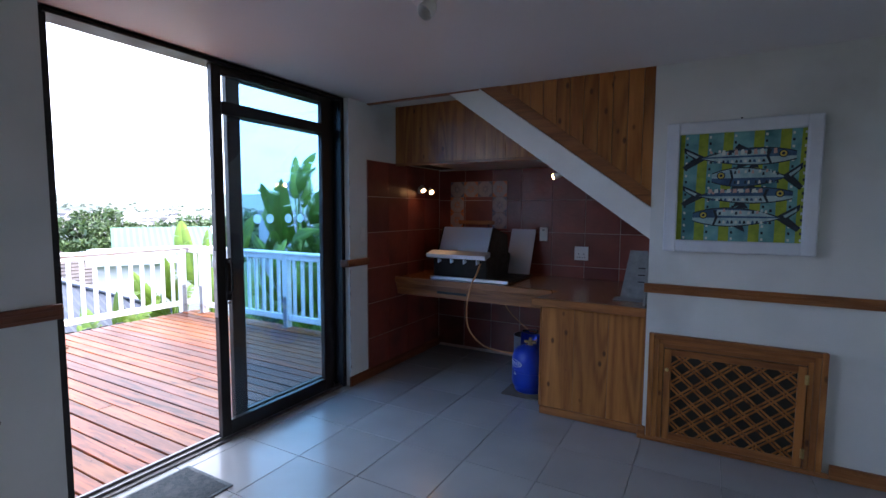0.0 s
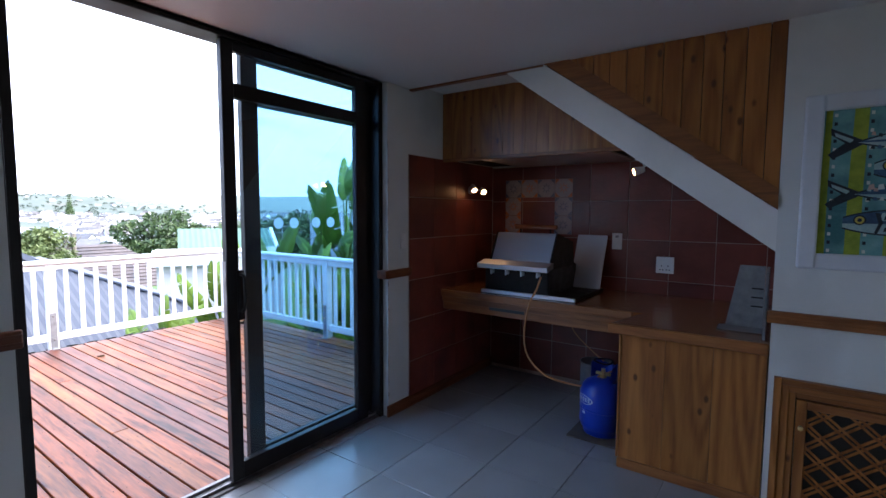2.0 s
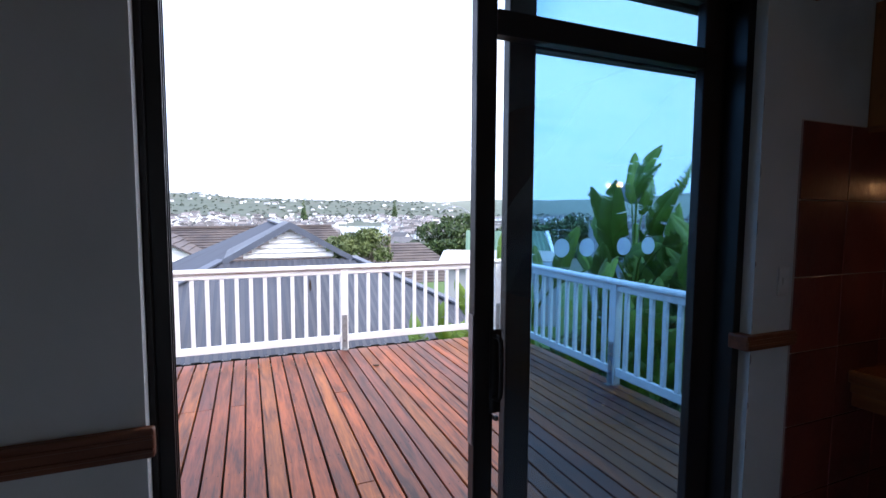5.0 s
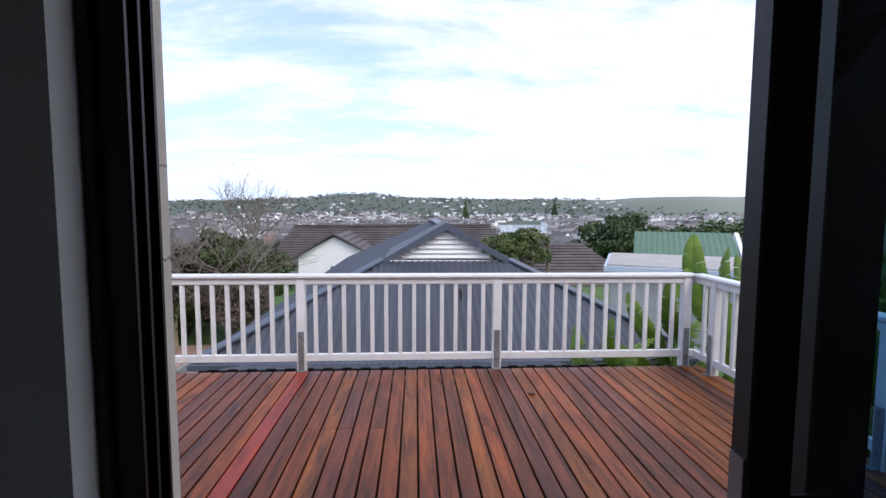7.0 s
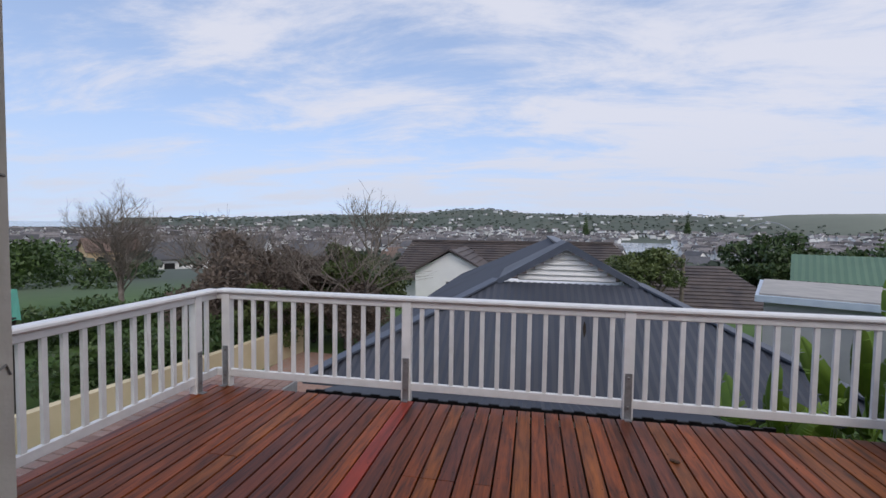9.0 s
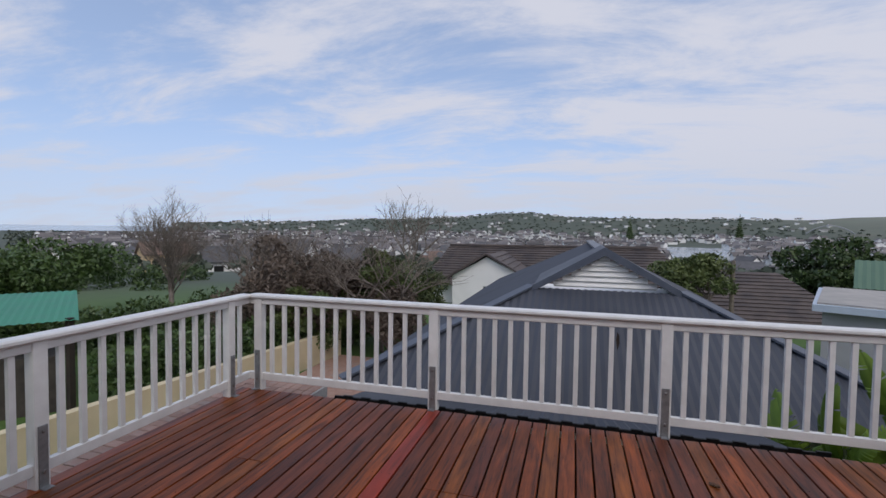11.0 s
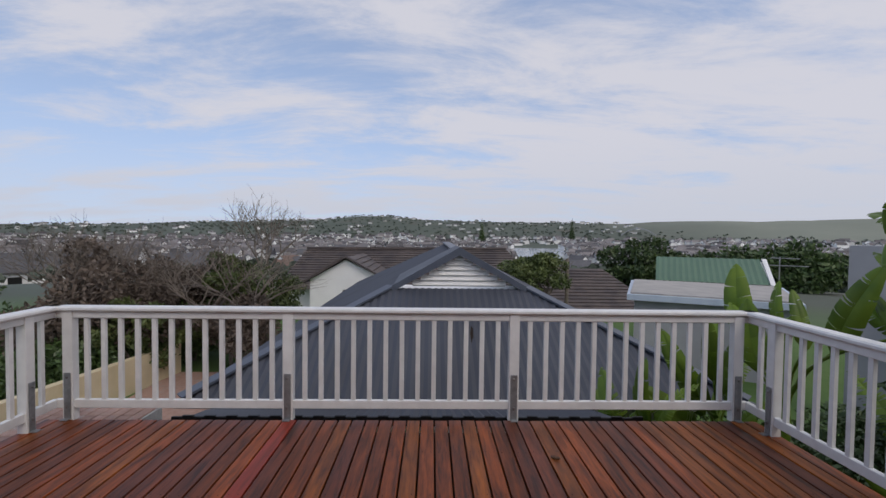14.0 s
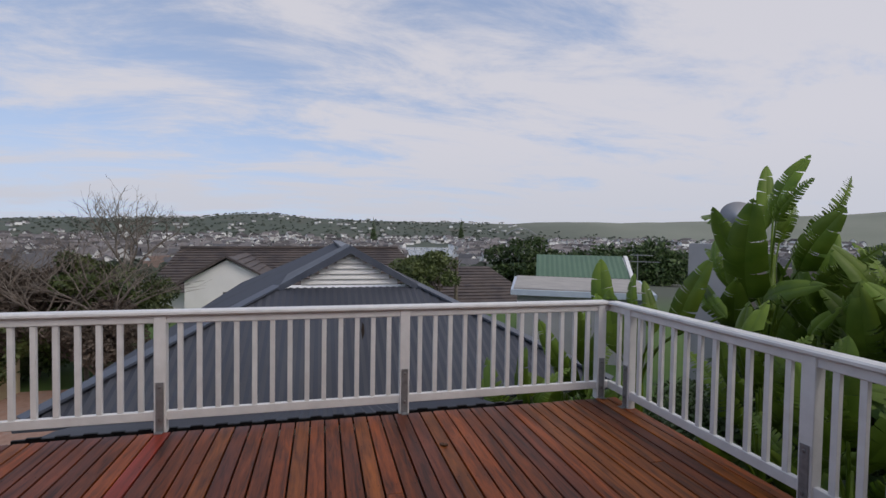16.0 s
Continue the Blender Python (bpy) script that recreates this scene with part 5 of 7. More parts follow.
# ---------- neighbouring houses ----------
def corrugated(bm, p0, p1, p2, p3, pitch=0.13, amp=0.011):
    """A sheeted slope: p0-p1 the eave, p3-p2 the ridge; the ribs run up the slope."""
    p0, p1, p2, p3 = map(Vector, (p0, p1, p2, p3))
    n = int((p1 - p0).length / (pitch / 2))
    nor = (p1 - p0).cross(p3 - p0).normalized()
    prev = None
    # each rib is cut where it meets the slanting hip
    e = (p1 - p0).normalized()
    ln = (p1 - p0).length
    s3, s2 = (p3 - p0).dot(e), (p2 - p0).dot(e)
    up = (p3 - p0) - e * s3
    for i in range(n + 1):
        s = ln * i / n
        t = 1.0
        if s < s3:
            t = s / max(s3, 1e-6)
        if s > s2:
            t = (ln - s) / max(ln - s2, 1e-6)
        o = nor * (amp if i % 2 else -amp)
        q = (bm.verts.new(p0 + e * s + o), bm.verts.new(p0 + e * s + up * t + o))
        if prev:
            try:
                bm.faces.new((prev[0], q[0], q[1], prev[1]))
            except ValueError:
                pass
        prev = q


def bar(bm, a, b_, w, h):
    """A trim bar from a to b."""
    a, b_ = Vector(a), Vector(b_)
    d = (b_ - a).normalized()
    s = d.cross(Vector((0, 0, 1))).normalized() * w / 2
    u = s.cross(d).normalized() * h
    if u.z < 0:
        u = -u
    vs = [bm.verts.new(v) for v in (a - s, a + s, a + s + u, a - s + u, b_ - s, b_ + s, b_ + s + u, b_ - s + u)]
    for f in ((0, 1, 2, 3), (7, 6, 5, 4), (0, 4, 5, 1), (1, 5, 6, 2), (2, 6, 7, 3), (3, 7, 4, 0)):
        bm.faces.new([vs[i] for i in f])


def near_house():
    k = thing("house", "house with a slate-grey corrugated hipped roof and louvred gablet", "house")
    ax, ay, az = -14.75, 3.70, 1.175
    t = 0.485
    S = 4.05
    xe, ze = ax + S, az - t * S
    y0, y1 = ay - S, ay + S
    xb = -27.0
    part("wall", bx(xb + 0.5, xe - 0.45, y0 + 0.5, y1 - 0.5, G0 - 0.3, ze - 0.08), M_housewall, k, "white rendered wall")
    g_ = 0.82            # half width of the gablet
    zg = az - t * g_ - 0.28
    # front slope, cut off at the gablet foot
    sx = (az - zg) / t
    b = bmesh.new()
    corrugated(b, (xe, y0, ze), (xe, y1, ze), (ax + sx, ay + sx, zg), (ax + sx, ay - sx, zg))
    part("roof_front", b, M_roof, k, "slate-grey corrugated roof sheets")
    b = bmesh.new()
    corrugated(b, (xe, y1, ze), (xb, y1, ze), (xb + S, ay, az), (ax, ay, az))
    part("roof_side", b, M_roof, k)
    b = bmesh.new()
    corrugated(b, (xb, y0, ze), (xe, y0, ze), (ax, ay, az), (xb + S, ay, az))
    part("roof_side", b, M_roof, k)
    b = bmesh.new()
    for s in (-1, 1):
        bar(b, (ax, ay, az + 0.01), (ax + sx, ay + s * sx, zg + 0.01), 0.02, 0.012)
        bar(b, (ax + sx - 0.05, ay + s * (sx - 0.05), zg + 0.02), (xe, ay + s * S, ze + 0.02), 0.22, 0.035)
    bar(b, (ax + 0.1, ay, az + 0.02), (xb + S, ay, az + 0.02), 0.26, 0.05)
    part("ridge_cap", b, M_rooftrim, k, "grey hip and ridge capping")
    # gablet over the front slope
    xf = ax + sx - 0.10
    b = bmesh.new()
    hw = 1.02
    zf = zg + 0.03
    ztp = az - 0.02
    xq = xf + 0.14
    for s in (-1, 1):
        vs = [(xq, ay, ztp + 0.10), (xq, ay + s * (hw + 0.28), zf - 0.02), (ax - 0.6, ay + s * (hw + 0.28), zf + 0.02), (ax - 0.2, ay, ztp + 0.10)]
        lo = [b.verts.new(v) for v in vs]
        hi = [b.verts.new((v[0], v[1], v[2] + 0.05)) for v in vs]
        b.faces.new(lo); b.faces.new(hi[::-1])
        for i in range(4):
            b.faces.new((lo[i], lo[(i + 1) % 4], hi[(i + 1) % 4], hi[i]))
    part("gablet_roof", b, M_roof, k)
    b = bmesh.new()
    for s in (-1, 1):
        prism(b, [(ay, ztp + 0.16), (ay + s * (hw + 0.30), zf + 0.02), (ay + s * (hw + 0.30), zf - 0.10), (ay, ztp + 0.0)], 0, xq, xq + 0.03)
    part("bargeboard", b, M_rooftrim, k, "slate-grey barge board")
    gb = part("gable_vent", bx(xf - 0.02, xf, ay - hw + 0.1, ay + hw - 0.1, zf, zf + 0.02), M_white, k, "white louvred gable vent")
    nl = 6
    hh = ztp - zf - 0.02
    for i in range(nl):
        z = zf + 0.02 + hh * i / nl
        w = (hw - 0.02) * (1 - (i + 0.6) / nl)
        if w < 0.05:
            continue
        b = bmesh.new()
        prism(b, [(xf + 0.03, z), (xf + 0.045, z + 0.005), (xf - 0.005, z + hh / nl), (xf - 0.02, z + hh / nl)], 1, ay - w - 0.03, ay + w + 0.03)
        part("louvre", b, M_white, gb)
    part("backing", bx(xf - 0.05, xf - 0.03, ay - hw * 0.55, ay + hw * 0.55, zf, zf + hh * 0.5), M_joist, k)
    b = bmesh.new()
    box(b, xe - 0.02, xe + 0.10, y0 - 0.05, y1 + 0.05, ze - 0.10, ze - 0.0, bev=0.01)
    part("gutter", b, M_rooftrim, k, "slate-grey gutter")


near_house()
k = thing("dead_leaf", "dark dried leaf caught on the white railing baluster", "leaf")
b = bmesh.new()
prism(b, [(3.515, 0.60), (3.532, 0.66), (3.528, 0.73), (3.512, 0.76), (3.502, 0.69)], 0, -8.2535, -8.2505)
part("blade", b, M_joist, k)
k = thing("lean_to_roof", "low dark corrugated lean-to roof just below the deck edge", "roof")
b = bmesh.new()
corrugated(b, (-10.3, 0.55, -0.70), (-10.3, 5.1, -0.70), (-8.36, 5.1, -0.165), (-8.36, 0.75, -0.165), 0.10, 0.012)
part("sheet", b, M_roof, k)
b = bmesh.new()
for i in range(44):
    y = 0.80 + i * 0.0985
    box(b, -8.375, -8.35, y, y + 0.0985, -0.20, -0.118 + (0.012 if i % 2 else 0))
tagged(part("edge_foam", b, M_iron, k, "black toothed strip along the sheet edge"), kind="stuff")


def tiled_slope(bm, e0, e1, r1, r0, rows):
    """Stepped courses of tiles between an eave e0-e1 and a ridge r0-r1."""
    e0, e1, r0, r1 = map(Vector, (e0, e1, r0, r1))
    nor = (e1 - e0).cross(r0 - e0).normalized()
    if nor.z < 0:
        nor = -nor
    for i in range(rows):
        a, c = i / rows, (i + 1) / rows
        if i == 0:
            lo = [bm.verts.new(e0), bm.verts.new(e1)]
        up = [bm.verts.new(e0.lerp(r0, a) + nor * 0.05), bm.verts.new(e1.lerp(r1, a) + nor * 0.05)]
        bm.faces.new((lo[0], lo[1], up[1], up[0]))
        lo = [bm.verts.new(e0.lerp(r0, c)), bm.verts.new(e1.lerp(r1, c))]
        bm.faces.new((up[0], up[1], lo[1], lo[0]))


def side_houses():
    # white gable end in front of the long brown roof
    k = thing("house", "white gabled house wing with a brown tiled roof", "house")
    x, yc, zt = -27.4, -1.05, 0.22
    b = bmesh.new()
    prism(b, [(yc - 1.75, -4.5), (yc + 2.3, -4.5), (yc + 2.3, -0.9), (yc, zt), (yc - 1.75, -0.75)], 0, x - 0.25, x)
    part("wall", b, M_housewall, k, "white gable wall")
    part("wall", bx(x - 7, x - 0.26, yc - 1.7, yc + 2.3, -4.5, -1.2), M_housewall, k)
    b = bmesh.new()
    bar(b, (x + 0.12, yc - 2.05, -0.92), (x + 0.12, yc, zt + 0.12), 0.3, 0.09)
    bar(b, (x + 0.12, yc, zt + 0.12), (x + 0.12, yc + 2.5, -1.05), 0.3, 0.09)
    part("verge", b, M_tile, k, "dark verge tiles")
    b = bmesh.new()
    tiled_slope(b, (x, yc - 2.05, -0.95), (x - 6, yc - 2.05, -0.95), (x - 6, yc, zt + 0.1), (x, yc, zt + 0.1), 8)
    tiled_slope(b, (x, yc + 2.5, -1.05), (x - 6, yc + 2.5, -1.05), (x - 6, yc, zt + 0.1), (x, yc, zt + 0.1), 8)
    part("roof", b, M_tile, k)
    w = part("window", bx(x + 0.002, x + 0.03, yc - 0.15, yc + 0.55, -1.95, -1.25), M_dark, k, "dark window")
    part("window_frame", bx(x + 0.031, x + 0.045, yc + 0.18, yc + 0.22, -1.95, -1.25), M_white, w)
    k = thing("house", "long brown tiled roof of the house behind", "house")
    b = bmesh.new()
    tiled_slope(b, (-29.5, -5.2, -1.5), (-29.5, 9.5, -1.5), (-33.8, 7.8, 0.62), (-33.8, -4.6, 0.52), 16)
    tiled_slope(b, (-38, -5.2, -1.5), (-38, 9.5, -1.5), (-33.8, 7.8, 0.62), (-33.8, -4.6, 0.52), 8)
    part("roof", b, M_tile, k)
    b = bmesh.new()
    bar(b, (-33.8, -4.6, 0.52), (-33.8, 7.8, 0.62), 0.3, 0.12)
    part("ridge_cap", b, M_tile, k)
    part("wall", bx(-37.5, -30.2, -4.6, 9.0, -6, -1.5), M_housewall, k)
    # brown hipped roof on the other side
    k = thing("house", "brown tiled hipped roof beyond the round bush", "house")
    b = bmesh.new()
    tiled_slope(b, (-29.0, 8.0, -2.6), (-29.0, 15.8, -2.6), (-33.0, 13.6, -0.48), (-33.0, 8.0, -0.48), 14)
    tiled_slope(b, (-37.5, 15.8, -2.6), (-29.0, 15.8, -2.6), (-33.0, 13.6, -0.48), (-33.01, 13.6, -0.48), 14)
    part("roof", b, M_tile, k)
    part("wall", bx(-36.5, -29.8, 8.4, 15.0, -6, -2.6), M_housewall, k)
    # flat grey building
    k = thing("building", "low grey flat-roofed outbuilding with a pale blue fascia", "building")
    p = [(-18.8, 9.55), (-16.95, 13.2), (-20.9, 15.5), (-23.0, 11.5)]
    b = bmesh.new(); prism(b, p, 2, -4, -0.42)
    part("wall", b, M_greyflat, k)
    b = bmesh.new()
    p2 = [(-18.65, 9.25), (-16.6, 13.3), (-20.9, 15.9), (-23.4, 11.4)]
    prism(b, p2, 2, -0.419, -0.24)
    part("fascia", b, noisy("pale_blue_fascia", (0.42, 0.50, 0.60), (0.5, 0.58, 0.66), 3, (0.5, 0.6), 0.0), k, "pale blue painted fascia")
    b = bmesh.new()
    prism(b, [(-18.75, 9.4), (-16.75, 13.25), (-20.85, 15.7), (-23.2, 11.45)], 2, -0.2395, -0.19)
    part("roof", b, noisy("weathered_flat_roof", (0.30, 0.29, 0.27), (0.42, 0.40, 0.37), 2, (0.7, 0.9), 0.1), k)
    # green roofed house with a white gable
    k = thing("house", "house with a faded green metal roof and white gable", "house")
    b = bmesh.new()
    A, B = Vector((-38.0, 19.4, 0)), Vector((-35.2, 25.2, 0))
    d = (B - A).normalized(); nn = Vector((-d.y, d.x, 0))
    if nn.x > 0:
        nn = -nn
    f = lambda q, s, z: (q + nn * s) .to_tuple()[:2] + (z,)
    corrugated(b, f(A, -3.0, -1.35), f(B, -3.0, -1.35), f(B, 0, 0.0), f(A, 0, 0.1), 0.35, 0.02)
    corrugated(b, f(B, 3.0, -1.35), f(A, 3.0, -1.35), f(A, 0, 0.1), f(B, 0, 0.0), 0.35, 0.02)
    part("roof", b, M_greenroof, k, "faded green roof sheets")
    b = bmesh.new()
    vs = [f(B, -2.8, -4.5), f(B, 2.8, -4.5), f(B, 2.8, -1.3), f(B, 0, -0.05), f(B, -2.8, -1.3)]
    lo = [b.verts.new(v) for v in vs]; hi = [b.verts.new((v[0] - d.x * 0.2, v[1] - d.y * 0.2, v[2])) for v in vs]
    b.faces.new(lo); b.faces.new(hi[::-1])
    for i in range(5):
        b.faces.new((lo[i], lo[(i + 1) % 5], hi[(i + 1) % 5], hi[i]))
    part("gable_wall", b, M_housewall, k, "white gable wall")
    b = bmesh.new()
    bar(b, f(B + d * 0.1, -3.2, -1.45), f(B + d * 0.1, 0, 0.02), 0.25, 0.12)
    bar(b, f(B + d * 0.1, 0, 0.02), f(B + d * 0.1, 3.2, -1.45), 0.25, 0.12)
    part("bargeboard", b, M_white, k)
    b = bmesh.new()
    vs = [f(A, -2.6, -4.5), f(B - d * 0.3, -2.6, -4.5), f(B - d * 0.3, -2.6, -1.5), f(A, -2.6, -1.5)]
    b.faces.new([b.verts.new(v) for v in vs])
    part("wall", b, M_housewall, k)
    # concrete block and dish
    k = thing("chimney", "plain grey rendered chimney block", "chimney")
    b = bmesh.new(); prism(b, [(-14.45, 12.5), (-13.72, 13.2), (-14.3, 13.8), (-15.0, 13.1)], 2, -3.5, 1.42)
    part("shaft", b, M_greyflat, k)
    part("wall", bx(-13.6, -8.6, 13.4, 13.7, -3.5, 0.9), noisy("brown_painted_wall", (0.26, 0.20, 0.17), (0.34, 0.27, 0.23), 2, (0.7, 0.85), 0.1), k, "dull brown wall")
    k = thing("satellite_dish", "grey satellite dish behind the banana leaves", "dish")
    b = bmesh.new()
    lathe(b, [(0.55, 0.12), (0.40, 0.05), (0.2, 0.012), (0.02, 0.0), (0.02, -0.01), (0.2, 0.0), (0.40, 0.04), (0.56, 0.112)], 0, 0, 28)
    bmesh.ops.transform(b, matrix=pose(-17.8, 17.5, 2.35, 60, 0, 50), verts=b.verts[:])
    part("dish", b, M_greyflat, k, "", True)
    b = bmesh.new(); tube(b, [(-17.8, 17.6, -3), (-17.8, 17.6, 2.3)], 0.04, 8)
    part("pole", b, M_galv, k)
    k = thing("pole", "thin dark utility pole in the garden behind", "pole")
    b = bmesh.new(); tube(b, [(-27.5, 9.9, -5), (-27.5, 9.9, 0.40)], 0.11, 8, 0.09)
    part("shaft", b, M_bark, k)
    # carport at the edge of the lawn
    k = thing("shed", "low dark shed with a green sheet roof beside the lawn", "shed")
    b = bmesh.new()
    corrugated(b, (-9.0, -9.6, -0.50), (-11.85, -7.3, -0.50), (-14.0, -10.2, -0.25), (-11.2, -12.4, -0.25), 0.15, 0.01)
    part("roof", b, noisy("bright_green_sheet", (0.03, 0.20, 0.12), (0.05, 0.26, 0.16), 1.5, (0.5, 0.65), 0), k)
    for x, y in ((-9.15, -9.7), (-11.8, -7.5), (-13.8, -10.2), (-11.2, -12.2)):
        part("post", bx(x - 0.06, x + 0.06, y - 0.06, y + 0.06, G0, -0.46), M_joist, k)
    b = bmesh.new(); prism(b, [(-9.4, -9.9), (-11.8, -7.9), (-13.6, -10.3), (-11.2, -12.0)], 2, G0, -1.35)
    part("body", b, noisy("dark_boarding", (0.03, 0.025, 0.02), (0.07, 0.06, 0.05), 5, (0.8, 0.9), 0.2), k, "dark boarded sides")
    k = thing("television_antenna", "thin metal antenna on a mast behind the green roofed house", "antenna")
    b = bmesh.new(); tube(b, [(-36.0, 27.0, -3.0), (-36.0, 27.0, 0.25)], 0.04, 6)
    part("mast", b, M_galv, k)
    for z, ln in ((0.15, 1.1), (-0.35, 1.6)):
        b = bmesh.new(); tube(b, [(-36.0 - ln * 0.3, 27.0 - ln * 0.4, z), (-36.0 + ln * 0.6, 27.0 + ln * 0.8, z)], 0.03, 5)
        part("boom", b, M_galv, k)
    # arched bridge in the distance
    k = thing("bridge", "distant steel arch bridge", "bridge")
    b = bmesh.new()
    for off in (0, 4):
        pts = []
        for i in range(25):
            t = i / 24
            x, y = pol(21.4 + 4.6 * t, 900 + off)
            pts.append((x, y, -6 + 20 * (1 - (2 * t - 1) ** 2)))
        tube(b, pts, 0.75, 5)
    part("arch", b, M_greyflat, k)


side_houses()


# ---------- the town ----------
def town_house(wall, roof, w, l, h, rr, win=True):
    k = thing("house", "", "house")
    b = bmesh.new()
    prism(b, [(-w / 2, -3), (w / 2, -3), (w / 2, h), (0, h + rr), (-w / 2, h)], 1, -l / 2, l / 2)
    part("wall", b, wall, k)
    b = bmesh.new()
    for s in (-1, 1):
        vs = [(0, -l / 2 - 0.4, h + rr + 0.05), (0, l / 2 + 0.4, h + rr + 0.05), (s * (w / 2 + 0.5), l / 2 + 0.4, h - 0.35), (s * (w / 2 + 0.5), -l / 2 - 0.4, h - 0.35)]
        lo = [b.verts.new(v) for v in vs]; hi = [b.verts.new((v[0], v[1], v[2] + 0.25)) for v in vs]
        b.faces.new(lo); b.faces.new(hi[::-1])
        for i in range(4):
            b.faces.new((lo[i], lo[(i + 1) % 4], hi[(i + 1) % 4], hi[i]))
    part("roof", b, roof, k)
    if win:
        for yy in (-l / 4, l / 4):
            for s in (-1, 1):
                part("window", bx(s * w / 2 - 0.03, s * w / 2 + 0.03, yy - 0.9, yy + 0.9, 0.9, 2.1), M_dark, k)
        part("window", bx(-1.0, 1.0, -l / 2 - 0.03, -l / 2 + 0.03, 0.9, 2.1), M_dark, k)
        part("window", bx(-1.0, 1.0, l / 2 - 0.03, l / 2 + 0.03, 0.9, 2.1), M_dark, k)
    return k


M_rg = noisy("dark_grey_town_roof", (0.07, 0.07, 0.075), (0.11, 0.11, 0.115), 0.5, (0.7, 0.85), 0, rand=0.2)
M_rf = noisy("mixed_town_roof", (0.11, 0.105, 0.105), (0.17, 0.155, 0.15), 0.5, (0.7, 0.85), 0, island=0.7)
M_wf = noisy("far_white_wall", (0.80, 0.80, 0.78), (0.88, 0.88, 0.86), 0.4, (0.7, 0.85), 0, island=0.25)
M_rb = noisy("brown_town_roof", (0.13, 0.085, 0.065), (0.2, 0.13, 0.10), 0.5, (0.7, 0.85), 0, rand=0.2)
M_ww = noisy("white_town_wall", (0.76, 0.76, 0.74), (0.86, 0.86, 0.84), 0.4, (0.7, 0.85), 0, rand=0.12)
M_wy = noisy("ochre_town_wall", (0.58, 0.42, 0.22), (0.66, 0.5, 0.3), 0.4, (0.7, 0.85), 0)


def near_lagoon(x, y, m=1.0):
    r = math.hypot(x - EX, y - EY); az = math.degrees(math.atan2(y - EY, -(x - EX)))
    return ((az - 12.5) / (3.6 * m)) ** 2 + ((r - 470) / (250 * m)) ** 2 < 1


def town():
    kinds = [town_house(M_ww, M_rg, 6.5, 10, 3.0, 2.6), town_house(M_ww, M_rb, 8, 12, 3.0, 2.4), town_house(M_ww, M_rg, 7, 9, 5.5, 2.8), town_house(M_wy, M_rb, 5.5, 8, 4.6, 1.8)]
    names = ["white gabled town house with a dark grey roof", "white bungalow with a brown tiled roof", "two-storey white house with a steep grey roof", "ochre two-storey house with a brown roof"]
    rnd = random.Random(21)
    spots = []
    tries = 0
    first = [(-45.8, 105, 3, 60), (-40, 105, 0, 60), (-33, 120, 2, 10), (-51, 112, 0, 100), (-27, 110, 0, 40)]
    for az, r, kd, rot in first:
        spots.append((*pol(az, r), kd, rot))
    while len(spots) < 170 and tries < 6000:
        tries += 1
        az = rnd.uniform(-56, 52)
        r = 105 + 330 * rnd.random() ** 0.8
        x, y = pol(az, r)
        if near_lagoon(x, y, 1.1) or any((x - q[0]) ** 2 + (y - q[1]) ** 2 < (13 + r * 0.012) ** 2 for q in spots):
            continue
        spots.append((x, y, rnd.choice([0, 0, 0, 1, 2, 2]), rnd.uniform(0, 180)))
    used = [False] * 4
    for x, y, kd, rot in spots:
        m = pose(x, y, land(x, y) - 0.3, 0, 0, rot)
        if not used[kd]:
            used[kd] = True
            kinds[kd].matrix_basis = m
            h = kinds[kd]
        else:
            h = copy_thing(kinds[kd], m)
        tagged(h, names[kd], "house", "houses in the valley town")
    # farther roofs nobody could count
    for nm, matl, pick in (("far_town_walls", M_wf, 0), ("far_town_roofs", M_rf, 1)):
        rn = random.Random(5)
        b = bmesh.new()
        vs_all, fs_all = [], []
        for i in range(3300):
            hill = rn.random() < 0.10
            az = rn.uniform(-56, 56)
            r = rn.uniform(300, 800) if not hill else rn.uniform(820, 1290)
            x, y = pol(az, r)
            cl = noise.noise(Vector((x * 0.008, y * 0.008, 9)))
            if near_lagoon(x, y, 1.05) or (hill and (cl < 0.0 or az > 24)):
                continue
            z = land(x, y)
            w, l, h, rr = rn.uniform(2.2, 3.8), rn.uniform(3, 6), rn.uniform(3.0, 6.5), rn.uniform(1.5, 3.0)
            if hill:
                w, l, h, rr = w * 0.8, l * 0.9, h * 0.6, rr * 0.5
            a = rn.uniform(0, 3.14)
            ca, sa = math.cos(a), math.sin(a)
            def T(u, v, q):
                return (x + u * ca - v * sa, y + u * sa + v * ca, z + q)
            o = len(vs_all)
            if pick == 0:
                vs_all += [T(-w, -l, -2), T(w, -l, -2), T(w, -l, h), T(0, -l, h + rr), T(-w, -l, h), T(-w, l, -2), T(w, l, -2), T(w, l, h), T(0, l, h + rr), T(-w, l, h)]
                fs_all += [[o, o + 1, o + 2, o + 3, o + 4], [o + 9, o + 8, o + 7, o + 6, o + 5], [o + 1, o + 6, o + 7, o + 2], [o + 5, o, o + 4, o + 9]]
            else:
                e = 0.6
                vs_all += [T(0, -l - e, h + rr + .3), T(0, l + e, h + rr + .3), T(w + e, l + e, h - .1), T(w + e, -l - e, h - .1), T(-w - e, l + e, h - .1), T(-w - e, -l - e, h - .1)]
                fs_all += [[o, o + 3, o + 2, o + 1], [o, o + 1, o + 4, o + 5]]
        me = bpy.data.meshes.new(nm)
        me.from_pydata(vs_all, [], fs_all)
        me.materials.append(matl)
        tagged(new(nm, me), "many small white gabled houses across the valley" if pick == 0 else "grey roofs of the far houses", "houses", kind="stuff")
        b.free()


town()


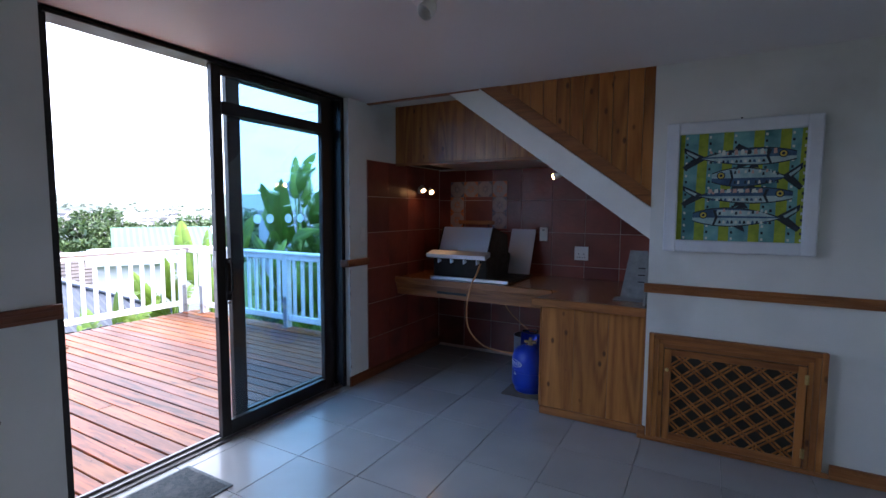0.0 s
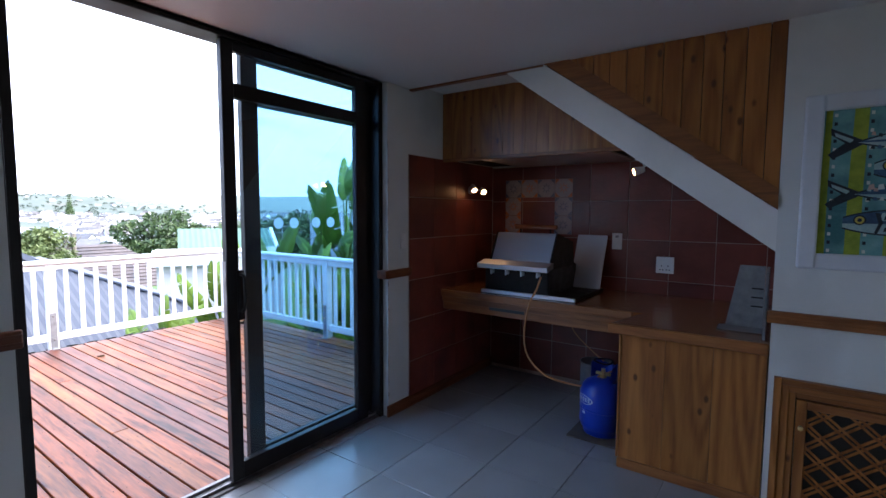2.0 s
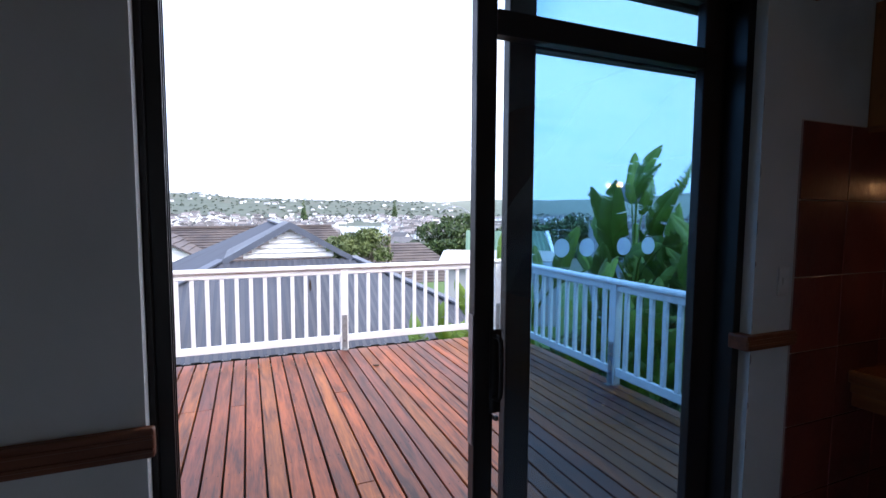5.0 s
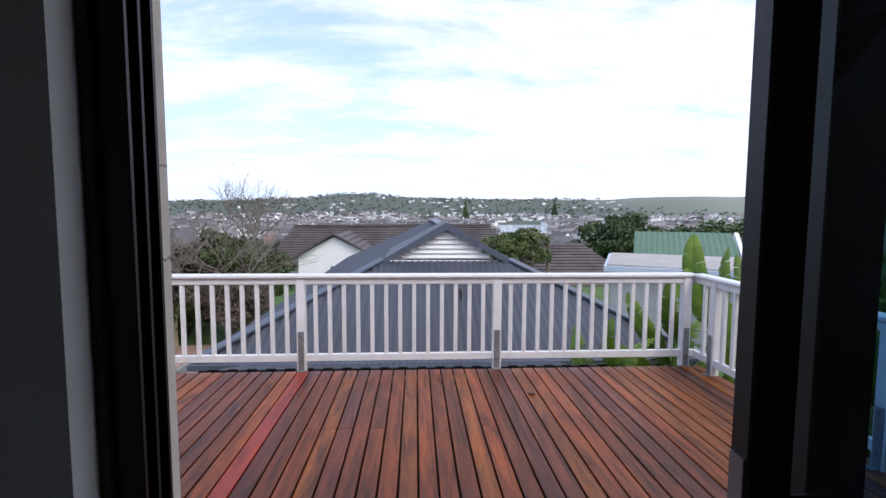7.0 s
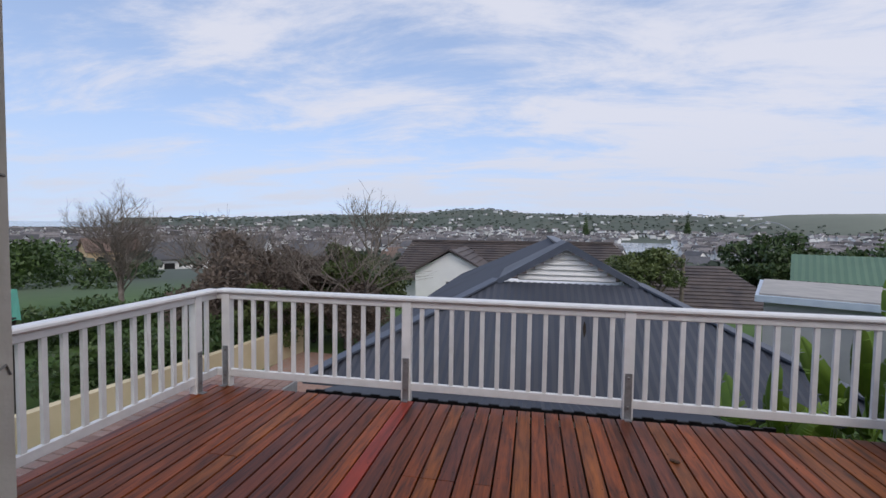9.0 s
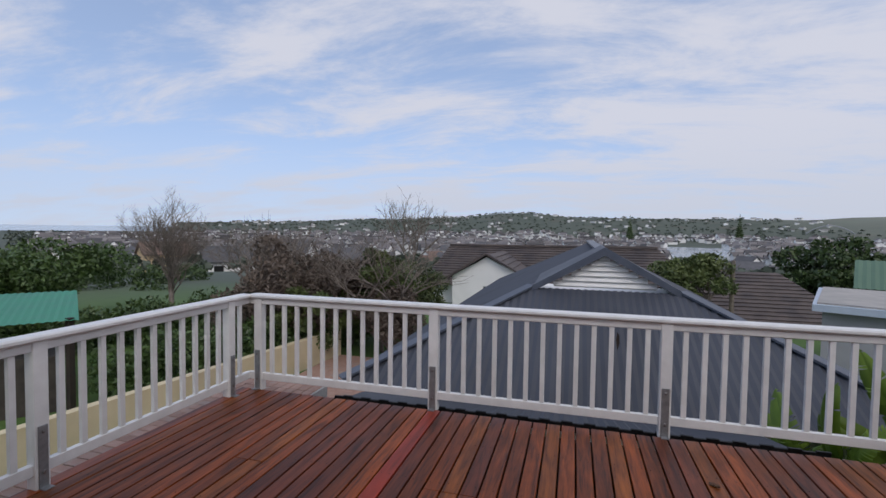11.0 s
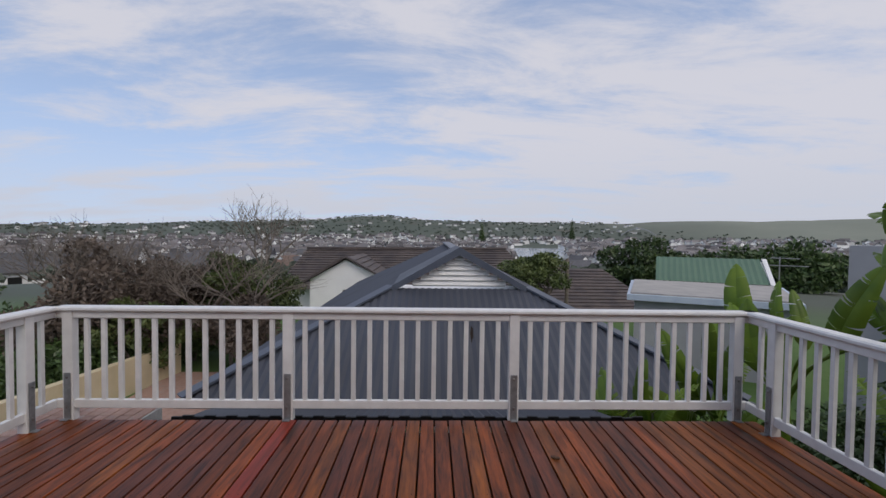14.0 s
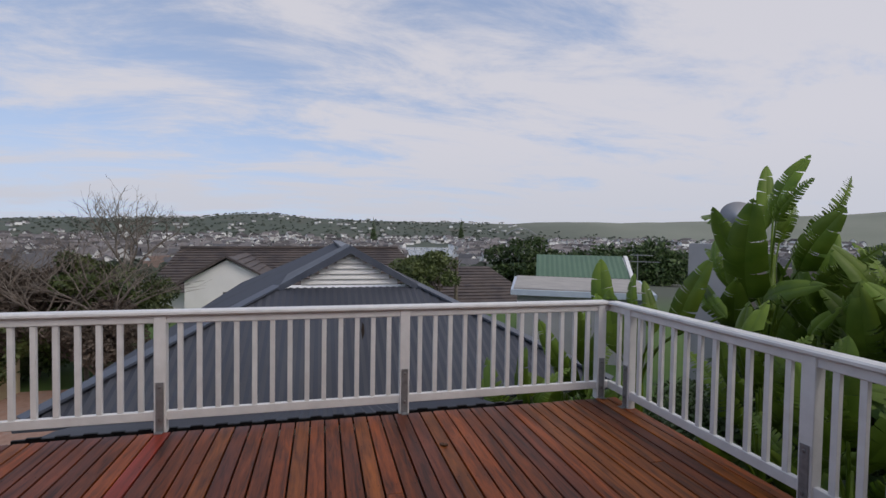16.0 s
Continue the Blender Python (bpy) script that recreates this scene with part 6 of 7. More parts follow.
# ---------- plants ----------
def leaf_cloud(centres, n, size, seed, squash=0.8):
    """Many small leaf blades round lobes (x, y, z, radius), denser at their skin."""
    rnd_ = np.random.RandomState(seed)
    c = np.array(centres, float)
    wts = c[:, 3] ** 2
    idx = rnd_.choice(len(c), n, p=wts / wts.sum())
    d = rnd_.normal(size=(n, 3)); d /= np.linalg.norm(d, axis=1)[:, None]
    rad = c[idx, 3] * (1 - 0.45 * rnd_.rand(n) ** 2) * (0.85 + 0.3 * rnd_.rand(n))
    p = c[idx, :3] + d * rad[:, None] * np.array([1, 1, squash])
    a = rnd_.normal(size=(n, 3)) + d * 0.6; a /= np.linalg.norm(a, axis=1)[:, None]
    s = np.cross(a, rnd_.normal(size=(n, 3))); s /= np.linalg.norm(s, axis=1)[:, None]
    sz = size * (0.6 + 0.8 * rnd_.rand(n))[:, None]
    v = np.stack([p - a * sz, p + s * sz * 0.45, p + a * sz, p - s * sz * 0.45], 1).reshape(-1, 3)
    f = np.arange(n * 4).reshape(-1, 4)
    return v.tolist(), f.tolist()


def crown_part(k, centres, n, size, seed, m, label="", squash=0.8, name="crown"):
    v, f = leaf_cloud(centres, n, size, seed, squash)
    me = bpy.data.meshes.new(name)
    me.from_pydata(v, [], f)
    me.materials.append(m)
    ob = new(name, me)
    ob.parent = k
    return tagged(ob, label, kind="stuff")


def lobes(x, y, z, r, h, n, seed):
    rn = random.Random(seed)
    out = []
    for i in range(n):
        a = rn.uniform(0, 6.28); q = rn.random() ** 0.6
        out.append((x + r * q * math.cos(a), y + r * q * math.sin(a), z + h * rn.uniform(-0.5, 0.5) * (1.1 - q * 0.5), r * rn.uniform(0.22, 0.42)))
    return out


def limbs(b, p, d, ln, r, depth, rn, droop=0.0, split=3):
    p, d = Vector(p), Vector(d).normalized()
    pts = [p.copy()]
    q = p.copy(); dd = d.copy()
    for i in range(4):
        dd = (dd + Vector((rn.uniform(-.22, .22), rn.uniform(-.22, .22), rn.uniform(-.1, .16) - droop))).normalized()
        q = q + dd * ln / 4
        pts.append(q.copy())
    tube(b, pts, r, 5 if depth > 1 else 3, r * 0.62)
    if depth <= 0:
        return
    for i in range(split):
        t = rn.choice([2, 3, 4])
        nd = (dd + Vector((rn.uniform(-1, 1), rn.uniform(-1, 1), rn.uniform(-0.2, 0.6)))).normalized()
        limbs(b, pts[t], nd, ln * rn.uniform(0.55, 0.8), r * 0.58, depth - 1, rn, droop, split)


def leafy_tree(label, x, y, r, zc, h, n, size, seed, m, zb=None):
    zb = land(x, y) if zb is None else zb
    k = thing("tree", label, "tree")
    b = bmesh.new()
    rn = random.Random(seed)
    limbs(b, (x, y, zb - 0.2), (0.05, 0.03, 1), max(0.5, (zc - zb) * 0.7), r * 0.07, 3, rn)
    part("trunk", b, M_bark, k)
    crown_part(k, lobes(x, y, zc, r, h, 22, seed), n, size, seed, m)
    return k


def plants():
    leafy_tree("round leafy green bush beside the brown roof", -26.8, 8.3, 1.5, -0.45, 1.9, 6000, 0.10, 3, M_leaf2)
    leafy_tree("dense dark green tree behind the roofs", -44.5, 21, 2.9, -1.1, 3.8, 9000, 0.2, 5, M_leaf)
    leafy_tree("dark green tree behind the green roof", -50.5, 38.5, 5.0, -1.8, 3.6, 9000, 0.28, 6, M_leaf)
    leafy_tree("dark green tree behind the green roof", -56, 33, 3.4, -2.6, 3.2, 5000, 0.28, 16, M_leaf)
    leafy_tree("green leafy tree with an uneven crown by the cream wall", -18.8, -3.0, 1.05, -0.35, 2.6, 9000, 0.075, 7, M_leaf2)
    leafy_tree("brown and leafless tangled shrub by the cream wall", -18.0, -2.3, 1.1, -1.1, 1.5, 9000, 0.055, 77, M_brown)
    leafy_tree("green shrub growing under the bare tree", -19.4, -4.5, 1.1, -1.2, 1.5, 7000, 0.07, 17, M_leaf2)
    leafy_tree("brown twiggy shrub beyond the garden wall", -17.6, -6.5, 2.0, -0.35, 2.9, 16000, 0.07, 8, M_brown)
    leafy_tree("brown dry shrub beyond the garden wall", -20.5, -5.4, 1.7, -0.6, 2.4, 9000, 0.07, 9, M_brown)
    leafy_tree("dense brown twiggy shrub between the green ones", -19.0, -5.0, 1.9, -0.75, 2.2, 14000, 0.06, 81, M_brown)
    leafy_tree("olive green tangled shrub by the white gable", -21.5, -3.4, 1.5, -0.9, 1.9, 9000, 0.07, 82, M_leaf2)
    for x, y, z, n, seed in ((-18.4, -5.4, -0.7, 10, 91), (-17.0, -6.4, -0.6, 10, 92), (-18.0, -3.4, -0.7, 10, 93), (-19.8, -7.2, -0.6, 10, 94), (-17.8, -2.2, -0.8, 9, 95)):
        k = thing("tree", "tangle of bare pale twigs rising out of the shrubs", "tree")
        b = bmesh.new()
        tr = random.Random(seed)
        for i in range(n):
            a = i * 6.28 / n
            limbs(b, (x + tr.uniform(-0.5, 0.5), y + tr.uniform(-0.5, 0.5), z), (0.8 * math.cos(a), 0.8 * math.sin(a), 0.75), 1.25, 0.024, 3, tr, 0.03)
        part("trunk", b, M_bark, k)
    leafy_tree("olive green shrub beyond the garden wall", -16.8, -4.9, 1.1, -1.2, 1.8, 6000, 0.07, 10, M_leaf2)
    leafy_tree("broad flat-topped green tree beyond the hedge", -18.5, -18.5, 2.9, -0.25, 1.3, 14000, 0.10, 12, M_leaf)
    for az, r, top, w, label in ((32.0, 150, 1.9, 1.9, "tall narrow conifer standing among the valley houses"), (46.0, 190, 3.0, 2.0, "tall dark conifer on the far side of the town"), (6.0, 700, 24.0, 5.0, "dark conifer on the skyline"), (16.5, 760, 26.0, 5.0, "dark conifer on the skyline")):
        x, y = pol(az, r)
        zb = land(x, y)
        k = thing("tree", label, "tree")
        b = bmesh.new(); tube(b, [(x, y, zb - 0.5), (x, y, top - 0.3)], 0.12 * w, 6, 0.03 * w)
        part("trunk", b, M_bark, k)
        h = top - zb
        crown_part(k, [(x, y, zb + h * (0.2 + 0.8 * i / 11), w * (1.05 - 0.085 * i)) for i in range(12)], 1600, 0.16 * w, int(az), M_leaf, "", 0.35)
    # hedge in front of the lawn edge
    k = thing("hedge", "dark green hedge at the back of the lawn", "hedge")
    ls = []
    rn = random.Random(2)
    for i in range(70):
        t = i / 69
        ls.append((-9 - 13.5 * t, -17.5 + 9.5 * t + rn.uniform(-0.6, 0.6), -1.9 + rn.uniform(-0.2, 0.3), rn.uniform(0.6, 1.0)))
    crown_part(k, ls, 26000, 0.09, 31, M_leaf)
    k = thing("hedge", "mixed garden trees screening the valley houses", "trees")
    ls = []
    rn = random.Random(14)
    for i in range(34):
        t = rn.random()
        a, r = -60 + 17 * t, rn.uniform(34, 62)
        x, y = pol(a, r)
        ls.append((x, y, land(x, y) + rn.uniform(-0.9, 0.2), rn.uniform(1.0, 1.9)))
    crown_part(k, ls, 24000, 0.16, 71, M_leaf)
    k = thing("hedge", "dense shrubs behind the cream garden wall", "hedge")
    ls = []
    for i in range(50):
        t = i / 49
        ls.append((-12.5 - 8 * t, -7.2 + 3.2 * t + rn.uniform(-0.5, 0.5), -1.9 + rn.uniform(-0.2, 0.4), rn.uniform(0.4, 0.8)))
    crown_part(k, ls, 16000, 0.075, 33, M_leaf)
    # bare trees
    rn = random.Random(11)
    k = thing("tree", "bare winter tree with many fine drooping twigs", "tree")
    b = bmesh.new()
    tube(b, [(-18.6, -11.6, -3), (-18.7, -11.7, -1.6), (-18.9, -11.9, -0.7)], 0.13, 8, 0.08)
    for i in range(13):
        a = i * 0.57
        limbs(b, (-18.9, -11.9, -1.5 + 0.1 * i), (0.3 * math.cos(a), 0.3 * math.sin(a), 1.0), 1.3, 0.03, 4, rn, 0.0, 4)
    part("trunk", b, M_bark, k)
    k = thing("tree", "bare pale tree rising behind the green shrubs", "tree")
    b = bmesh.new()
    tube(b, [(-28.5, -5.4, -6), (-28.5, -5.5, -2.5), (-28.4, -5.4, -0.6)], 0.13, 8, 0.08)
    for i in range(6):
        a = i * 1.05
        limbs(b, (-28.4, -5.4, -0.7 + 0.05 * i), (0.7 * math.cos(a), 0.7 * math.sin(a), 0.9), 1.75, 0.05, 4, rn, 0.0)
    part("trunk", b, M_bark, k)
    k = thing("tree", "bare twisted grey tree above the brown shrubs", "tree")
    tagged(k, "bare twisted grey tree above the brown shrubs")
    b = bmesh.new()
    tube(b, [(-24.5, -11.5, -5), (-24.4, -11.5, -1.5)], 0.14, 8, 0.1)
    for i in range(7):
        a = i * 0.9
        limbs(b, (-24.4, -11.5, -1.6), (0.9 * math.cos(a), 0.9 * math.sin(a), 0.7), 1.8, 0.05, 4, rn, 0.02)
    part("trunk", b, M_bark, k)
    # far woods
    rn = random.Random(77)
    ls = []
    for i in range(5200):
        az = rn.uniform(-58, 58)
        r = 60 + 1230 * rn.random() ** (0.75 if i % 2 else 0.95)
        x, y = pol(az, r)
        if near_lagoon(x, y, 1.05) or r < 70 or (az > 20 and r > 800 + 6 * (52 - az)):
            continue
        q = 1.5 + min(r, 800) * 0.0026 * rn.uniform(0.4, 1.6) * (0.45 if r > 800 else 0.9)
        ls.append((x, y, land(x, y) + q * 0.5, q))
    v, f = leaf_cloud(ls, 1, 1, 1)
    rs_ = np.random.RandomState(9)
    V, Fc = [], []
    for (x, y, z, q) in ls:
        n = 14
        d = rs_.normal(size=(n, 3)); d /= np.linalg.norm(d, axis=1)[:, None]
        d[:, 2] = np.abs(d[:, 2]) * 0.8
        p = np.array([x, y, z]) + d * q * (0.55 + 0.5 * rs_.rand(n))[:, None]
        a = rs_.normal(size=(n, 3)); a /= np.linalg.norm(a, axis=1)[:, None]
        s = np.cross(a, rs_.normal(size=(n, 3))); s /= np.linalg.norm(s, axis=1)[:, None]
        for j in range(n):
            o = len(V)
            sz = q * 0.42
            V += [tuple(p[j] - a[j] * sz), tuple(p[j] + s[j] * sz), tuple(p[j] + a[j] * sz), tuple(p[j] - s[j] * sz)]
            Fc.append((o, o + 1, o + 2, o + 3))
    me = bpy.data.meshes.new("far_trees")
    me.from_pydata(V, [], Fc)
    # far leaves carry the valley haze in their paler grey-green
    me.materials.append(noisy("hazed_far_foliage", (0.068, 0.088, 0.066), (0.095, 0.115, 0.088), 0.05, (0.8, 0.9), 0))
    tagged(new("far_trees", me), "trees greyed for haze among the houses and on the hills", "trees", kind="stuff")


plants()


# ---------- banana plants ----------
def banana_leaf(width, torn, seed, arch=0.10, n=30):
    """A broad blade one metre long along +x with a raised midrib; its halves split into strips along the side veins."""
    rn = random.Random(seed)
    b = bmesh.new()

    def rib(t):
        return Vector((t, 0.015 * math.sin(3 * t), arch * math.sin(math.pi * t) - 0.6 * arch * t * t))

    def half(t):
        return width * min(1.0, t / 0.16 + 0.12) ** 0.7 * max(0.0, 1 - t ** 3.2) ** 0.75

    for side in (-1, 1):
        i = 0
        while i < n:
            ln = rn.choice([1, 1, 2]) if rn.random() < torn else rn.choice([4, 6, 9])
            j = min(n, i + ln)
            slit = rn.uniform(0.002, 0.012) + 0.012 * torn * rn.random()
            droop = rn.uniform(-0.35, 0.10) * width * torn
            prev = None
            for m in range(i, j + 1):
                t = m / n
                w = half(t)
                e = slit if m == i and i else (-slit if m == j and j < n else 0.0)
                c = rib(t)
                sweep = 0.22 * w
                q = [b.verts.new(p) for p in (c, c + Vector((sweep * 0.3 + e * 0.2, side * w * 0.35, 0.10 * w)), c + Vector((sweep * 0.65 + e * 0.7, side * w * 0.72, 0.02 * w + droop * 0.4)),
                                              c + Vector((sweep + e, side * w * (0.98 + 0.04 * rn.random()), -0.16 * w + droop)))]
                if prev:
                    for a in range(3):
                        b.faces.new((prev[a], q[a], q[a + 1], prev[a + 1]))
                prev = q
            i = j
    tube(b, [rib(k / 10) - Vector((0, 0, 0.006)) for k in range(11)], 0.012, 5, 0.003)
    return b


def bananas():
    kinds = [finish(banana_leaf(w, torn, 40 + i, arch), "leaf", M_banana, True) for i, (w, torn, arch) in enumerate((
        (0.15, 0.3, 0.06), (0.16, 0.6, 0.12), (0.15, 1.0, 0.16), (0.16, 0.35, 0.10), (0.15, 0.85, 0.20), (0.19, 0.12, 0.05)))]

    def plant(label, x, y, zb, leaves, stem):
        """Each leaf: foot and tip beside the stem's foot, width factor, turn about its midrib, kind."""
        k = thing("banana_plant", label, "plant", at=(x, y, zb))
        top = max(f[2] for f, t, w, r, kd in leaves)
        b = bmesh.new()
        tube(b, [(0, 0, -0.1), (0.03, 0.02, top * 0.45), (0, 0, top * 0.85)], stem, 9, stem * 0.5)
        part("stem", b, M_banana, k, "", True)
        for foot, tip, w, turn, kd in leaves:
            foot, tip = Vector(foot), Vector(tip)
            d = tip - foot
            ex = d.normalized()
            side = ex.cross(Vector((0.45, -0.85, 0.35))).normalized()
            m = Matrix.Identity(4)
            nz = ex.cross(side).normalized()
            if nz.dot(Vector((0.45, -0.85, 0.35))) < 0:
                side, nz = -side, -nz
            for a, v in enumerate((ex * d.length, side * d.length * w, nz * d.length)):
                for c in range(3):
                    m[c][a] = v[c]
            ob = piece("leaf", kinds[kd], k)
            ob.matrix_local = Matrix.Translation(foot) @ m @ Matrix.Rotation(radians(turn), 4, "X")
            b = bmesh.new()
            tube(b, curve_pts([(0, 0, max(0.1, foot.z * 0.55)), (foot.x * 0.35, foot.y * 0.35, foot.z * 0.82), foot + ex * 0.03], 8), 0.024, 6, 0.012)
            part("stalk", b, M_banana, k, "", True)
        return k

    def rosette(n, seed, foot, ln, tilt, wide=1.0, zs=(0.0, 0.5)):
        """Leaves all round a stem, the low ones leaning out more."""
        rn = random.Random(seed)
        out = []
        for i in range(n):
            a = i * 2.4 + rn.uniform(-0.3, 0.3)
            u = i / max(1, n - 1)
            up = radians(tilt[0] + (tilt[1] - tilt[0]) * u + rn.uniform(-8, 8))
            d = Vector((math.cos(a) * math.cos(up), math.sin(a) * math.cos(up), math.sin(up)))
            f = Vector((0, 0, foot + zs[0] + (zs[1] - zs[0]) * u)) + d * 0.25
            out.append((f, f + d * ln * rn.uniform(0.8, 1.15), wide * rn.uniform(0.85, 1.15), rn.uniform(-50, 50), rn.randrange(6)))
        return out

    gx, gy, gz = -9.3, 9.3, -1.5
    tall = [((-9.66, 1.70), (-9.76, 2.70), 0.80, 35, 0, 0.25), ((-9.40, 1.85), (-9.00, 2.72), 1.05, -10, 1, 0.1), ((-9.18, 1.80), (-8.62, 2.32), 1.0, 10, 2, -0.1), ((-9.80, 1.46), (-10.62, 2.02), 0.85, 20, 4, 0.0),
            ((-9.36, 1.02), (-9.46, 2.04), 0.8, -25, 5, -0.35), ((-9.18, 0.70), (-8.62, 2.00), 1.1, 8, 3, -0.5), ((-8.75, 1.15), (-8.05, 1.90), 1.1, 15, 1, -0.2), ((-8.95, 0.50), (-8.05, 1.10), 1.0, -25, 4, -0.4),
            ((-9.75, 0.80), (-10.25, 1.45), 1.0, 25, 4, -0.1), ((-9.60, 0.70), (-9.85, 1.68), 0.75, -40, 4, -0.15), ((-8.75, 1.00), (-8.02, 1.50), 1.0, 30, 2, 0.1), ((-9.55, 0.3), (-10.1, 0.9), 1.0, -20, 1, -0.3),
            ((-9.2, 0.2), (-8.6, 1.0), 1.1, 20, 3, -0.6), ((-9.45, 1.5), (-9.55, 2.35), 0.9, 50, 4, 0.3), ((-9.1, 1.6), (-8.8, 2.45), 0.8, 60, 2, 0.35)]
    plant("tall banana plant with broad torn green leaves beside the deck", gx, gy, gz,
          [((fx - gx, dy, fz - gz), (tx - gx, dy * 2.2, tz - gz), w, tn, kd) for (fx, fz), (tx, tz), w, tn, kd, dy in tall], 0.10)
    plant("tall banana plant with torn arching leaves", -8.2, 9.9, -1.5, rosette(20, 5, 1.6, 1.2, (10, 75), 1.0, (-1.2, 0.4)), 0.10)
    plant("dark-leaved banana plant crowded between its neighbours", -9.1, 10.0, -1.5, rosette(20, 31, 1.5, 1.1, (10, 75), 1.0, (-0.9, 0.3)), 0.09)
    plant("banana plant with drooping torn leaves by the house wall", -7.1, 9.5, -1.5, rosette(18, 9, 1.5, 1.3, (5, 70), 1.0, (-1.0, 0.3)), 0.09)
    cx, cy, cz = -9.0, 6.95, -1.4
    corner = [((-9.72, 0.45), (-9.88, 1.25), 1.05, 10, 5, 0.0), ((-9.20, 0.5), (-9.36, 1.10), 0.9, -20, 3, 0.1), ((-8.70, 0.45), (-8.88, 1.05), 0.9, 45, 0, 0.0), ((-8.52, 0.45), (-8.10, 1.35), 0.9, 10, 3, 0.1),
              ((-7.9, 0.75), (-8.35, 1.08), 0.8, -20, 0, 0.2), ((-9.3, 0.2), (-9.75, 0.8), 1.0, 20, 1, -0.1), ((-8.9, 0.1), (-8.6, 0.8), 1.0, -15, 3, -0.2), ((-9.1, 0.1), (-9.2, 0.9), 1.1, 5, 5, -0.2)]
    plant("young banana plant with upright bright leaves at the deck corner", cx, cy, cz,
          [((fx - cx, dy, fz - cz), (tx - cx, dy * 1.5, tz - cz), w, tn, kd) for (fx, fz), (tx, tz), w, tn, kd, dy in corner], 0.06)
    for x, y, zb, ft, seed, label in ((-9.3, 5.6, -1.9, 0.9, 21, "low banana leaves showing through the railing"), (-9.6, 6.6, -1.6, 1.0, 22, "young banana plant behind the railing"),
                                      (-7.8, 7.5, -1.6, 1.2, 23, "banana shoots behind the side railing"), (-6.8, 7.3, -1.7, 1.2, 24, "banana shoots beside the deck"), (-5.8, 7.4, -1.7, 1.2, 25, "banana shoots beside the deck")):
        plant(label, x, y, zb, rosette(11, seed, ft, 0.85, (25, 82), 0.95, (-0.5, 0.2)), 0.05)
    rn = random.Random(6)
    # dark understorey by the side of the deck
    k = thing("hedge", "dense dark shrubs below the banana plants", "hedge")
    ls = []
    for i in range(60):
        ls.append((rn.uniform(-10.5, -4.6), rn.uniform(9.6, 11.4), rn.uniform(-2.2, 0.5), rn.uniform(0.5, 0.8)))
    crown_part(k, ls, 34000, 0.08, 51, M_leaf)
    k = thing("hedge", "low dark green shrubs growing along the deck side", "hedge")
    ls = [(rn.uniform(-9.6, -4.4), rn.uniform(6.7, 8.6), rn.uniform(-2.4, -1.3), rn.uniform(0.4, 0.65)) for i in range(44)]
    ls += [(rn.uniform(-10.6, -8.7), rn.uniform(6.0, 8.4), rn.uniform(-2.5, -1.8), rn.uniform(0.45, 0.7)) for i in range(26)]
    ls += [(rn.uniform(-12.5, -9.6), rn.uniform(8.4, 11.0), rn.uniform(-2.5, -1.7), rn.uniform(0.5, 0.8)) for i in range(22)]
    ls += [(rn.uniform(-8.6, -4.4), rn.uniform(6.25, 6.9), rn.uniform(-2.5, -2.0), rn.uniform(0.3, 0.45)) for i in range(26)]
    crown_part(k, ls, 38000, 0.07, 53, M_leaf)
    leafy_tree("dark green tree behind the banana plants", -9.5, 16.5, 2.6, 0.9, 2.6, 9000, 0.12, 61, M_leaf)
    leafy_tree("dark green tree behind the banana plants", -5.5, 13.5, 2.2, 0.3, 2.6, 8000, 0.12, 62, M_leaf)


bananas()

k = thing("dead_leaf", "curled brown dead leaf lying on the wet deck boards", "leaf")
b = bmesh.new()
box(b, -7.53, -7.49, 4.06, 4.10, DK + 0.001, DK + 0.012, bev=0.005)
box(b, -7.50, -7.47, 4.08, 4.12, DK + 0.004, DK + 0.018, bev=0.005)
part("blade", b, noisy("dead_leaf_brown", (0.06, 0.025, 0.012), (0.10, 0.05, 0.02), 40, (0.7, 0.8), 0.2), k)

# ---------- pieces of floors and walls ----------
build_deck_boards()
b = bmesh.new()
for x in (-4.6, -5.2, -5.8, -6.4, -7.0, -7.6, -8.2):
    y = BY0
    while y < DY1 - 0.05:
        for dy in (0.030, 0.090):
            lathe(b, [(0.004, DK + 0.0016), (0.004, DK + 0.0024)], x + 0.01 * math.sin(y * 40), y + dy, 6)
        y += BP
tagged(new("deck_screws", finish(b, "deck_screws", M_iron)), "dark screw heads in the deck boards", "screws", kind="stuff")

brick_me = finish(bx(0.004, 0.101, 0.004, 0.244, -0.012, 0.0, bev=0.004), "coping_brick", M_paver)
brick_front = finish(bx(0.004, 0.244, 0.004, 0.101, -0.012, 0.0, bev=0.004), "coping_brick", M_paver)
for i in range(38):
    piece("brick", brick_me, coping, (-8.234 + i * 0.105, -0.47, CZ + 0.0015 * math.sin(i * 2.3)))
for i in range(9):
    for j in range(2):
        piece("brick", brick_front, coping, (-8.735 + j * 0.25, -0.48 + i * 0.107, CZ + 0.0015 * math.sin(i * 3.1 + j)))

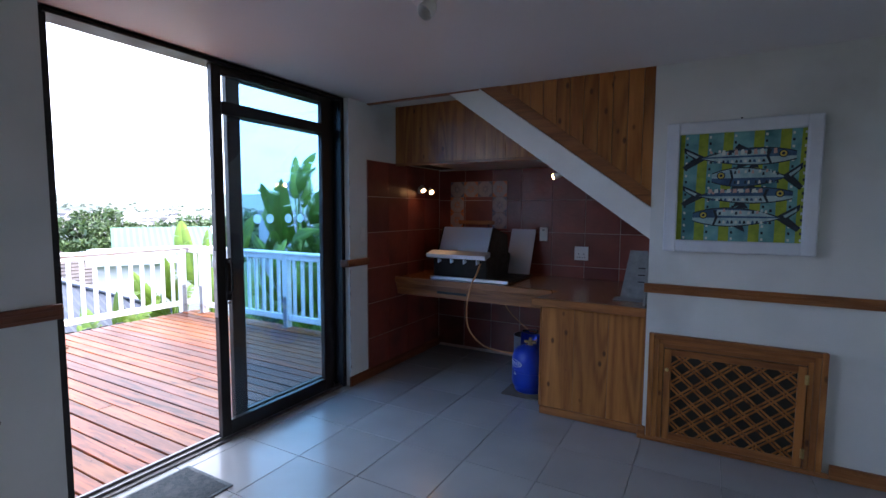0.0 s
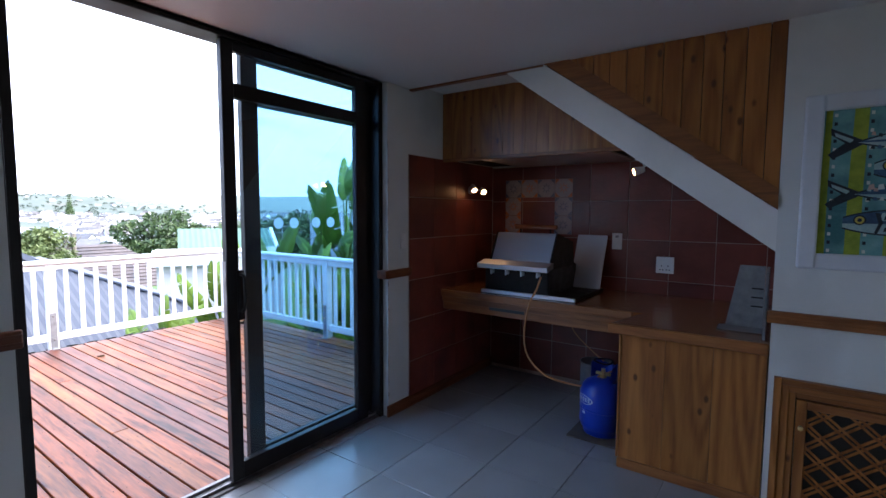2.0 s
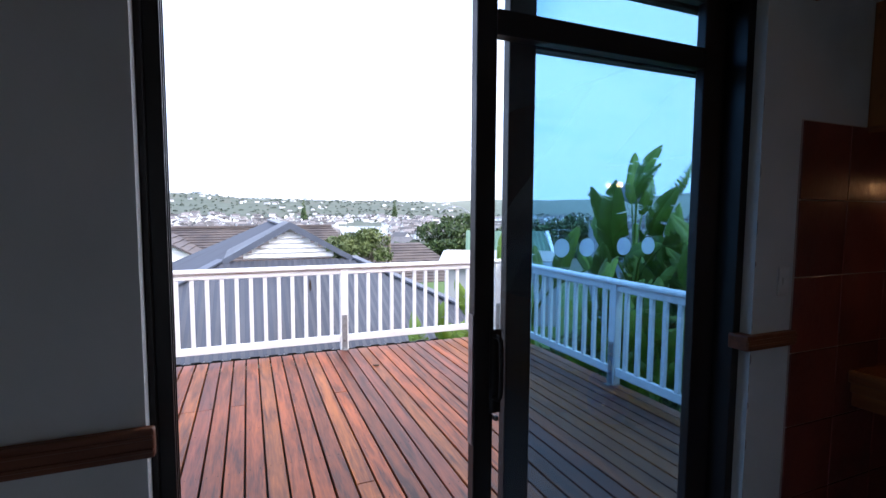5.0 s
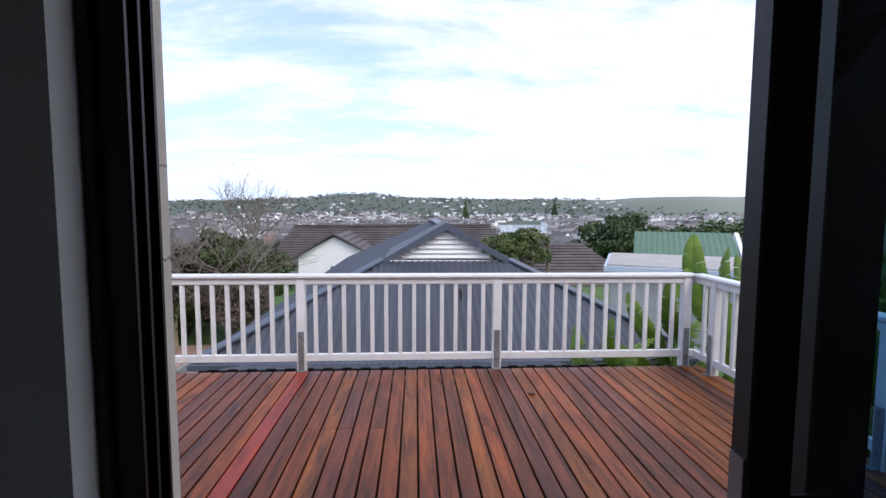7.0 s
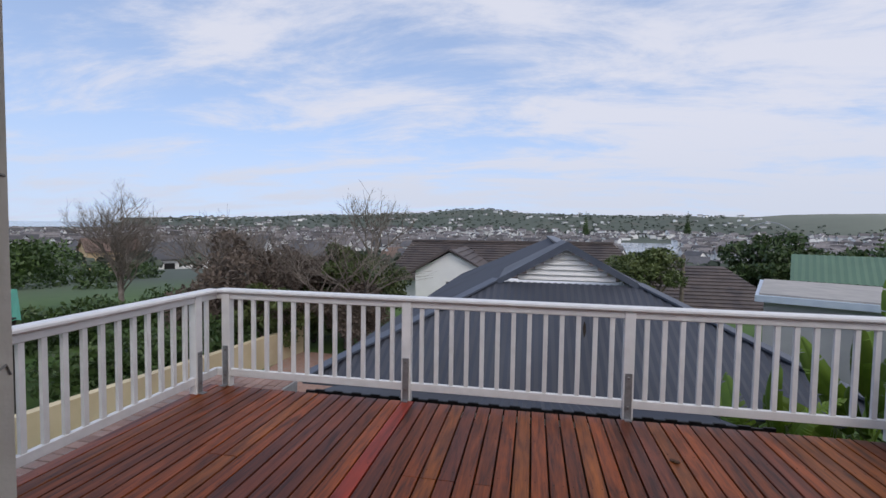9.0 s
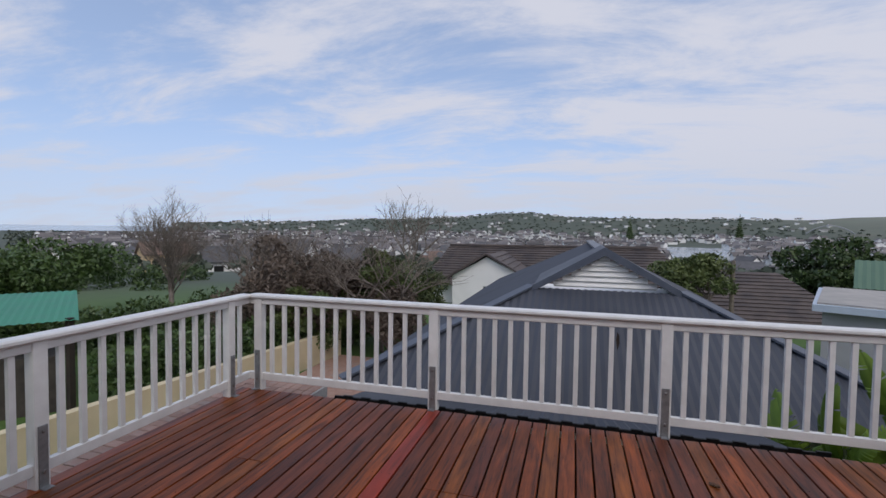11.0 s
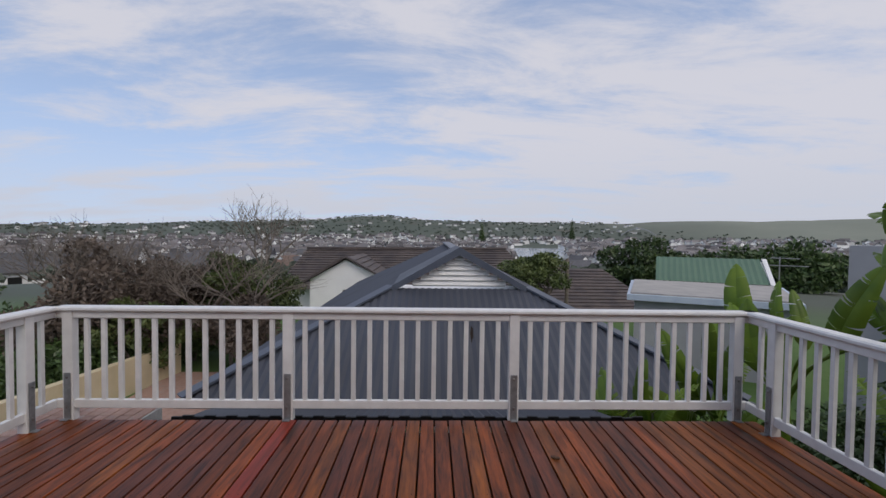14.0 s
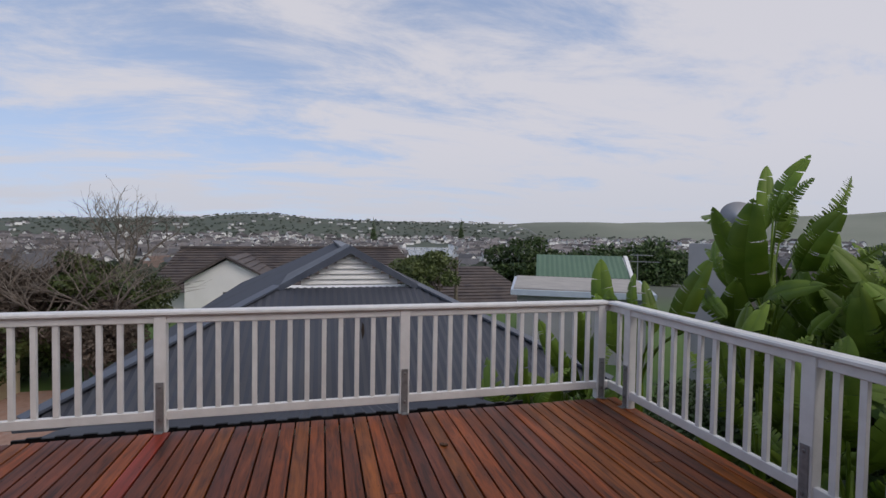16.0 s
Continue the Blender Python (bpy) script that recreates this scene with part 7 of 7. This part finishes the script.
TF = 0.45
tile_me = finish(bx(0.002, TF - 0.002, 0.002, TF - 0.002, -0.008, 0, bev=0.0015), "floor_tile", M_floor)
ox, oy = -3.03, 4.097
i0, i1 = int((XW - ox) / TF) - 1, int((XE - ox) / TF) + 1
for i in range(i0, i1):
    for j in range(int((YS - oy) / TF) - 1, int((YB - oy) / TF) + 1):
        x, y = ox + i * TF, oy + j * TF
        if x + TF < XW - 0.2 or x + 0.01 > XE or y < YS - 0.1 or y > YB or (y > YP and x > XC + 0.05):
            continue
        if x < XW + 0.001 or y + TF > YB or x + TF > XE or (y < YP < y + TF and x > XC) or y < YS or (y + TF > YP and x + TF > XC):
            lim_y = YP if x > XC - 0.02 else YB - 0.01
            xa, xb_, ya, yb_ = max(x, XW + 0.001 if (y + TF < Y0 or y > Y1) else XW - 0.07), min(x + TF, XE), max(y, YS), min(y + TF, lim_y)
            if xb_ - xa < 0.02 or yb_ - ya < 0.02:
                continue
            me = finish(bx(0.002, xb_ - xa - 0.002, 0.002, yb_ - ya - 0.002, -0.008, 0, bev=0.0015), "floor_tile", M_floor)
            piece("tile", me, floor, (xa, ya, F))
        else:
            piece("tile", tile_me, floor, (x, y, F))

wt = finish(bx(0, 0.006, 0.0022, TP - 0.0022, 0.0022, TP - 0.0022, bev=0.0015), "wall_tile", M_terra)
zt0 = 1.892
for r in range(7):
    z1 = zt0 - r * TP
    z0 = max(F + 0.001, z1 - TP)
    y = 4.93
    c = 0
    while y < YB - 0.02:
        ye = min(y + TP, YB - 0.014)
        if z1 - z0 > TP - 0.001 and ye - y > TP - 0.001:
            piece("tile", wt, tile_left, (XW + 0.0062, y, z0))
        elif z1 - z0 > 0.03:
            piece("tile", finish(bx(0, 0.006, 0.0022, ye - y - 0.0022, 0.0022, z1 - z0 - 0.0022, bev=0.0015), "wall_tile", M_terra), tile_left, (XW + 0.0062, y, z0))
        y = ye
wb = finish(bx(0.0022, TP - 0.0022, -0.004, 0, 0.0022, TP - 0.0022, bev=0.0012), "wall_tile", M_terra)
for r in range(7):
    z1 = 1.88 - r * TP
    z0 = max(F + 0.001, z1 - TP)
    x = XW + 0.014
    while x < XC - 0.02:
        xe = min(x + TP, XC - 0.002)
        if z1 - z0 > TP - 0.001 and xe - x > TP - 0.001:
            piece("tile", wb, tile_back, (x, YB - 0.0082, z0))
        elif z1 - z0 > 0.03:
            piece("tile", finish(bx(0.0022, xe - x - 0.0022, -0.004, 0, 0.0022, z1 - z0 - 0.0022, bev=0.0012), "wall_tile", M_terra), tile_back, (x, YB - 0.0082, z0))
        x = xe

# patterned tiles above the barbecue
M_dec = noisy("patterned_tile_glaze", (0.34, 0.27, 0.25), (0.42, 0.34, 0.31), 30, (0.3, 0.45), 0.05, rand=0.05)
M_dec1 = noisy("pattern_brown", (0.52, 0.13, 0.03), (0.58, 0.17, 0.05), 30, (0.3, 0.45), 0.0)
M_dec2 = noisy("pattern_blue", (0.10, 0.11, 0.16), (0.14, 0.15, 0.2), 30, (0.3, 0.45), 0.0)
dec = thing("patterned_tiles", "inset arch of small patterned tiles in the terracotta wall", "tiles")
X0, Z0, q = -3.80, 1.60, 0.163
for i, (u, v) in enumerate(((0, 0), (1, 0), (2, 0), (3, 0), (3, -1), (0, -1), (3, -2), (0, -2))):
    x, z = X0 + u * q, Z0 + v * q
    part("tile", bx(x + 0.0015, x + q - 0.0015, YB - 0.0165, YB - 0.0125, z + 0.0015, z + q - 0.0015, bev=0.001), M_dec, dec)
    b = bmesh.new()
    cx, cz = x + q / 2, z + q / 2
    for a in range(8):
        t = a * math.pi / 4
        pts = [(cx + 0.018 * math.cos(t - 0.3), cz + 0.018 * math.sin(t - 0.3)), (cx + 0.05 * math.cos(t), cz + 0.05 * math.sin(t)), (cx + 0.018 * math.cos(t + 0.3), cz + 0.018 * math.sin(t + 0.3))]
        prism(b, pts, 1, YB - 0.0172, YB - 0.0166)
    for sx in (-1, 1):
        for sz in (-1, 1):
            c0, c1 = cx + sx * (q / 2 - 0.004), cz + sz * (q / 2 - 0.004)
            prism(b, [(c0, c1), (c0 - sx * 0.04, c1), (c0, c1 - sz * 0.04)], 1, YB - 0.0172, YB - 0.0166)
    part("pattern", b, M_dec1 if i % 2 else M_dec2, dec)
